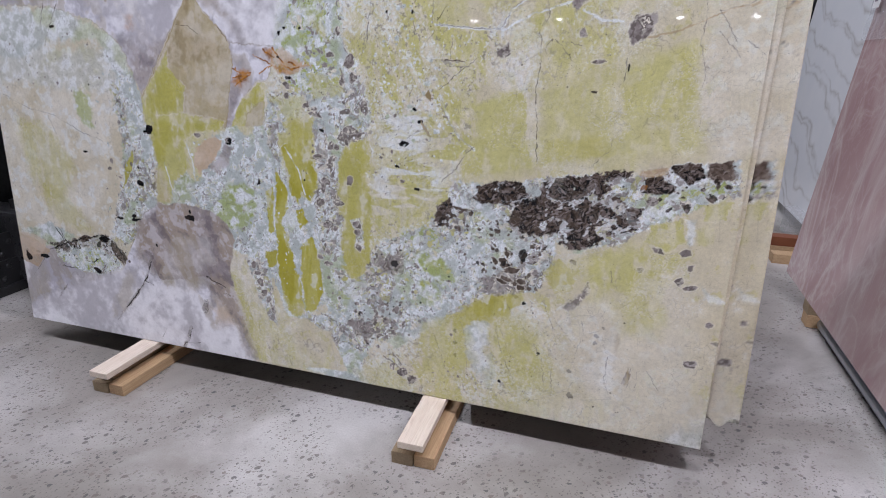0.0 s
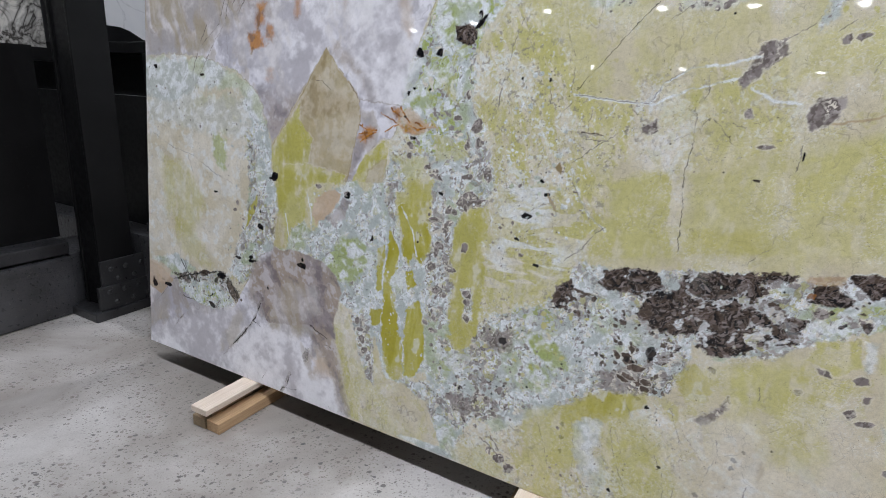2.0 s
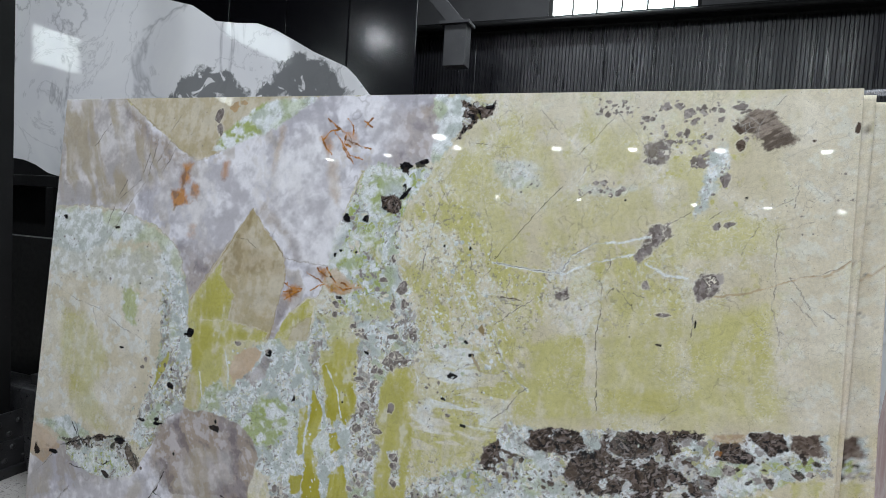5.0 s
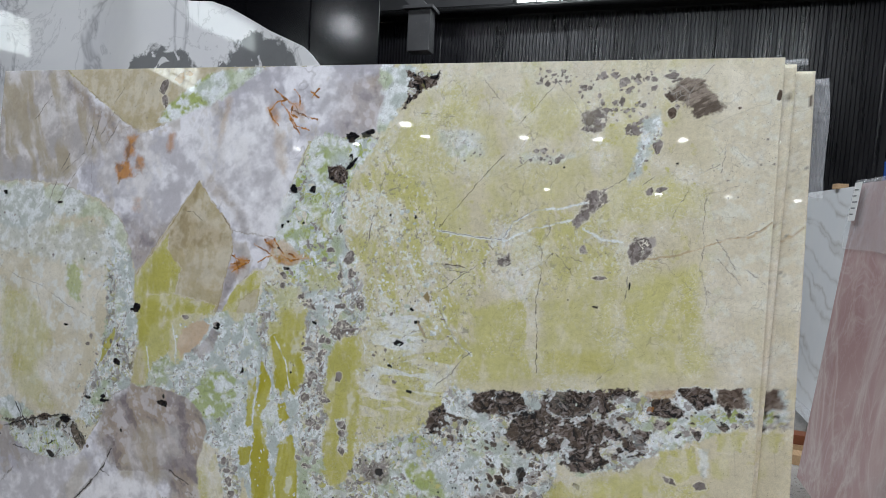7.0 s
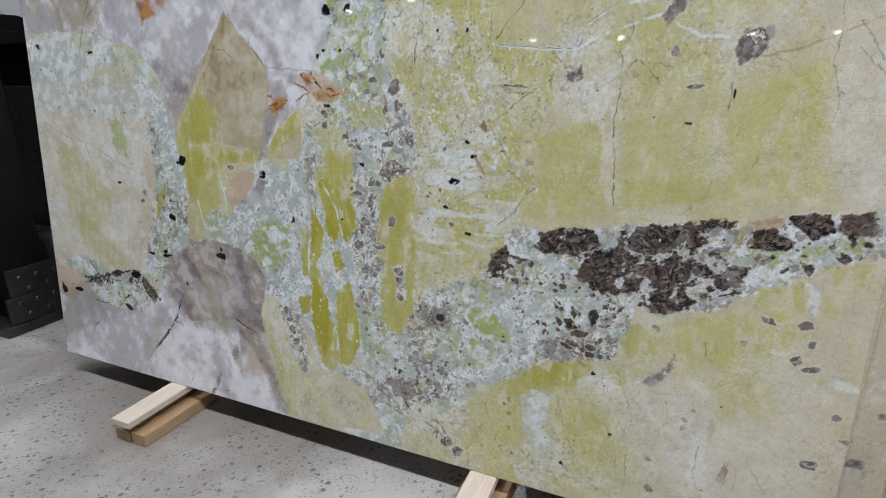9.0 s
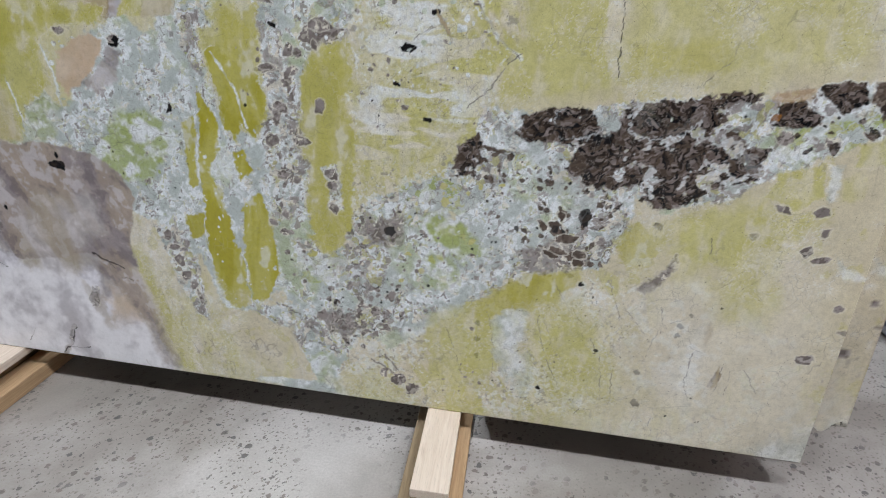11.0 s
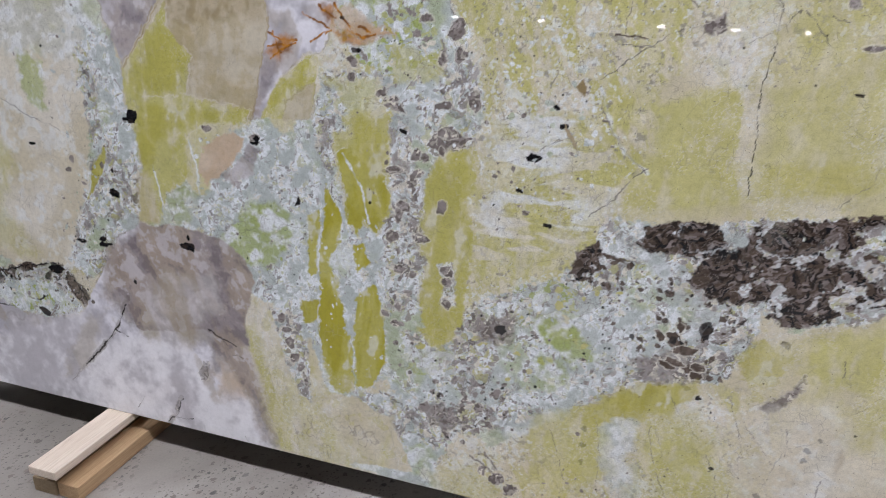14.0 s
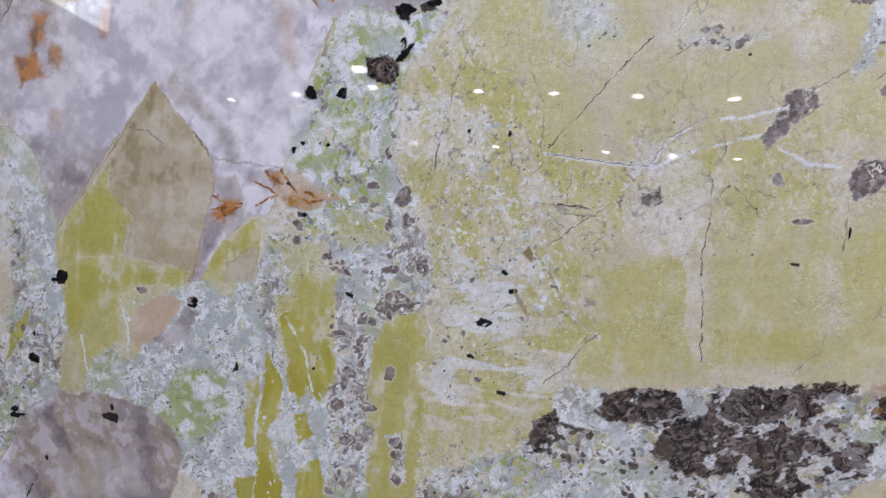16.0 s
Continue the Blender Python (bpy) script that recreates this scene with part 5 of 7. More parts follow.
# pointed crystal
zone("creamspike", 0.3, 0.2, 1, (108.5, 144.2), (112.7, 138.7), (120.1, 131.6), (124.5, 127.1), (125.8, 121), (124, 109.9), (121.1, 96.2), (101.4, 99.3), (82.3, 96.5), (81.8, 106))
zone("lime", 0.5, 0.4, 1, (97, 123.8), (96, 117.5), (103.5, 110.6), (100.9, 99.3), (82.3, 96.5), (81.8, 106))
zone("olive", 1.2, 1.5, 0.55, (94.3, 119.1), (96, 116.4), (102.4, 109.7), (100.5, 101), (85.6, 99), (83.5, 105.4))
zone("spiketan", 1, 1.6, 0.6, (103.3, 132.5), (111.8, 128.2), (125.1, 123.7), (125.3, 120.7), (113.8, 120), (103.1, 118.2), (97.8, 119.6))
zone("spiketan", 0.8, 1, 0.7, (107.5, 142.1), (109.7, 142.2), (106.7, 134.5), (99.9, 126.5), (98.5, 122.2), (96.1, 122))
line("spiketan", 0.6, 0.8, (108.5, 143.8), (95.9, 125.2), (82.5, 106.4))
line("spiketan", 0.6, 0.8, (110.2, 142.2), (120.1, 131.6), (124.8, 126.7))
line("spiketan", 0.6, 0.8, (125.8, 121), (124, 109.9), (121.4, 96.9))
line("brown", 0.22, 0.8, (102, 132.8), (107.1, 132.4), (111.7, 129))
line("brown", 0.22, 0.8, (120.2, 131.6), (124.5, 127.1))
zone("lime", 0.8, 0.6, 1, (82.2, 97.6), (101.3, 100.3), (120.5, 98.2), (119.2, 94.9), (105.7, 93.6), (101.4, 89.5), (103.6, 79.7), (104.7, 71.1), (100.7, 65.9), (84.5, 64.3), (86.6, 83.6))
zone("olive", 1.4, 1.6, 0.6, (84.3, 96.6), (119.8, 97.6), (115.2, 95.2), (100.1, 92.6), (91.2, 87.1), (88.3, 77.9), (86.3, 83.6))
zone("creamspike", 1, 1, 0.6, (83.9, 77.4), (88.2, 79.4), (92.3, 65.1), (84.5, 64.3))
line("mint", 0.9, 0.85, (101.8, 88.9), (104.1, 82.6), (104.9, 72.6))
line("mint", 0.9, 0.85, (89.8, 81), (92.3, 72.5), (93.3, 65.2))
line("mint", 0.9, 0.85, (97.8, 76.1), (99, 65.9))
zone("mintspeck", 1.5, 0.8, 0.9, (93.6, 72.6), (100, 77.8), (106.9, 72.8), (116, 81.1), (116.8, 68.3), (100.7, 65.6), (92.3, 65.1))
zone("peach", 0.8, 0.5, 0.95, (106.1, 87.9), (115.4, 92.1), (118.9, 91), (114.7, 83.1), (111, 79.7), (106.6, 77.7), (104.5, 81.2))
zone("mauve", 1, 0.6, 0.8, (111.7, 79.9), (115.9, 83.2), (119.7, 89.3), (123.8, 88.2), (120.7, 81.6), (116.2, 78))
blob("grey", 107.4, 92.6, 1.50, 0.90, -0, 0.35, 1)
blob("grey", 121.7, 91.6, 1.20, 0.80, -0, 0.35, 1)
# second small crystal
zone("lime", 0.5, 0.3, 1, (124, 96.4), (127.8, 105.4), (135.6, 111.6), (139.1, 112.9), (139.1, 108.3), (138.5, 101.5), (137.4, 97.3))
zone("creamspike", 0.8, 0.4, 0.9, (130.9, 100.8), (136, 105.4), (138.6, 107), (138.3, 97.4), (129.8, 96.3))
zone("olive", 1, 0.8, 0.6, (124.7, 97.5), (128.6, 104.8), (135.7, 110.8), (136.2, 106.8), (130.3, 101.5))
# green field beside the quartz
zone("mintspeck", 1.4, 0.6, 1, (155.1, 161.5), (163, 163.4), (169.2, 160.3), (171.7, 152.9), (166.8, 147.8), (161.8, 142.5), (156.2, 144.9), (153.9, 148.7))
zone("green", 1.2, 0.8, 0.7, (153, 140.9), (156.6, 139.8), (162.3, 136.1), (163.4, 130.4), (159.1, 133.4), (154.7, 137.1))
zone("green", 1.2, 0.8, 0.7, (155.7, 152.6), (160.9, 155.2), (162.9, 146.4), (159, 145))
zone("green", 1.2, 0.8, 0.6, (146.1, 128.9), (151.7, 130.5), (157.4, 128.8), (153.6, 122.7), (148, 122.4))
blob("black", 149.7, 142.9, 1.50, 2.20, 25, 0.35, 1)
blob("black", 157, 143, 0.90, 1.40, -15, 0.35, 1)
blob("black", 168.2, 136.4, 0.50, 0.60, -0, 0.35, 1)
blob("black", 168.7, 126.5, 0.80, 1.30, 20, 0.35, 1)
blob("black", 168.2, 128.7, 0.60, 0.70, -0, 0.35, 1)
blob("black", 154.4, 131.1, 0.60, 0.50, -0, 0.35, 1)
blob("black", 146.1, 129.4, 0.70, 0.80, -0, 0.35, 1)
blob("black", 148.1, 131, 0.70, 0.60, -0, 0.35, 1)
zone("band", 0.8, 0.3, 1, (162.3, 151.5), (167.8, 152.1), (170.1, 149.1), (168.4, 145.3), (165.4, 145.4), (162.8, 147.9))
zone("black", 0.4, 0.25, 1, (169.3, 150.3), (170.7, 152.6), (173.5, 155.2), (172.8, 152.3), (170.9, 150.1))
zone("black", 0.5, 0.25, 1, (168.4, 163.1), (172.1, 162.6), (171.5, 159.1), (169.4, 159.8))
zone("black", 0.5, 0.25, 0.9, (173.8, 163.3), (178.1, 164.1), (177.8, 161.9), (175, 161.4))
zone("breccia", 1, 0.4, 1, (164.1, 140.1), (170.5, 142.8), (171.3, 123.8), (176.2, 120.3), (176.9, 110.1), (172.4, 108.4), (170.3, 118.6), (166, 122.2), (166.7, 131.2))
blob("grey", 173.5, 120.1, 1.90, 2.60, -0, 0.35, 1)
blob("grey", 174.8, 115.1, 1.60, 2.30, -0, 0.35, 1)
blob("grey", 169.5, 130.1, 1.00, 1.80, -0, 0.35, 1)
blob("grey", 166.3, 122.2, 1.60, 1.20, -0, 0.35, 1)
blob("grey", 148.4, 112, 1.40, 1.60, -0, 0.35, 1)
blob("grey", 148.2, 108.4, 1.30, 1.30, -0, 0.35, 1)
blob("grey", 156, 105.1, 1.30, 1.10, -0, 0.35, 1)
blob("grey", 170.7, 113.5, 1.20, 1.60, -0, 0.35, 1)
# rusty flow under the green field
zone("peach", 1, 0.6, 0.7, (143.6, 124.1), (147.1, 125), (152.3, 121.3), (156, 118.9), (152.7, 116.1), (148.3, 117.1), (144.6, 119.5))
line("rust", 0.92, 1, (143.2, 124.7), (145.4, 121.9), (148.3, 118.4))
line("rust", 0.92, 1, (146.8, 119), (150.5, 117.2), (153.9, 118.5))
line("rust", 0.92, 1, (149.6, 119.8), (152.5, 118.7))
blob("black", 149.1, 114.5, 1.10, 0.70, -0, 0.35, 0.9)
blob("black", 145.5, 121.4, 0.70, 0.40, -0, 0.35, 0.9)
# olive drips
zone("mintspeck", 1, 0.5, 1, (136.2, 80.9), (143.9, 84.5), (150.1, 73.1), (159.1, 70.3), (161, 62), (159.9, 54.4), (162.7, 32.5), (153.3, 23.5), (144.8, 23.4), (137.9, 40.9), (136.4, 58))
zone("lime", 1, 0.6, 0.9, (144, 95.9), (157.6, 96.6), (159.6, 86.4), (159.6, 75.6), (157, 70.2), (152.8, 72.8), (151.7, 69.5), (149.2, 72.3), (146.6, 82.2), (143.8, 89.6))
zone("olive", 1.2, 0.5, 0.9, (144.5, 89.7), (148.8, 92.1), (155.2, 89.7), (159.3, 82.4), (158.8, 74.4), (156.7, 70.7), (153.3, 73.6), (151.7, 70.3), (149.2, 73), (146.9, 82.2))
line("mintpale", 0.9, 0.95, (148.9, 86.4), (151.5, 82.8), (153.1, 78.3), (154.8, 73))
line("mintpale", 0.9, 0.95, (146.7, 90), (148.9, 86.4))
zone("olive", 1, 0.35, 1, (141.7, 81.3), (144.8, 77.2), (147.4, 73.9), (146.6, 67), (143.5, 62.1), (146.2, 56.6), (148.7, 46.1), (151.1, 38.5), (152.4, 26), (149.2, 23.9), (145.6, 25.7), (142.3, 35.1), (141.2, 48), (141.4, 70.5))
zone("olive", 0.8, 0.35, 1, (137.4, 72.5), (140.7, 75.2), (140.5, 57.8), (138, 56.8))
zone("olive", 0.8, 0.35, 0.95, (136, 48.3), (141.2, 49.9), (141.6, 44), (137.4, 42.4))
zone("lime", 1, 0.8, 0.7, (142.1, 35), (145.6, 28.9), (152.3, 28.6), (152.4, 25.4), (148.2, 23.8), (144.4, 26.9))
zone("olive", 0.8, 0.35, 1, (150.6, 66.7), (153.3, 67.4), (155.3, 62.8), (152, 60), (151, 62.2))
zone("olive", 0.9, 0.35, 1, (152.5, 54.6), (156.7, 57.2), (160.2, 49.5), (161.2, 35.9), (157.8, 27.2), (152.9, 25.6), (151.6, 43.5))
line("mintpale", 0.35, 0.9, (141, 77.4), (140.9, 63.2), (141.4, 44.8), (143, 28.3))
line("mintpale", 0.35, 0.9, (145.4, 63.9), (146.2, 57.4))
line("mintpale", 0.35, 0.9, (151.7, 36.9), (152.6, 24.3))
zone("breccia", 1, 0.4, 1, (158.8, 88.8), (166.1, 92.1), (168.2, 86.1), (168.2, 74.3), (170, 63.5), (169.9, 42.2), (164.7, 39.6), (160.6, 48.3), (160.3, 61.9), (159.1, 70.3), (160, 79.9))
blob("grey", 162.3, 76.9, 1.40, 2.40, -0, 0.35, 1)
blob("grey", 165.3, 84.5, 1.60, 0.90, 20, 0.35, 1)
blob("grey", 161.2, 70.6, 1.80, 1.30, -0, 0.35, 1)
blob("grey", 167.6, 72.9, 0.70, 2.20, -20, 0.35, 1)
blob("grey", 163.2, 62.4, 1.80, 1.30, -0, 0.35, 1)
blob("grey", 167, 61.5, 1.00, 1.30, -0, 0.35, 1)
blob("grey", 160.2, 49.8, 1.30, 1.20, -0, 0.35, 1)
blob("grey", 163.4, 47.3, 1.20, 0.90, -0, 0.35, 1)
blob("grey", 163.9, 52, 1.00, 1.50, -0, 0.35, 1)
blob("grey", 160.2, 87.1, 3.10, 0.90, 8, 0.35, 1)
blob("grey", 173.2, 87.4, 1.20, 1.80, -30, 0.35, 1)
blob("grey", 174.7, 64.2, 2.00, 1.10, -20, 0.35, 1)
blob("grey", 176.1, 60.1, 1.30, 1.20, -0, 0.35, 1)
blob("grey", 132.8, 35.7, 1.40, 1.70, -0, 0.35, 1)
blob("grey", 134.5, 31.8, 2.40, 1.80, -0, 0.35, 1)
blob("grey", 137.9, 25.8, 0.70, 2.10, 20, 0.35, 1)
blob("grey", 129.6, 42.6, 1.10, 1.30, -0, 0.35, 1)
blob("grey", 131.2, 38.8, 1.70, 1.00, -0, 0.35, 1)
zone("lime", 1.4, 0.5, 0.95, (168.2, 86.1), (174, 93.6), (179, 94.8), (180.8, 86.4), (179.2, 81.8), (182, 70.9), (181.2, 63.9), (181, 52.1), (178.5, 44.7), (173.3, 42.3), (170.1, 47.3), (170.3, 63.5), (168.9, 74.4))
zone("olive", 2, 1.6, 0.5, (168.2, 86.1), (174, 93.6), (179, 94.8), (180.8, 86.4), (179.2, 81.8), (182, 70.9), (181.2, 63.9), (181, 52.1), (178.5, 44.7), (173.3, 42.3), (170.1, 47.3), (170.3, 63.5), (168.9, 74.4))
zone("breccia", 0.8, 0.4, 0.9, (172.8, 65), (176.7, 66.2), (178.4, 62.7), (178.7, 54.7), (175, 53.7), (175.5, 60))
blob("grey", 175.8, 63.7, 1.80, 1.30, -15, 0.35, 1)
blob("grey", 176.3, 55, 1.20, 1.40, -0, 0.35, 1)
zone("lime", 1.2, 0.8, 0.8, (145.9, 99.5), (157.9, 101.9), (158.8, 88.7), (156.9, 85.8), (148.7, 90.3))
zone("olive", 1.4, 1, 0.6, (148.2, 98.3), (157.3, 99.9), (157.5, 87.2), (151.7, 88.6))
scatter("grey", 60, 0.3, 1.1, 211, (158, 90), (166.8, 92.2), (168.6, 81), (170, 40.6), (162.7, 32.5), (160.1, 51.4), (160.6, 69.1))
scatter("mintpale", 60, 0.2, 0.7, 212, (138, 79.7), (159, 71.6), (161.3, 28.8), (144.8, 23.4), (137.9, 44.2))
scatter("black", 16, 0.12, 0.35, 213, (125.6, 75.4), (138, 82.4), (141.2, 48), (132.8, 33.1), (124.6, 48.2))
# lower edge of the drips and the cream wedge
zone("cream", 0.5, 0.3, 1, (120.8, 45.1), (126.1, 42), (132.7, 26.1), (139.7, 18.7), (153.3, 23.5), (163.5, 18.7), (171.2, 3.9), (129.6, 0.5), (117.3, 37))
zone("lime", 1, 1.2, 0.8, (118, 38.5), (120.8, 37.6), (127.3, 21.4), (134.2, 1.1), (129.4, 0.5))
zone("breccia", 0.9, 0.4, 1, (127.3, 48.7), (134.6, 46.8), (137.9, 35.9), (140, 18.7), (137, 19.9), (132.7, 26.1), (129.1, 37.5))
blob("grey", 132.8, 35.7, 1.40, 1.70, -0, 0.35, 1)
blob("grey", 134.2, 31.4, 2.20, 1.60, -0, 0.35, 1)
blob("grey", 137.6, 25.8, 0.80, 2.50, 20, 0.35, 1)
blob("grey", 129.9, 42.7, 1.00, 1.50, -0, 0.35, 1)
blob("grey", 131.5, 39.3, 1.60, 1.00, -0, 0.35, 1)
blob("grey", 136.2, 28.6, 1.00, 1.40, -0, 0.35, 1)
# quartz below
zone("quartzwhite", 1.5, 2, 0.95, (-5.4, 1.1), (41.9, 24.5), (62.4, 33.8), (69.7, 29.7), (63.2, 15.3), (76.7, 23.7), (91, 29.3), (101.4, 19.5), (106.5, 11.1), (119.9, 16), (126.8, 2.2), (129, 0.4), (79.1, -3.3), (35.8, -2.8), (-7.6, -5.9))
zone("mauve", 0.5, 0.4, 0.95, (85.9, 62.9), (93.6, 64.8), (110.3, 63.4), (118.7, 58.3), (121.8, 52.2), (118.4, 38.9), (119.9, 32.3), (115.5, 31.4), (104.5, 34.5), (96.9, 32.2), (81.5, 30.2), (78, 39.2), (72, 44.2), (77.6, 55.9))
zone("stain", 2, 2.5, 0.6, (91.6, 50.8), (109.4, 52.1), (110.5, 42.5), (100.6, 32), (83.5, 30.5), (87, 43.4))
zone("mauve", 1.5, 1.5, 0.7, (108.2, 35.2), (119, 37.3), (120.4, 28.9), (125.3, 15.4), (129.6, 1), (123, 1.3), (119.9, 16), (111.2, 25.2))
zone("peach", 1.2, 1.6, 0.6, (108.1, 20), (115, 22.4), (116.3, 17.5), (109.6, 15.3))
zone("stain", 1.5, 1.5, 0.5, (53.1, 17.1), (63.8, 30.5), (70.6, 35.3), (60.7, 12.8), (51.5, 8.9))
line("grey", 2.4, 0.6, (78.7, 40.2), (73.5, 28.6), (63.5, 17.3), (56.3, 9.5))
line("grey", 2.4, 0.6, (95.8, 10.6), (93.8, 4.3), (91.4, 0.5))
line("grey", 2.4, 0.6, (105.9, 24.1), (104.7, 18.3))
line("black", 0.75, 0.95, (78, 38), (74.5, 30.3), (68.1, 22.4), (60.4, 13.7))
line("black", 0.75, 0.95, (73.5, 28.6), (77.6, 27.2))
line("black", 0.6, 0.85, (96.4, 10.8), (94.6, 4.5), (91, 0.8))
line("black", 0.6, 0.85, (106, 34.8), (110.8, 33.1), (115.2, 31.4))
line("black", 0.6, 0.85, (100.1, 3.7), (92.4, 2.7))
line("crack", 0.4, 0.6, (110.8, 33.1), (114.1, 28.5), (117.7, 28))
line("crack", 0.4, 0.6, (82.5, 7.7), (79.9, 3.1))
line("crack", 0.4, 0.6, (117.8, 2), (119.2, 0.4))
line("crack", 0.4, 0.6, (58.3, 11.3), (54.4, 7.5))
blob("black", 100.5, 59.2, 2.50, 1.90, -10, 0.35, 1)
blob("black", 100.6, 61.6, 0.70, 1.10, -0, 0.35, 1)
blob("black", 71.6, 55.4, 1.40, 0.60, -0, 0.35, 1)
blob("black", 76.8, 71.5, 1.30, 1.20, -30, 0.35, 1)
blob("black", 154.6, 78.5, 0.40, 0.50, -0, 0.35, 1)
blob("black", 81.7, 45.5, 0.60, 0.70, -0, 0.35, 1)
# breccia chips under the dark band
zone("green", 1.2, 0.8, 0.8, (199, 55.4), (202.8, 57.3), (209.6, 53.1), (207.7, 48.2), (200.8, 48.3))
zone("green", 1.2, 0.8, 0.6, (198.9, 46.5), (207.6, 45.1), (209.1, 36), (201.7, 37.6))
zone("grey", 1.6, 0.8, 0.7, (184, 51.2), (190.8, 53.9), (194.1, 50.8), (191.8, 46.6), (186, 46.2))
blob("black", 190.5, 50.9, 1.70, 1.30, 20, 0.35, 0.9)
blob("black", 237.3, 59.1, 1.30, 2.40, -0, 0.35, 0.9)
blob("black", 230.7, 55.4, 1.00, 1.10, -0, 0.35, 0.9)
blob("black", 221.9, 54.7, 0.60, 0.80, -0, 0.35, 0.9)
blob("black", 191.1, 85.9, 0.50, 0.60, -0, 0.35, 0.9)
blob("black", 193.7, 94, 1.10, 0.90, -0, 0.35, 0.9)
blob("black", 198.3, 78.4, 0.50, 0.50, -0, 0.35, 0.9)
blob("black", 193.1, 55.8, 0.50, 0.40, -0, 0.35, 0.9)
blob("brown", 233.7, 53.4, 3.30, 1.10, 10, 0.35, 1)
blob("brown", 237.1, 49.8, 1.90, 1.00, -0, 0.35, 1)
blob("brown", 231.9, 50.2, 2.50, 0.90, -15, 0.35, 1)
blob("brown", 228, 55.9, 1.00, 1.90, 30, 0.35, 1)
blob("brown", 237, 47.6, 1.70, 0.90, -0, 0.35, 1)
blob("brown", 231.8, 58.7, 1.00, 1.30, -0, 0.35, 1)
zone("band", 0.7, 0.3, 1, (205.6, 68.1), (206.4, 73.1), (211.1, 76.4), (212, 74.2), (211.1, 70.1), (210.3, 67.6), (207.6, 67.9))
line("brown", 0.8, 0.95, (212.5, 73.2), (215.6, 72.7), (219.1, 71.4))
line("brown", 0.8, 0.95, (209.1, 73.8), (212.7, 68.4))
scatter("brown", 40, 0.3, 0.9, 221, (211.6, 74.1), (231.9, 76), (238.1, 65.4), (236, 59.5), (215.3, 61.3))
scatter("mintpale", 120, 0.2, 0.9, 222, (173.6, 34.8), (197.6, 55.2), (215, 69.4), (234.7, 64.8), (236, 59.5), (220.5, 41.7), (198.4, 30.3), (177.9, 22.1))
scatter("grey", 90, 0.25, 0.9, 223, (169, 33.8), (183.7, 54.1), (212.3, 49.1), (225.7, 48.9), (195.5, 29.7), (178.2, 18.6))
scatter("black", 60, 0.12, 0.45, 224, (171.2, 25.8), (183.8, 52.6), (208.8, 68.4), (234, 67.3), (239.5, 60.2), (200.8, 34.2), (178, 20.4))
zone("grey", 1.4, 0.4, 0.8, (171.2, 25), (178.1, 28.2), (182.3, 24.9), (185.5, 23.9), (181.4, 18.5), (174.9, 19.6))
line("grey", 0.8, 0.8, (186.7, 13.5), (190.9, 10.9), (194.5, 8.2))
line("grey", 0.8, 0.8, (190.4, 15.4), (196, 8.6))
# lower right field
zone("olive", 1.4, 1, 0.6, (215.9, 37.6), (224.4, 42.6), (238, 46.3), (238.8, 42.7), (231.1, 36.3), (221.7, 35.7))
zone("grey", 0.9, 0.5, 0.8, (251.6, 42.6), (255.4, 46.4), (258.9, 52.9), (259.8, 51), (257.5, 45.4), (253.7, 41.5))
zone("spiketan", 0.5, 0.3, 0.9, (273.8, 18.2), (274.5, 24.8), (275.7, 22.6), (275, 18.6))
zone("spiketan", 0.6, 0.5, 0.5, (269.1, 31.4), (270, 36.3), (271.4, 34.4), (270.7, 30.2))
blob("grey", 274.3, 58.9, 1.10, 0.80, -0, 0.35, 1)
blob("black", 256.5, 11, 1.00, 1.30, -0, 0.35, 1)
blob("black", 255.6, 20.2, 0.90, 0.80, -0, 0.35, 1)
blob("black", 265.3, 37.6, 0.70, 0.50, -0, 0.35, 1)
blob("black", 263.3, 34.6, 0.60, 0.70, -0, 0.35, 1)
blob("black", 263.1, 31.8, 0.60, 0.80, -0, 0.35, 1)
blob("black", 244.9, 24.7, 0.60, 0.60, -0, 0.35, 1)
blob("black", 214.8, 23.8, 0.70, 0.70, -0, 0.35, 1)
blob("black", 214.8, 28.2, 0.60, 0.80, -0, 0.35, 1)
blob("black", 214.9, 19, 0.60, 0.70, -0, 0.35, 1)
blob("black", 238.5, 42.3, 0.50, 0.80, -0, 0.35, 1)
blob("black", 231.9, 11.5, 0.60, 0.50, -0, 0.35, 1)
line("crack", 0.22, 0.7, (236.8, 37.6), (241.1, 30.7), (244.8, 25))
line("crack", 0.22, 0.7, (270.1, 45.4), (272.3, 47.3), (274.7, 50.5))
line("crack", 0.22, 0.7, (257.2, 26.7), (259.1, 33.6), (266, 37.5))
line("crack", 0.22, 0.7, (275.4, 25), (275.1, 18.3), (273.7, 14.4))
line("crack", 0.22, 0.7, (277.3, 23.9), (277.3, 17.2))
line("crack", 0.22, 0.7, (249.9, 19.7), (250.5, 9.3))
line("crack", 0.22, 0.7, (230.5, 32.9), (235.9, 21), (241.4, 15.6))
line("crack", 0.22, 0.7, (244.7, 10.3), (242.4, 5))
line("crack", 0.22, 0.7, (266.7, 29.2), (269.4, 28.3))
line("crack", 0.22, 0.7, (265.7, 57.2), (266.8, 51.8))
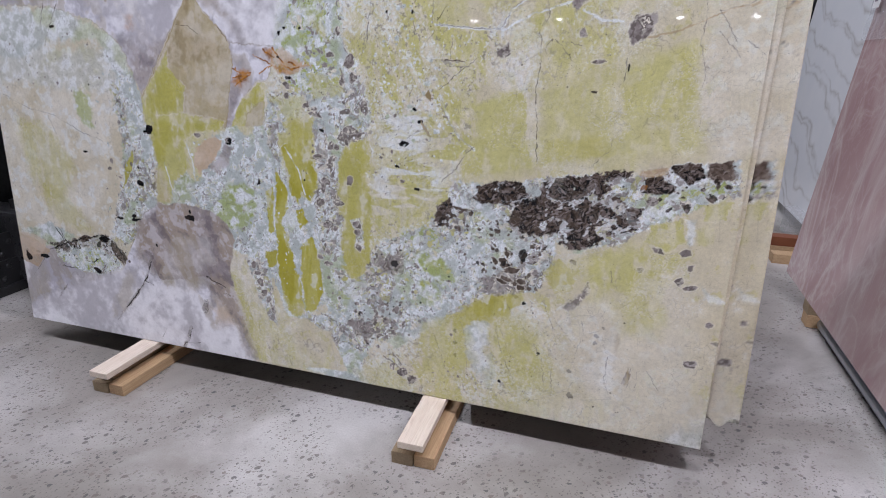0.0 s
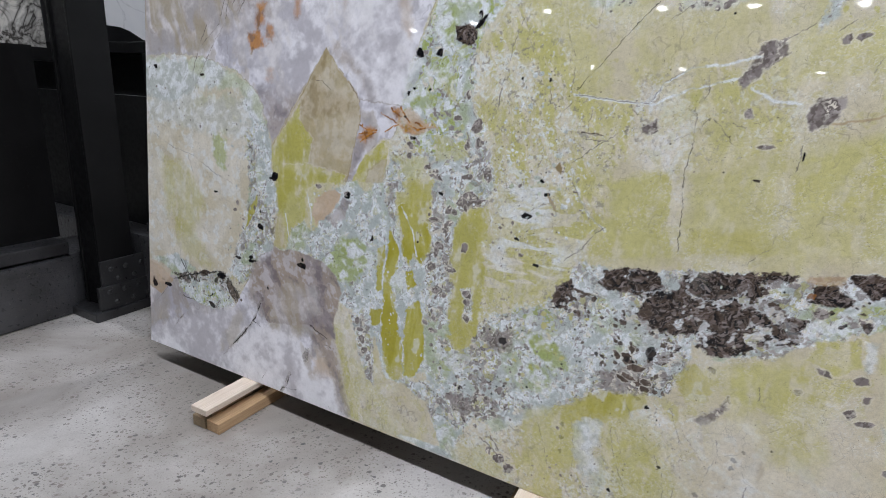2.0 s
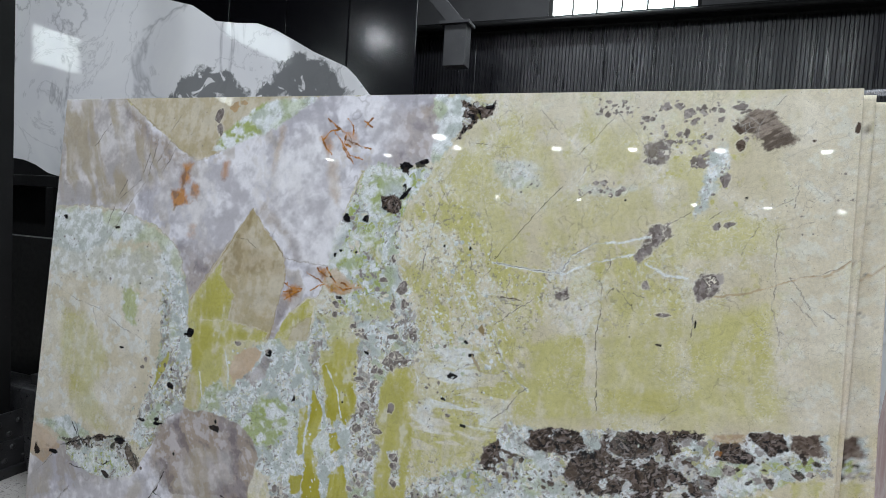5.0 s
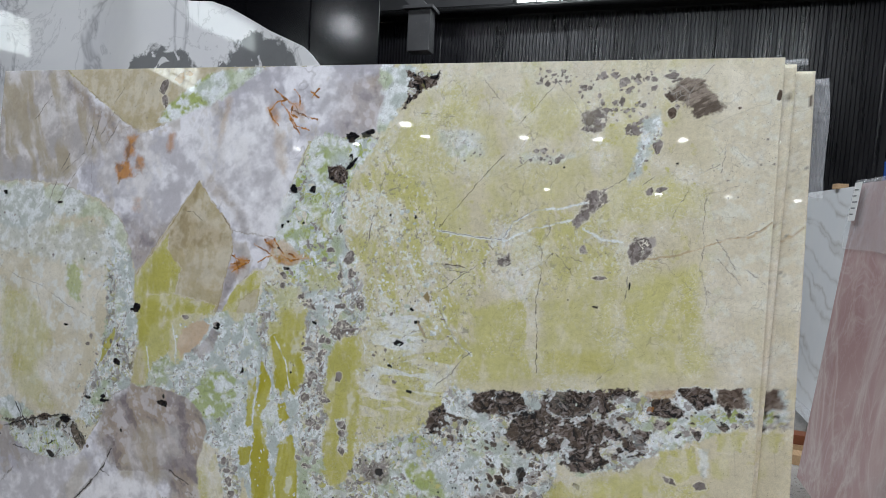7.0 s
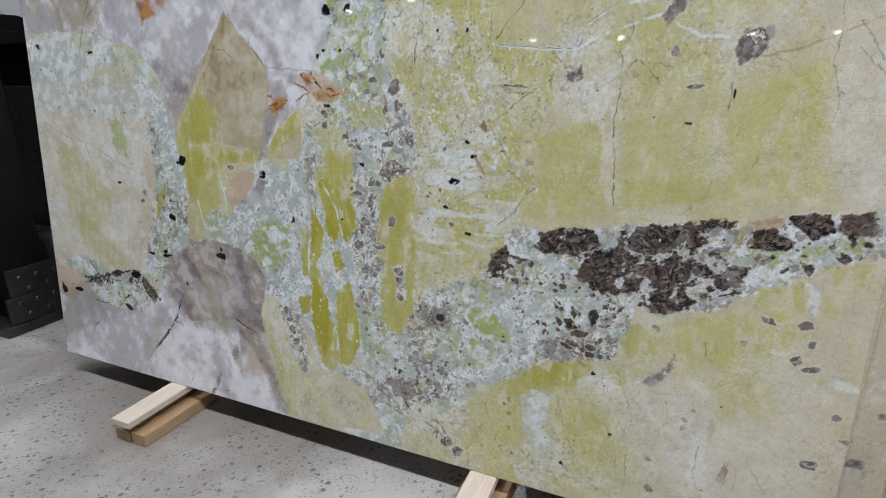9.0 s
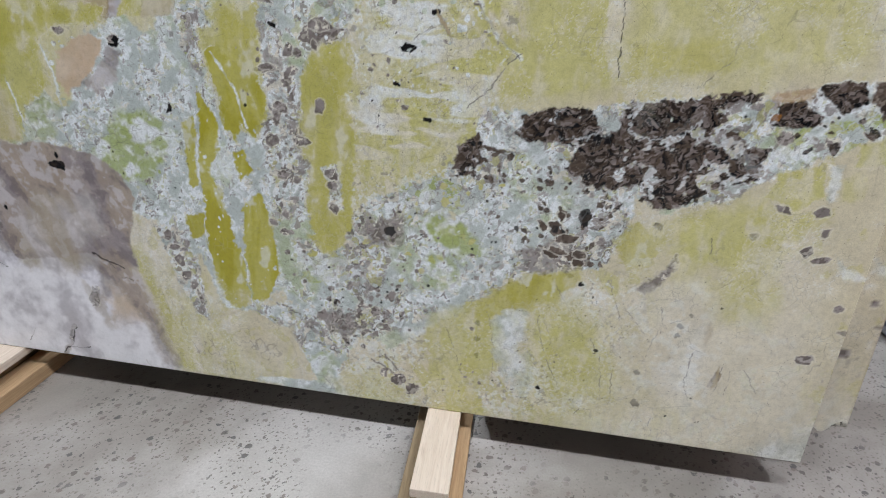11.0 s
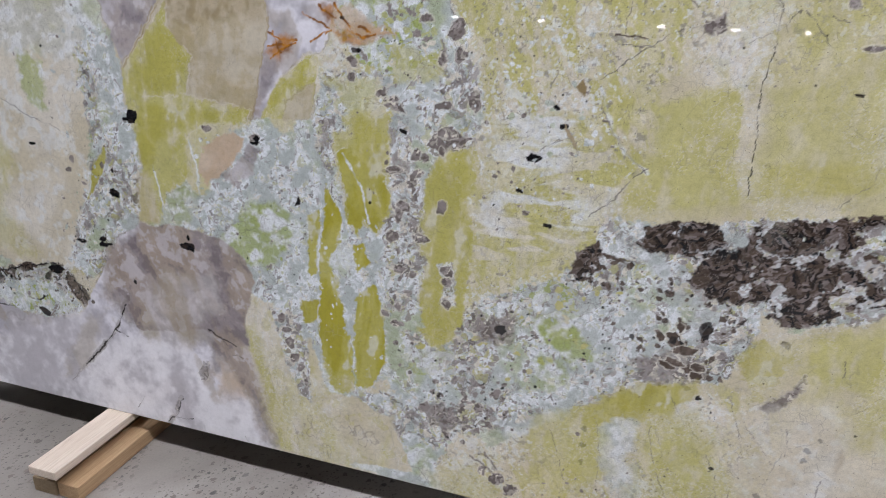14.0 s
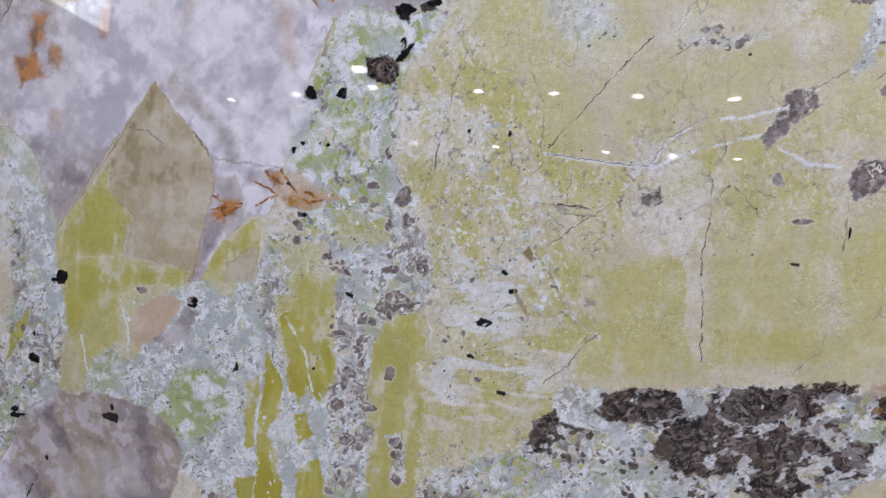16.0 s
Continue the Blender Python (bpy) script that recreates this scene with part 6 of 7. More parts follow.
# cracks and veins of the right field
line("mintpale", 1.1, 0.85, (225.7, 130.4), (228.6, 135.7), (234.8, 139.7), (243.2, 140.9), (251.4, 143))
line("mintpale", 1.1, 0.85, (225.8, 129.7), (233.2, 133.4), (240.5, 135.8), (246.7, 137.2))
line("mintpale", 1.1, 0.85, (204.1, 131.6), (214.3, 130.5), (225.8, 130))
line("mintpale", 1.1, 0.85, (250, 135.3), (255.5, 132.3), (261, 131.7))
line("crack", 0.3, 0.8, (204.5, 131.6), (214.3, 130.7), (225.5, 130))
line("crack", 0.3, 0.8, (225.9, 130.9), (228.8, 136.2), (234.4, 139.9))
line("crack", 0.3, 0.8, (253.1, 146.1), (259.2, 149.2))
line("crack", 0.3, 0.8, (206.4, 111.9), (214.2, 118.2), (220.7, 123))
line("crack", 0.3, 0.8, (239.5, 138), (239.9, 133.7), (238.7, 130.8))
line("black", 0.22, 0.95, (224.2, 157), (218.3, 150), (212.1, 141.8), (204.8, 133.3))
line("crack", 0.55, 0.85, (180.6, 132.5), (180, 126.8), (177.8, 121))
line("crack", 0.55, 0.85, (211.1, 98.8), (207.6, 105.2), (206.6, 110.1))
line("mintpale", 1.6, 0.7, (206.8, 109.5), (209.7, 101.7), (213.7, 96.6), (218.7, 93.4))
line("crack", 0.35, 0.8, (209, 102.9), (212.6, 97.7), (218.5, 93.3))
line("crack", 0.35, 0.8, (215.6, 91), (212.8, 86), (207.7, 81.6))
line("crack", 0.35, 0.8, (216, 91.8), (218.6, 94.1))
line("crack", 0.22, 0.7, (180.5, 133.2), (182.8, 143.2), (184.2, 149.4), (187.8, 159.3))
line("crack", 0.22, 0.7, (195.8, 136.9), (197, 131.5), (196.9, 126.6))
line("crack", 0.22, 0.7, (199.9, 124.3), (203.5, 129.4))
line("crack", 0.22, 0.7, (203.3, 131.8), (203.2, 139.1))
line("crack", 0.22, 0.7, (237.4, 130.1), (238.7, 123.3), (238.7, 118.6))
line("crack", 0.22, 0.7, (238.7, 123.3), (241.4, 126.9), (244.7, 125.4))
line("crack", 0.22, 0.7, (244.8, 124.8), (247.8, 120.5))
line("crack", 0.22, 0.7, (233.3, 120.6), (238.5, 123.3))
line("crack", 0.22, 0.7, (246.2, 131.8), (248, 135))
line("crack", 0.22, 0.7, (184.5, 154.3), (188, 149.5))
line("crack", 0.22, 0.7, (199.7, 148.6), (202.6, 142.7))
line("crack", 0.22, 0.7, (209.8, 128.5), (209.8, 121.3))
line("crack", 0.22, 0.7, (220.7, 129.8), (222.6, 126.9))
line("black", 0.3, 0.9, (238.5, 118.6), (237.6, 109.2), (238.9, 99.9), (239.6, 90.5))
line("cream", 1.1, 0.7, (235.3, 113.7), (235.3, 104.3), (236.7, 93.8))
line("cream", 1.1, 0.7, (216.2, 108.5), (218.3, 97.7))
line("brown", 0.6, 0.95, (207.4, 120.9), (210.4, 120.6), (214.2, 120.2))
zone("spiketan", 0.4, 0.25, 1, (202.3, 111.9), (203.4, 110), (202.9, 107.8), (201, 109.8))
line("spiketan", 0.9, 0.95, (199.3, 101.7), (202.1, 97.9), (203.3, 96.1))
blob("black", 193.6, 93.8, 1.00, 0.90, -0, 0.35, 1)
blob("black", 197.4, 105.3, 0.60, 0.60, -0, 0.35, 1)
blob("black", 199.2, 101.3, 0.70, 0.70, -0, 0.35, 1)
blob("black", 191.1, 85.9, 0.50, 0.70, -0, 0.35, 1)
blob("black", 198.6, 78.4, 0.50, 0.50, -0, 0.35, 1)
blob("black", 187.2, 135.7, 0.40, 0.50, -0, 0.35, 1)
line("crack", 0.25, 0.6, (194.6, 93.3), (196.7, 96), (199.6, 98.2))
line("crack", 0.25, 0.6, (185.5, 91.6), (191.8, 93.4))
line("crack", 0.25, 0.6, (262.2, 100.2), (261.7, 95.5), (257, 90.4))
line("crack", 0.25, 0.6, (195.6, 109.1), (197.6, 114.9))
line("crack", 0.25, 0.6, (227.1, 151.6), (233.3, 156.3))
zone("grey", 0.6, 0.35, 1, (224.3, 123.5), (226.2, 125), (228.1, 126.1), (229.4, 124.1), (226.5, 122), (224.9, 122.1))
zone("grey", 0.8, 0.35, 1, (250.7, 145.7), (253, 146.6), (254.3, 144.4), (252.8, 141.1), (250.8, 138.2), (247.2, 135), (246.4, 136.3), (249.1, 139.8), (251.3, 141.6))
zone("grey", 0.6, 0.35, 1, (249.1, 130.2), (250.3, 130.6), (251, 128), (249.4, 127.4))
line("crack", 0.35, 0.8, (299.7, 140), (297.2, 137.7), (292.1, 135.4), (286.1, 134.3))
line("crack", 0.35, 0.8, (283.2, 132.1), (282.6, 125.4), (284.2, 121.1), (285.5, 115.3))
line("tan", 0.8, 0.7, (267.2, 127.2), (277.7, 129.4), (283.2, 132.1), (288.6, 134.5), (295.6, 136.1), (299.7, 139.7))
line("crack", 0.22, 0.7, (283.3, 129.9), (282.9, 138.8), (282.6, 147.6))
line("crack", 0.22, 0.7, (287, 163.8), (286.9, 158), (286.2, 152.9))
line("crack", 0.22, 0.7, (281.8, 153.2), (285.9, 155.8))
line("crack", 0.22, 0.7, (286.8, 163.1), (289.4, 163.8))
line("crack", 0.22, 0.7, (272.9, 152.4), (275.1, 156))
line("crack", 0.22, 0.7, (277.9, 147.4), (274.1, 139.7))
line("crack", 0.22, 0.7, (280.3, 181.3), (282.5, 184.1))
line("crack", 0.22, 0.7, (216.1, 180.5), (222.8, 172.7))
line("crack", 0.22, 0.7, (193.7, 170.5), (206.8, 168.6))
line("crack", 0.22, 0.7, (229.7, 168.4), (238.9, 179.7))
line("crack", 0.22, 0.7, (238.9, 179.7), (247.4, 169.9))
line("crack", 0.22, 0.7, (209.3, 179), (210.7, 173.8))
line("crack", 0.22, 0.7, (227.6, 166), (231.9, 170.9))
line("crack", 0.22, 0.7, (282.4, 146.9), (290.8, 149.5))
line("crack", 0.22, 0.7, (265.2, 148.3), (269, 151.5))
line("crack", 0.22, 0.7, (287.3, 128.8), (293.4, 122.2))
line("crack", 0.22, 0.7, (286.1, 134.6), (291.8, 126.4))
line("crack", 0.22, 0.7, (294.2, 126.6), (299.3, 122.9))
line("crack", 0.3, 0.8, (256.8, 147.9), (260.8, 150.5), (263.2, 155.2))
line("crack", 0.3, 0.8, (247.1, 126.5), (250.2, 125.1))
line("crack", 0.3, 0.8, (263.6, 121.8), (263.5, 115.5))
zone("grey", 0.8, 0.4, 1, (262.7, 131.1), (266.6, 133.3), (270.2, 133.6), (269.5, 128.6), (264.9, 125.4), (263.1, 127.2))
zone("taupe", 1.1, 0.5, 1, (270.4, 177.5), (275.4, 180.3), (279.9, 180.1), (282.4, 175.4), (285.9, 171.7), (286.1, 170.3), (281.5, 169.3), (277.8, 168.9), (276.8, 172.6), (273.1, 174.1))
scatter("grey", 50, 0.3, 1.1, 231, (244.8, 181.1), (266.1, 181.1), (268.4, 171.2), (257.5, 169.8), (252.4, 163.6), (247.9, 165.2))
scatter("grey", 22, 0.3, 0.9, 232, (232.5, 181.6), (244.6, 183.5), (245.2, 177.9), (234.4, 178.2))
zone("grey", 0.9, 0.4, 0.9, (247.4, 169.9), (251.7, 171.5), (254.8, 168.6), (253.1, 164.4), (248.7, 164.4))
zone("mintspeck", 1.2, 0.6, 0.8, (264.6, 168.2), (268.6, 169), (270.5, 163.7), (265.5, 159.1), (264.9, 151.4), (262.3, 149.7), (262, 155.9), (263.9, 161.3))
scatter("grey", 16, 0.3, 0.9, 233, (264.6, 168.2), (268.6, 169), (270.5, 163.7), (265.5, 159.1), (264.9, 151.4), (262.8, 151.3))
zone("mintspeck", 1.2, 1, 0.6, (200.7, 165.1), (210.7, 164.2), (214.7, 159.1), (210.8, 154.3), (205.2, 156.3))
scatter("grey", 14, 0.3, 1, 234, (228.3, 158.4), (244, 158.7), (245, 156.3), (229.5, 154.3))
line("lime", 2.2, 0.5, (194.7, 179.4), (199.1, 172.2), (210.3, 168.6))
line("lime", 2.2, 0.5, (229.4, 180), (232, 170.1))
# dark seam at the left of the slab
zone("peach", 0.8, 0.5, 0.7, (-3, 42.3), (7.9, 43.3), (17.7, 40.5), (12.6, 33.8), (-0.7, 29.5))
zone("band", 1, 0.4, 0.9, (17.7, 40), (30.4, 42), (50.9, 47), (58.3, 46), (64.9, 37.7), (62, 34.2), (54.8, 40.4), (41.1, 40.6), (27.2, 36.8))
zone("greenbreccia", 1.2, 0.5, 1, (23.7, 35), (39.5, 39.3), (52.2, 39.4), (60.3, 34.3), (49.2, 28.1), (31.5, 29.3))
line("black", 0.9, 0.95, (26.3, 47.8), (28.9, 42.7), (32.4, 39.3))
line("black", 0.9, 0.95, (19.1, 36.7), (27, 39.8), (39.1, 43.7), (49.2, 46.2))
line("black", 0.9, 0.95, (59.6, 42.6), (63.7, 36.3))
line("black", 0.9, 0.95, (43.6, 33.1), (47.8, 35.3))
blob("black", 4.2, 32.1, 2.30, 2.10, -0, 0.35, 1)
blob("black", 14.6, 33.1, 2.50, 1.00, -0, 0.35, 1)
blob("black", 63.3, 55.7, 2.20, 0.70, -0, 0.35, 1)
blob("black", 52.7, 44.9, 3.30, 1.40, -0, 0.35, 1)
blob("black", 46.3, 30, 2.30, 1.20, -30, 0.35, 1)
blob("black", 71.1, 57.1, 1.20, 0.90, -0, 0.35, 1)
scatter("brown", 26, 0.3, 1, 241, (17.7, 40.5), (59, 48.6), (66.6, 36.9), (55.7, 30.8), (27.6, 32.3))
scatter("black", 22, 0.2, 0.7, 242, (17.7, 40.5), (59, 48.6), (66.6, 36.9), (55.7, 30.8), (27.6, 32.3))
scatter("grey", 30, 0.3, 0.9, 243, (53.1, 59.6), (71.9, 65.3), (79.1, 54.8), (67.2, 47.8), (57.2, 50.7))
scatter("mintspeck", 30, 0.3, 1, 244, (52.2, 69.2), (76.6, 82.4), (84.2, 65.1), (73, 53.7), (60.4, 51.3))
# stains of the lower right field
zone("mint", 1.4, 1, 0.6, (217.3, 29.8), (222.4, 32.6), (226.9, 16.9), (223.5, 12.4), (219.1, 20.1))
zone("lime", 1.4, 1.2, 0.6, (202.2, 29.5), (214.9, 34.9), (220.1, 15), (214.2, 6.1), (203.3, 6.8))
zone("lime", 1.4, 2, 0.5, (226.3, 33.6), (239.6, 39.8), (247.7, 12.1), (236.2, 6.9))
zone("lime", 1.4, 2, 0.45, (266.9, 65.4), (275, 69.5), (285, 41.6), (272.3, 38.4))
zone("pale", 1.4, 2, 0.5, (245.2, 38), (265.5, 48.7), (276.5, 13.5), (254.1, 8.6))
scatter("grey", 26, 0.2, 0.7, 251, (196.2, 24.7), (223.4, 34.5), (229.7, 10.5), (205.3, 3.6))
scatter("black", 30, 0.1, 0.35, 252, (209.1, 36), (239.7, 44.4), (269, 37.6), (276, 15.1), (220.3, 6))
line("crack", 0.2, 0.6, (217, 31.4), (219.1, 21.8), (219.9, 11.4))
line("crack", 0.2, 0.6, (245.5, 44.2), (249.8, 32.8), (250.9, 23.3))
line("crack", 0.2, 0.6, (228.9, 34.2), (232.3, 21.8), (237.1, 12.6))
line("crack", 0.2, 0.6, (257.8, 42.5), (259.5, 32.1))
line("crack", 0.2, 0.6, (249.8, 37.6), (256, 31.2))
line("crack", 0.2, 0.6, (246.2, 23.7), (247.9, 10.3))
line("crack", 0.2, 0.6, (267.7, 27.8), (267.5, 17.8), (270.6, 11.7))
line("crack", 0.2, 0.6, (280.4, 24.8), (285.2, 17.9))
line("crack", 0.2, 0.6, (261.3, 7.1), (260.8, 1.4))
line("crack", 0.2, 0.6, (206.5, 25.5), (211.6, 12.8))
line("crack", 0.2, 0.6, (232.7, 41.3), (236.5, 36))
# loose chips down the middle
blob("grey", 171.4, 103.4, 2.20, 1.00, 10, 0.35, 1)
blob("grey", 173.2, 97.5, 2.70, 1.50, -0, 0.35, 1)
blob("grey", 172.2, 92.8, 0.80, 1.20, -0, 0.35, 1)
blob("grey", 165.9, 86.8, 1.90, 1.20, 25, 0.35, 1)
blob("grey", 159.1, 104, 1.40, 0.80, -0, 0.35, 1)
blob("grey", 163.7, 78.5, 1.80, 1.80, -0, 0.35, 1)
blob("grey", 168.4, 71.1, 2.40, 1.20, -0, 0.35, 1)
blob("grey", 173.2, 79.5, 1.30, 1.80, -25, 0.35, 1)
blob("grey", 175.9, 60.9, 1.90, 1.60, -0, 0.35, 1)
blob("grey", 176.4, 54.9, 1.30, 1.80, -0, 0.35, 1)
blob("grey", 160.3, 87.5, 1.60, 0.70, -0, 0.35, 1)
blob("grey", 165.5, 91.4, 1.10, 1.80, -30, 0.35, 1)
blob("black", 162.4, 96.6, 1.40, 0.50, -20, 0.35, 1)
blob("black", 84.1, 93.7, 1.90, 2.10, -30, 0.35, 1)
blob("black", 76.1, 72, 1.20, 1.10, -0, 0.35, 1)
blob("black", 76.2, 78, 0.50, 0.60, -0, 0.35, 1)
blob("black", 122.5, 91.4, 0.90, 0.80, -0, 0.35, 1)
blob("black", 134.2, 75.5, 0.40, 1.00, -30, 0.35, 1)
blob("black", 71, 55.8, 1.20, 0.80, -0, 0.35, 1)
scatter("grey", 46, 0.2, 0.7, 261, (141.7, 108.6), (161.2, 112.7), (177.7, 108.9), (178.8, 93.5), (160.7, 80.9), (155.7, 72.1), (144.4, 89.8))
scatter("mintpale", 60, 0.2, 0.7, 262, (155.2, 120.2), (176.6, 122.8), (181.3, 96.3), (165.5, 92.1), (153.7, 101.5))
scatter("black", 40, 0.08, 0.3, 263, (175.4, 139.2), (202.6, 142.7), (205, 113.6), (180.3, 109.1))
scatter("crack", 50, 0.08, 0.3, 264, (203.8, 128.2), (241.8, 133.8), (246.1, 111.1), (210.6, 104.3))
scatter("mintpale", 60, 0.15, 0.6, 265, (182.5, 114.4), (205.2, 111.2), (212.1, 87.2), (185, 81.2))
scatter("black", 30, 0.1, 0.35, 266, (180.3, 109.1), (205.2, 111.2), (207.7, 81.6), (185.2, 78.7))

# ---- building helpers ----


def box(bm, x0, x1, y0, y1, z0, z1, bevel=0.0):
    made = bmesh.ops.create_cube(bm, size=1.0, matrix=Matrix.LocRotScale(((x0 + x1) / 2, (y0 + y1) / 2, (z0 + z1) / 2), None, (abs(x1 - x0), abs(y1 - y0), abs(z1 - z0))))
    if bevel:
        edges = list({e for v in made["verts"] for e in v.link_edges})
        bmesh.ops.bevel(bm, geom=edges, offset=bevel, segments=2, affect="EDGES", profile=0.6)
    return bm


def mesh_of(name, bm, mat):
    mesh = bpy.data.meshes.new(name)
    bm.to_mesh(mesh)
    bm.free()
    mesh.materials.append(mat)
    return mesh


def part(name, bm, mat, parent=None, label="", at=None):
    ob = new(name, mesh_of(name, bm, mat))
    ob.parent = parent
    if at is not None:
        ob.matrix_basis = at
    if label:
        ob["label"] = label
    return ob


def boxed(name, dims, mat, parent=None, label="", bevel=0.0, at=None):
    return part(name, box(bmesh.new(), *dims, bevel), mat, parent, label, at)


def sheet(bm, outline, y0, y1):
    """A plate in the xz plane with that outline, from y0 to y1."""
    front = [bm.verts.new((x, y0, z)) for x, z in outline]
    back = [bm.verts.new((x, y1, z)) for x, z in outline]
    bm.faces.new(front), bm.faces.new(back[::-1])
    for i in range(len(front)):
        j = (i + 1) % len(front)
        bm.faces.new((front[j], front[i], back[i], back[j]))
    bmesh.ops.recalc_face_normals(bm, faces=bm.faces)
    return bm


# ---- the large structure ----
W_, E_, S_, N_, H_ = HALL
tagged(boxed("floor", (W_, E_, S_, N_, -0.2, 0.0), FLOOR), "ground grey concrete floor with exposed dark aggregate", "floor", kind="structure")
tagged(boxed("ceiling", (W_, E_, S_, N_, H_, H_ + 0.2), HALL_ROOF), "dim painted warehouse ceiling", "ceiling", kind="structure")
tagged(boxed("wall_south", (W_, E_, S_ - 0.2, S_, 0, H_), HALL_WALL), "plain dim warehouse wall", "wall", kind="structure")
tagged(boxed("wall_east", (E_, E_ + 0.2, S_, N_, 0, H_), HALL_WALL), "plain dim warehouse wall", "wall", kind="structure")

WEST_WINDOWS = [(-11.5, -8.2, 6.65, 7.6), (-3.7, -2.6, 4.3, 5.2)]


def wall_with_holes(name, lo, hi, z1, holes, place, mat):
    """A wall in the xz plane from lo to hi, 0.2 thick, with rectangular openings that go through it."""
    bm = bmesh.new()
    x = lo
    for x0, x1, z0, zt in sorted(holes):
        box(bm, x, x0, 0, 0.2, 0, z1)
        box(bm, x0, x1, 0, 0.2, 0, z0)
        box(bm, x0, x1, 0, 0.2, zt, z1)
        x = x1
    box(bm, x, hi, 0, 0.2, 0, z1)
    return part(name, bm, mat, at=place)


def steel_window(name, w, h, place, columns, rows):
    root = tagged(new(name), "bright steel-framed factory window with small panes", "window", kind="structure")
    root.matrix_basis = place
    bm = bmesh.new()
    for x0, x1, z0, z1 in ((0, 0.05, 0, h), (w - 0.05, w, 0, h), (0.05, w - 0.05, 0, 0.05), (0.05, w - 0.05, h - 0.05, h)):
        box(bm, x0, x1, 0.05, 0.12, z0, z1)
    part("window_frame", bm, BLACK, root)
    for i in range(1, columns):
        boxed("mullion", (w * i / columns - 0.012, w * i / columns + 0.012, 0.06, 0.10, 0.05, h - 0.05), BLACK, root)
    for j in range(1, rows):
        boxed("glazing_bar", (0.05, w - 0.05, 0.066, 0.094, h * j / rows - 0.012, h * j / rows + 0.012), BLACK, root)
    boxed("pane", (0.04, w - 0.04, 0.102, 0.108, 0.04, h - 0.04), SKY_PANE, root, "daylit frosted glass pane")
    return root


WEST = pose(W_, 0, 0, 0, 0, 90)
tagged(wall_with_holes("wall_west", S_, N_, H_, WEST_WINDOWS, WEST, HALL_WALL), "plain dim warehouse wall", "wall", kind="structure")
for i, (a, b, z0, z1) in enumerate(WEST_WINDOWS):
    steel_window("window_%d" % (i + 2), b - a, z1 - z0, WEST @ pose(a, 0, z0), 6, 3)

NORTH_WINDOW = (0.93, 2.93, 4.45, 5.9)
YARD_WINDOW = (5.62, 7.6, 2.42, 4.1)
tagged(wall_with_holes("wall_north", W_, E_, H_, [NORTH_WINDOW, YARD_WINDOW], pose(0, N_, 0), HALL_WALL), "dark warehouse wall behind corrugated cladding", "wall", kind="structure")
steel_window("window_1", NORTH_WINDOW[1] - NORTH_WINDOW[0], NORTH_WINDOW[3] - NORTH_WINDOW[2], pose(NORTH_WINDOW[0], N_, NORTH_WINDOW[2]), 6, 1)
steel_window("window_4", YARD_WINDOW[1] - YARD_WINDOW[0], YARD_WINDOW[3] - YARD_WINDOW[2], pose(YARD_WINDOW[0], N_, YARD_WINDOW[2]), 3, 1)
tagged(boxed("sign_board", (5.62, 7.0, N_ - 0.03, N_ - 0.004, 2.12, 2.38), BLUE, bevel=0.003), "blue sign board under the bright window", "sign")


def corrugated(x0, x1, z0, z1, pitch=0.048, deep=0.022):
    """Ribbed sheet metal, with sheets lapped every metre."""
    outline, x, k = [], x0, 0
    while x < x1:
        lap = 0.004 if (k // 13) % 2 else 0.0
        for f, d in ((0.0, 0.0), (0.30, 0.0), (0.42, 1.0), (0.58, 1.0), (0.70, 0.0)):
            outline.append((x + f * pitch, -d * deep - lap))
        x, k = x + pitch, k + 1
    bm = bmesh.new()
    lo = [bm.verts.new((x, y, z0)) for x, y in outline]
    hi = [bm.verts.new((x, y, z1)) for x, y in outline]
    for i in range(len(outline) - 1):
        bm.faces.new((lo[i], lo[i + 1], hi[i + 1], hi[i]))
    return bm


tagged(part("wall_cladding", corrugated(-2.6, 5.55, 0.0, 4.30), CORRUGATED, at=pose(0, N_ - 0.03, 0)), "black corrugated steel wall cladding", "cladding", kind="structure")
rail = tagged(new("wall_rail"), "black steel rail with pipe along the corrugated wall", "rail", kind="structure")
rail.matrix_basis = pose(0, N_ - 0.2, 4.32)
boxed("channel", (-3.0, 11.0, -0.06, 0.12, 0.0, 0.10), BLACK, rail, bevel=0.006)
bm = bmesh.new()
bmesh.ops.create_cone(bm, segments=14, radius1=0.035, radius2=0.035, depth=14.0, cap_ends=True, matrix=pose(4.0, -0.12, 0.02, 0, 90, 0))
part("pipe", bm, BLACK, rail)

# black sheet-steel wall beyond the column
panel = tagged(new("wall_panel"), "glossy black sheet-steel wall with vertical seams", "wall", kind="structure")
panel.matrix_basis = pose(-6.0, 4.6, 0)
for i in range(6):
    boxed("steel_sheet", (i * 0.95, i * 0.95 + 0.94, 0, 0.03, 0, 5.6), BLACK_GLOSS, panel, bevel=0.008, at=pose(0, 0.006 * (i % 2), 0))

# knee brace and bracket under the roof
brace = tagged(new("knee_brace"), "grey painted steel roof bracket with diagonal brace", "bracket", kind="structure")
brace.matrix_basis = pose(0.1, 5.2, 3.5)
boxed("bracket", (-0.24, 0.06, -0.1, 0.1, 0.0, 0.52), GREY_STEEL, brace, bevel=0.01)
boxed("plate", (-0.30, 0.10, -0.14, 0.14, 0.52, 0.56), GREY_STEEL, brace, bevel=0.005)
boxed("diagonal", (-0.09, 0.09, -0.08, 0.08, 0.0, 2.2), GREY_STEEL, brace, bevel=0.01, at=pose(-0.05, 0, 0.5, 0, -42, 0))

# ---- riveted column ----


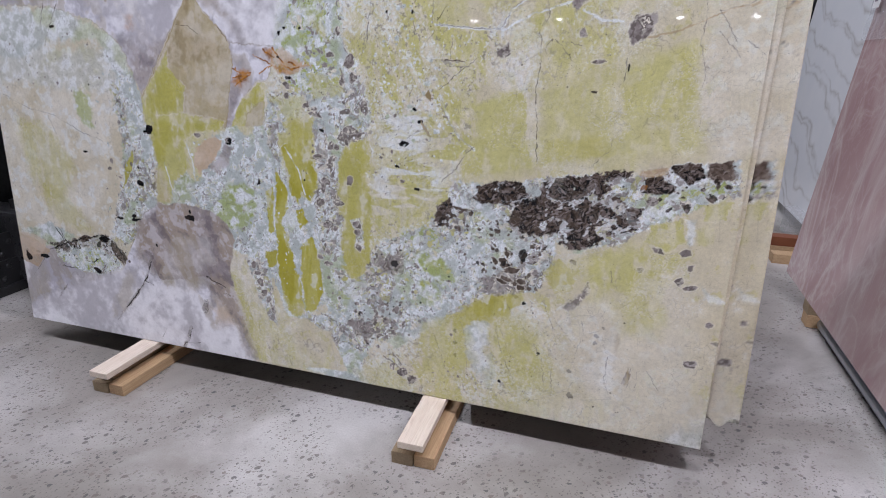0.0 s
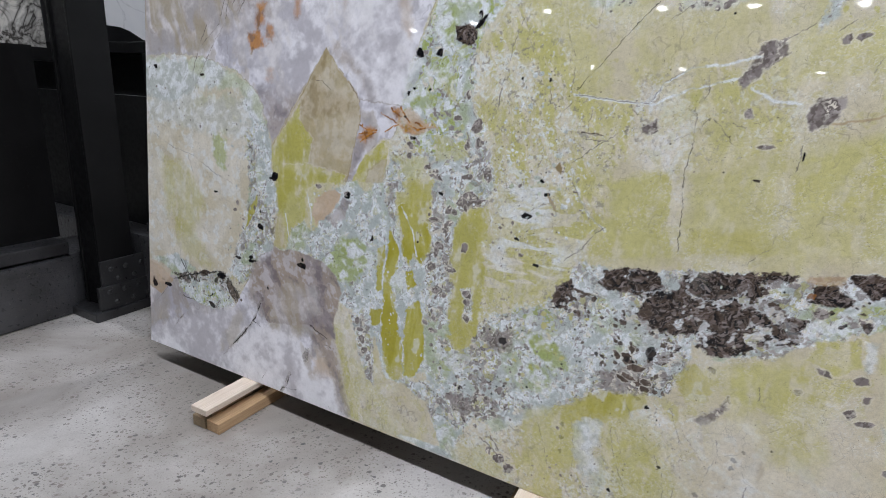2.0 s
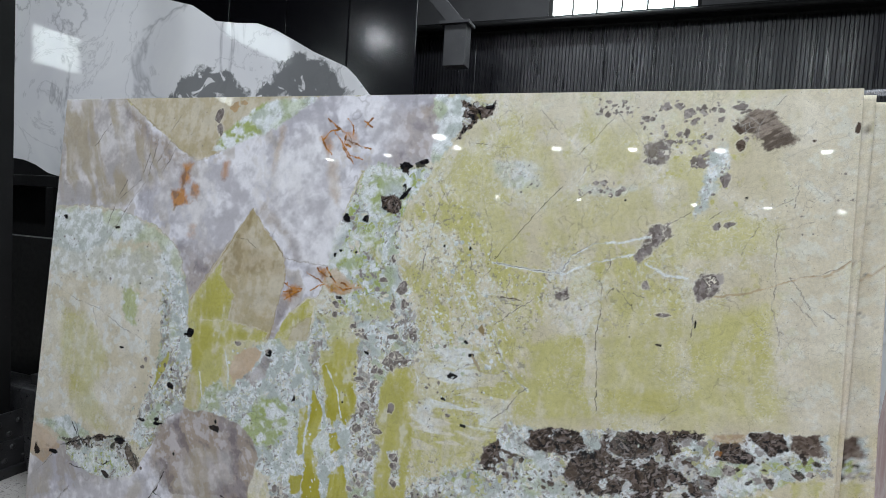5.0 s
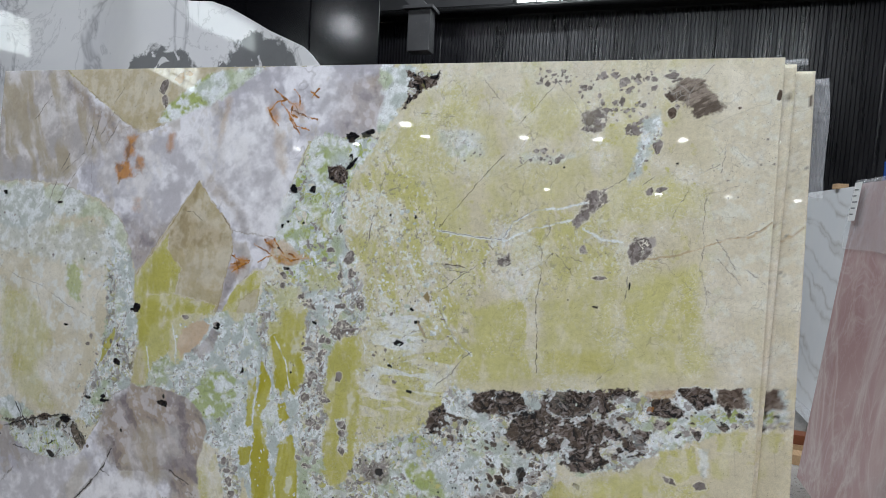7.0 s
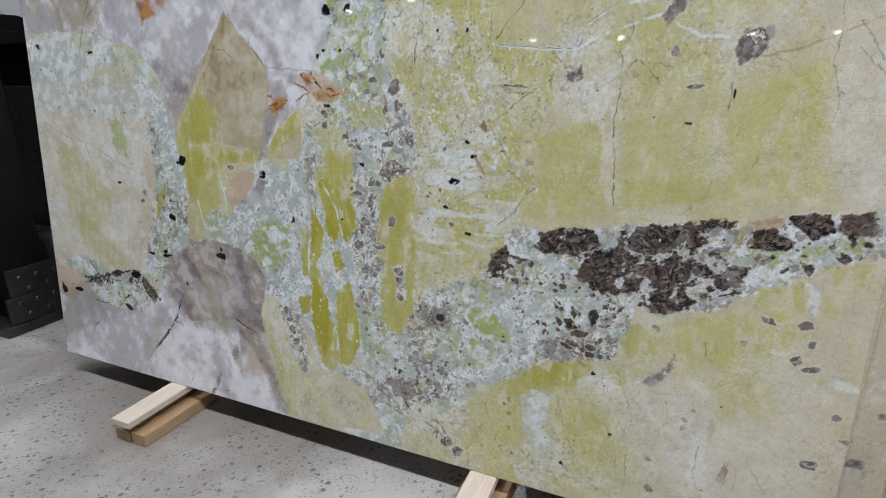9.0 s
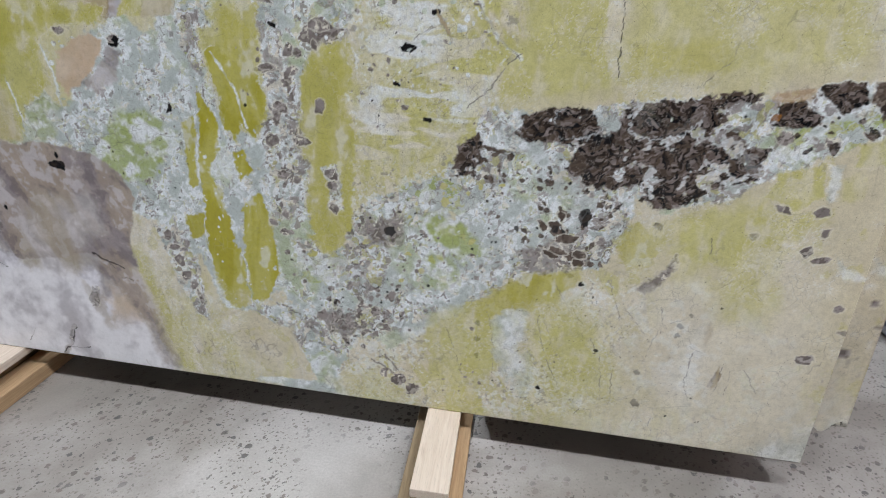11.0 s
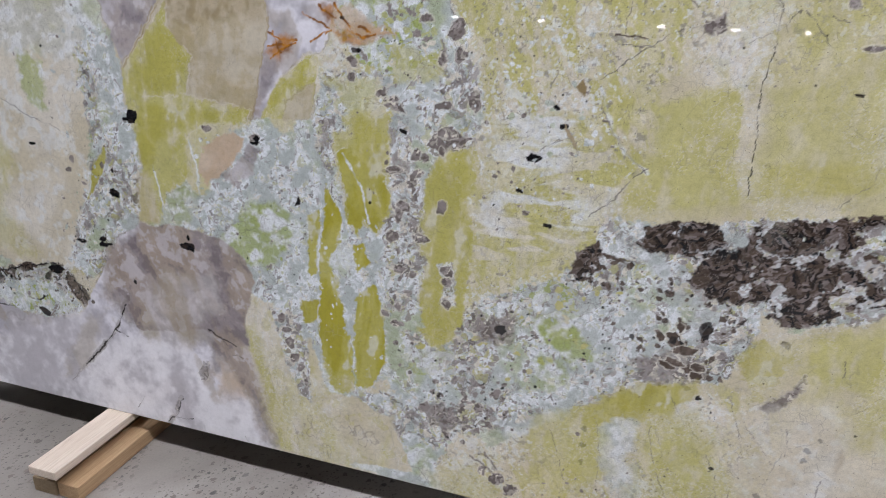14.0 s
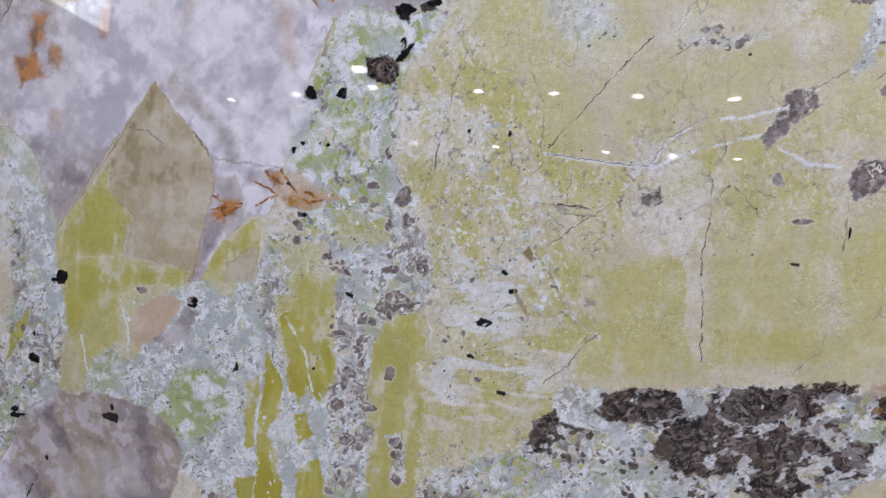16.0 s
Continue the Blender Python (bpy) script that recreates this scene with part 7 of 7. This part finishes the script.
def column():
    root = tagged(new("steel_column"), "black riveted steel column on a bolted base plate", "column", kind="structure")
    root.matrix_basis = pose(-0.72, 0.18, 0)
    h = 5.2
    boxed("flange", (-0.02, 0.0, 0.0, 0.205, 0.06, h), BLACK, root, bevel=0.004)
    boxed("flange", (-0.20, -0.18, 0.0, 0.205, 0.06, h), BLACK, root, bevel=0.004)
    boxed("web", (-0.18, -0.02, 0.015, 0.035, 0.06, h), BLACK, root)
    boxed("base_plate", (-0.26, 0.05, -0.085, 0.36, 0.0, 0.055), BLACK_LIFTED, root, bevel=0.008)
    boxed("base_angle", (0.0, 0.03, -0.04, 0.32, 0.055, 0.20), BLACK_LIFTED, root, bevel=0.006)
    boxed("gusset", (0.0, 0.016, -0.01, 0.30, 0.20, 0.355), BLACK_LIFTED, root, bevel=0.004)
    bm = bmesh.new()
    bmesh.ops.create_uvsphere(bm, u_segments=10, v_segments=6, radius=0.016, matrix=Matrix.Diagonal((0.55, 1, 1, 1)))
    rivet = mesh_of("rivet", bm, BLACK_LIFTED)
    for z, xo, ys in ((0.30, 0.016, (0.05, 0.14, 0.24)), (0.235, 0.016, (0.09, 0.19)), (0.165, 0.03, (0.02, 0.11, 0.20, 0.29)), (0.095, 0.03, (0.06, 0.16, 0.26))):
        for y in ys:
            ob = new("rivet", rivet)
            ob.parent, ob.matrix_basis = root, pose(xo, y, z)
    return root


column()

# curb, ledge and steel wall that run away from the column
bm = bmesh.new()
box(bm, -1.35, -0.92, -6.0, 0.14, 0, 0.36, 0.02)
bmesh.ops.subdivide_edges(bm, edges=bm.edges[:], cuts=5, use_grid_fill=True)
for v in bm.verts:
    v.co += Vector((1, 1, 0.6)) * (noise.noise(v.co * 9) * 0.012)
tagged(part("curb", bm, CURB), "rough black-painted dirty concrete curb", "curb", kind="structure")
tagged(boxed("wall_ledge", (-1.5, -0.95, -6.0, 0.14, 0.372, 0.45), BLACK_LIFTED, bevel=0.01), "black steel sill on the concrete curb", "ledge", kind="structure")
tagged(boxed("wall_sheet", (-1.16, -1.10, -6.0, 0.17, 0.45, 1.56), BLACK), "black steel partition wall beside the column", "wall", kind="structure")
tagged(boxed("wall_base", (-3.6, -0.74, 0.62, 0.70, 0.30, 1.30), BLACK), "black steel wall between column and slab rack", "wall", kind="structure")
tagged(boxed("wall_foot", (-3.6, -0.2, 0.44, 0.62, 0.0, 0.47), CURB, bevel=0.02), "black dirty concrete curb behind the column", "curb", kind="structure")
boxed("foot_fill", (-1.4, -1.0, 0.16, 0.43, 0.0, 0.36), CURB, bpy.data.objects["wall_foot"], bevel=0.02)
boxed("foot_rail", (-0.735, -0.2, 0.50, 0.56, 0.475, 0.53), BLACK_LIFTED, bpy.data.objects["wall_foot"])

# rack that carries the big white slab
rack = tagged(new("slab_rack"), "tall black steel storage rack for stone slabs", "rack", kind="structure")
rack.matrix_basis = pose(-5.0, 1.7, 0)
boxed("deck", (0.0, 5.2, 0.0, 0.5, 1.62, 1.72), BLACK, rack, bevel=0.01)
boxed("back_panel", (0.0, 5.2, 0.3, 0.36, 0.0, 1.62), BLACK, rack)
for x in (0.02, 1.3, 2.6, 3.9, 5.1):
    boxed("post", (x - 0.05, x + 0.05, 0.0, 0.12, 0.0, 1.62), BLACK, rack, bevel=0.006)


def grid_slab(name, w, h, thick, step, paint, mat, skew=0.0, broken=0.0, fall=0.0):
    """A slab standing on its long edge: front face at y = 0 as a fine grid that carries the stone's colours."""
    nu, nv = int(round(w / step)) + 1, int(round(h / step)) + 1
    U, V = np.meshgrid(np.linspace(0, w, nu), np.linspace(0, h, nv))
    col = paint(U, V)
    X, Y, Z = U.copy(), np.zeros_like(U), V.copy()
    lip = np.minimum(np.minimum(U, w - U), np.minimum(V, h - V))
    Y += np.where(lip < step * 0.5, 0.0018, 0.0)
    Z += np.where(V > h - step * 0.5, 0.004 * np.sin(U * 2.1) * np.sin(U * 5.3 + 1), 0.0)
    X += skew * (V / h) * (U / w)
    Z = np.minimum(Z, h - fall * U / w - (h - Z) * 0.02)
    if broken:
        Z = np.maximum(Z, broken * np.clip((U - w + 0.16) / 0.05, 0, 1) + 0.02 * np.sin(U * 70) * (U > w - 0.11) * (V < broken))
    front = np.stack([X, Y, Z], -1).reshape(-1, 3)
    idx = np.arange(nu * nv).reshape(nv, nu)
    quads = np.stack([idx[:-1, :-1], idx[:-1, 1:], idx[1:, 1:], idx[1:, :-1]], -1).reshape(-1, 4)
    ring = np.concatenate([idx[0, :-1], idx[:-1, -1], idx[-1, :0:-1], idx[:0:-1, 0]])
    back = front[ring].copy()
    back[:, 1] = thick
    k = len(front) + np.arange(len(ring))
    sides = np.stack([np.roll(ring, -1), ring, k, np.roll(k, -1)], -1)
    verts = np.concatenate([front, back])
    mesh = bpy.data.meshes.new(name)
    nq = len(quads) + len(sides)
    mesh.vertices.add(len(verts))
    mesh.vertices.foreach_set("co", verts.astype(np.float32).ravel())
    loops = np.concatenate([quads.ravel(), sides.ravel(), k[::-1]])
    mesh.loops.add(len(loops))
    mesh.loops.foreach_set("vertex_index", loops.astype(np.int32))
    mesh.polygons.add(nq + 1)
    mesh.polygons.foreach_set("loop_start", np.append(np.arange(nq) * 4, nq * 4).astype(np.int32))
    mesh.polygons.foreach_set("material_index", np.append(np.zeros(len(quads)), np.ones(len(sides) + 1)).astype(np.int32))
    mesh.update(calc_edges=True)
    mesh.validate()
    layer = mesh.attributes.new("stone", "FLOAT_COLOR", "POINT")
    rgba = np.ones((len(verts), 4), np.float32)
    rgba[:len(front)] = col.reshape(-1, 4)
    rgba[len(front):] = col.reshape(-1, 4)[ring]
    layer.data.foreach_set("color", rgba.ravel())
    mesh.materials.append(mat), mesh.materials.append(RAW_EDGE)
    return new(name, mesh)


# ---- the stack of marble slabs ----
LEAN = 5.0
STAND = pose(0, 0, 0.12, -LEAN)
slab = grid_slab("marble_slab", 3.0, 1.882, 0.02, STEP, lambda U, V: stone_colours(U, V), STONE, fall=0.027)
slab.matrix_basis = STAND
tagged(slab, "polished cream and lime-green marble slab with dark crystal band on timber blocks", "slab", "stacked slabs")
second = grid_slab("marble_slab", 3.0, 1.845, 0.02, 0.012, lambda U, V: stone_colours(U + 0.01, V), STONE, 0.033)
second.matrix_basis = STAND @ pose(0.003, 0.026, 0.0)
tagged(second, "cream marble slab leaning behind the front slab", "slab", "stacked slabs")
third = grid_slab("marble_slab", 3.0, 1.835, 0.02, 0.008, lambda U, V: stone_colours(U, V), STONE, -0.022, 0.085)
third.matrix_basis = STAND @ pose(0.112, 0.056, 0.0)
tagged(third, "cream marble slab with a broken lower corner behind the stack", "slab", "stacked slabs")

# ---- unseen frame that the stack leans on, also a light block ----
frame_root = tagged(new("unseen_frame"), "unseen black steel frame behind the leaning marble slabs, blocks light under them", "frame")
frame_root.matrix_basis = pose(0, 0, 0)
# added beams and plates keep the aisle fill off the floor under the slabs
for x0, x1 in ((0.02, 0.635), (0.812, 1.995), (2.175, 2.93)):
    boxed("blocking_beam", (x0, x1, 0.17, 0.25, 0.0, 0.109), BLACK, frame_root, bevel=0.004)
    boxed("blocking_plate", (x0, x1, 0.18, 0.25, 0.1095, 0.30), BLACK, frame_root, bevel=0.004)
for x in (0.5, 1.5, 2.5):
    boxed("upright", (x - 0.04, x + 0.04, 0.0, 0.06, 0.0, 1.6), BLACK, frame_root, bevel=0.005, at=STAND @ pose(0, 0.082, 0))

# ---- timber blocks ----


def block(x, front, turn, tag):
    root = tagged(new("timber_block"), tag, "timber block", "timber blocks under the slabs")
    root.matrix_basis = pose(x, front, 0, 0, 0, turn)
    rnd = random.Random(int(x * 100))
    boxed("board", (-0.046, 0.046, -0.028, 0.50, 0.092, 0.119), PINE, root, "pale planed pine board", 0.003)
    boxed("spacer", (-0.036, 0.004, 0.03, 0.48, 0.049, 0.0915), DULL_WOOD, root, "weathered batten between board and bearers", 0.003)
    boxed("bearer", (-0.080, -0.002, 0.0, 0.52, 0.0, 0.0485), DULL_WOOD, root, "weathered grey-brown bearer", 0.003)
    boxed("bearer", (0.002, 0.076, 0.004, 0.47, 0.0, 0.0485), SPRUCE, root, "rough spruce bearer", 0.003, at=pose(0, 0, 0, 0, 0, rnd.uniform(-0.8, 0.8)))
    return root


block(0.724, -0.247, 0.5, "pale board on two spruce bearers under the slab")
block(2.083, -0.246, 1.5, "pale pine board on paired bearers under the slab")

# ---- plastic film over the stack ----


def film(name, w, h, drop, seed, parent=None):
    """A crumpled sheet in the xz plane that folds over the top edge by drop."""
    bm = bmesh.new()
    nx, nz = max(6, int(w / 0.03)), max(6, int((h + drop) / 0.03))
    rows = []
    for j in range(nz + 1):
        s = (h + drop) * j / nz
        row = []
        for i in range(nx + 1):
            x = w * i / nx
            q = Vector((x * 7, s * 7, seed))
            y, z = (-0.004, s) if s < h else (s - h, h)
            row.append(bm.verts.new((x + noise.noise(q) * 0.012, y - abs(noise.noise(q * 1.7)) * 0.014, z + noise.noise(q + Vector((9, 3, 1))) * 0.008)))
        rows.append(row)
    for j in range(nz):
        for i in range(nx):
            bm.faces.new((rows[j][i], rows[j][i + 1], rows[j + 1][i + 1], rows[j + 1][i]))
    return part(name, bm, FILM, parent)


edge_film = film("plastic_film", 2.45, 0.02, 0.05, 3)
edge_film.matrix_basis = STAND @ pose(0.62, 0.052, 1.848)
tagged(edge_film, "clear crumpled plastic film along the slab stack's top", "plastic film")
hang = film("plastic_film", 0.055, 0.34, 0.04, 8)
hang.matrix_basis = STAND @ pose(3.085, 0.085, 1.485)
tagged(hang, "bluish clear plastic film hanging from the stack's end", "plastic film")

# ---- pink onyx slab ----
PINK_PLACE = pose(3.65, 1.845, 0.135, 0, 0, -90) @ pose(0, 0, 0, -LEAN)
pink = tagged(new("onyx_slab"), "polished pink onyx slab with pale veins, film-wrapped top", "slab", "slabs on the other rack")
pink.matrix_basis = PINK_PLACE
bm = bmesh.new()
box(bm, 0, 3.0, 0, 0.02, 0, 1.63, 0.0015)
part("stone", bm, PINK, pink)
wrap = film("plastic_film", 3.0, 0.36, 0.06, 15)
wrap.matrix_basis = PINK_PLACE @ pose(-0.02, -0.006, 1.285)
tagged(wrap, "clear plastic film wrapped over the pink slab's top", "plastic film")
sticker = tagged(boxed("slab_label", (0.0, 0.085, -0.0012, 0.0, 0.0, 0.20), PAPER), "white paper label with grey writing on film", "label")
sticker.matrix_basis = PINK_PLACE @ pose(0.035, -0.028, 1.43)
for i in range(5):
    boxed("text_bar", (0.012, 0.05 + 0.02 * ((i * 7) % 3) / 2, -0.0022, -0.0014, 0.03 + i * 0.032, 0.037 + i * 0.032), INK, sticker)


def onyx_block(y):
    root = tagged(new("timber_block"), "short timber block under the pink slab", "timber block", "timber blocks under the pink slab")
    root.matrix_basis = pose(3.66, y, 0)
    boxed("bearer", (0.0, 0.34, -0.09, 0.0, 0.0, 0.068), SPRUCE, root, bevel=0.003)
    boxed("board", (-0.005, 0.32, -0.085, 0.004, 0.0685, 0.134), DULL_WOOD, root, bevel=0.003)
    return root


onyx_block(1.46)
onyx_block(0.2)
bm = bmesh.new()
bmesh.ops.create_cone(bm, segments=20, radius1=0.035, radius2=0.035, depth=2.9, cap_ends=True, matrix=pose(0, 0, 0, 90, 0, 0))
tube = tagged(part("steel_tube", bm, TUBE), "bright steel tube lying under the pink slab", "tube")
tube.matrix_basis = pose(3.735, -0.1, 0.036)

# ---- white slab with brown veins ----
WHITE_PLACE = pose(4.0, 4.45, 0.13, 0, 0, -90) @ pose(0, 0, 0, -LEAN)
bm = bmesh.new()
white = tagged(part("marble_slab", box(bm, 0, 3.3, 0, 0.02, 0, 1.70, 0.0015), WHITE_VEIN), "polished white marble slab with long brown veins", "slab", "slabs on the other rack")
white.matrix_basis = WHITE_PLACE
low_film = film("plastic_film", 0.55, 0.2, 0.12, 21)
low_film.matrix_basis = pose(3.93, 3.2, 0.02, 0, 0, -90)
tagged(low_film, "crumpled clear film at the white slab's foot", "plastic film")
for y, z, m, lab in ((2.42, 0.0, SPRUCE, "loose spruce batten lying on the floor"), (2.62, 0.0, SPRUCE, "spruce block under the white slab"), (2.62, 0.066, RUST, "red-painted batten on a block")):
    tagged(boxed("timber_batten", (3.70, 4.1, y - 0.05, y + 0.05, z, z + 0.065), m, bevel=0.003), lab, "timber batten", "timber battens by the white slab")
tagged(boxed("timber_wedge", (3.98, 4.06, 3.2, 3.28, 1.822, 1.86), SPRUCE, bevel=0.003, at=None), "small timber wedge on the white slab's edge", "wedge").matrix_basis = pose(0.145, 0, 0.0)

# ---- big white slab on the rack ----


def big_slab():
    rough = [(-3.4, 1.90), (-3.06, 1.87), (-2.9, 1.83), (-2.72, 1.755), (-2.55, 1.722), (0.9, 1.722), (0.86, 2.2), (0.567, 2.41), (0.45, 2.54), (0.38, 2.60), (0.1, 2.72), (-0.07, 2.81), (-0.25, 2.9), (-0.41, 2.955), (-0.6, 2.97), (-0.82, 3.0), (-1.06, 3.14), (-1.3, 3.2), (-1.7, 3.36), (-3.4, 3.5)]
    bm = sheet(bmesh.new(), rough, 0.0, 0.02)
    ob = part("marble_slab", bm, CALACATTA)
    ob.matrix_basis = pose(0, 1.9, 0)
    return tagged(ob, "polished white marble slab with grey veins and raw edges", "slab")


def calacatta():
    m = material("marble_white_grey_vein", 0.05)
    n = Nodes(m)
    cloud = n.noise(1.4, 4, 0.55, 1.0)
    c = n.ramp(cloud, (0.35, (0.84, 0.84, 0.88)), (0.7, (0.90, 0.90, 0.92)))
    for k, width, force in ((0.55, 0.006, 0.5), (1.2, 0.005, 0.3)):
        line = n.math("ABSOLUTE", n.math("SUBTRACT", n.noise(k, 6, 0.6, 1.2), 0.5))
        c = n.mix(n.ramp(line, (0.0, force), (width, force * 0.5), (width * 3, 0.0)), c, (0.25, 0.25, 0.28))
    # two grey plumes low on the slab, broken by white
    sep = n.tree.nodes.new("ShaderNodeSeparateXYZ")
    n.put(sep.inputs[0], n.place)
    for cx, cz, rx, rz, seed in ((-0.88, 2.40, 0.52, 0.40, 0.0), (0.02, 2.42, 0.52, 0.42, 3.0)):
        wob = n.math("MULTIPLY", n.math("SUBTRACT", n.noise(4.5, 5, 0.65, 0.6), 0.5), 1.5)
        dx = n.math("DIVIDE", n.math("SUBTRACT", sep.outputs[0], cx), rx)
        dz = n.math("DIVIDE", n.math("SUBTRACT", sep.outputs[2], cz), rz)
        d = n.math("ADD", n.math("ADD", n.math("MULTIPLY", dx, dx), n.math("ABSOLUTE", dz)), wob)
        holes = n.ramp(n.noise(7, 3, 0.5, 1.0), (0.35, 0.15), (0.40, 0.95))
        grey = n.math("MULTIPLY", n.ramp(d, (0.55, 1.0), (0.68, 0.0)), holes)
        c = n.mix(grey, c, (0.19, 0.195, 0.205))
    n.color(c)
    return m


CALACATTA = calacatta()
big_slab()
dark_slab = tagged(boxed("marble_slab", (0, 2.4, 0, 0.02, 0, 1.5), WHITE_DARK), "pale marble slab with black veins above the partition", "slab")
dark_slab.matrix_basis = pose(-2.5, 0.93, 1.60, 0, 0, -90)
tagged(boxed("rack_beam", (-2.62, -2.42, -3.0, 1.05, 1.50, 1.60), BLACK), "black steel beam that carries a pale slab", "beam", kind="structure")

# ---- lamps of the hall ----


def lamp_body(x, y, z, glow):
    root = tagged(new("high_bay_lamp"), "round high-bay ceiling lamp with lit lens", "ceiling lamp", "high-bay lamps")
    root.matrix_basis = pose(x, y, z)
    bm = bmesh.new()
    bmesh.ops.create_cone(bm, segments=24, radius1=0.19, radius2=0.09, depth=0.16, cap_ends=True, matrix=pose(0, 0, 0.09))
    part("housing", bm, GREY_STEEL, root)
    bm = bmesh.new()
    bmesh.ops.create_cone(bm, segments=10, radius1=0.012, radius2=0.012, depth=H_ - z - 0.17, cap_ends=True, matrix=pose(0, 0, 0.17 + (H_ - z - 0.17) / 2))
    part("rod", bm, GREY_STEEL, root)
    if glow:
        bm = bmesh.new()
        bmesh.ops.create_cone(bm, segments=24, radius1=0.12, radius2=0.12, depth=0.02, cap_ends=True)
        part("lens", bm, LAMP_GLOW, root, "glowing round lens")
    return root


# the last of these bodies houses the added aisle fill
for p in NEAR_ROW + MID_ROW + [AISLE_FILL]:
    lamp_body(*p, False)
for p in FAR_LAMPS:
    lamp_body(*p, True)
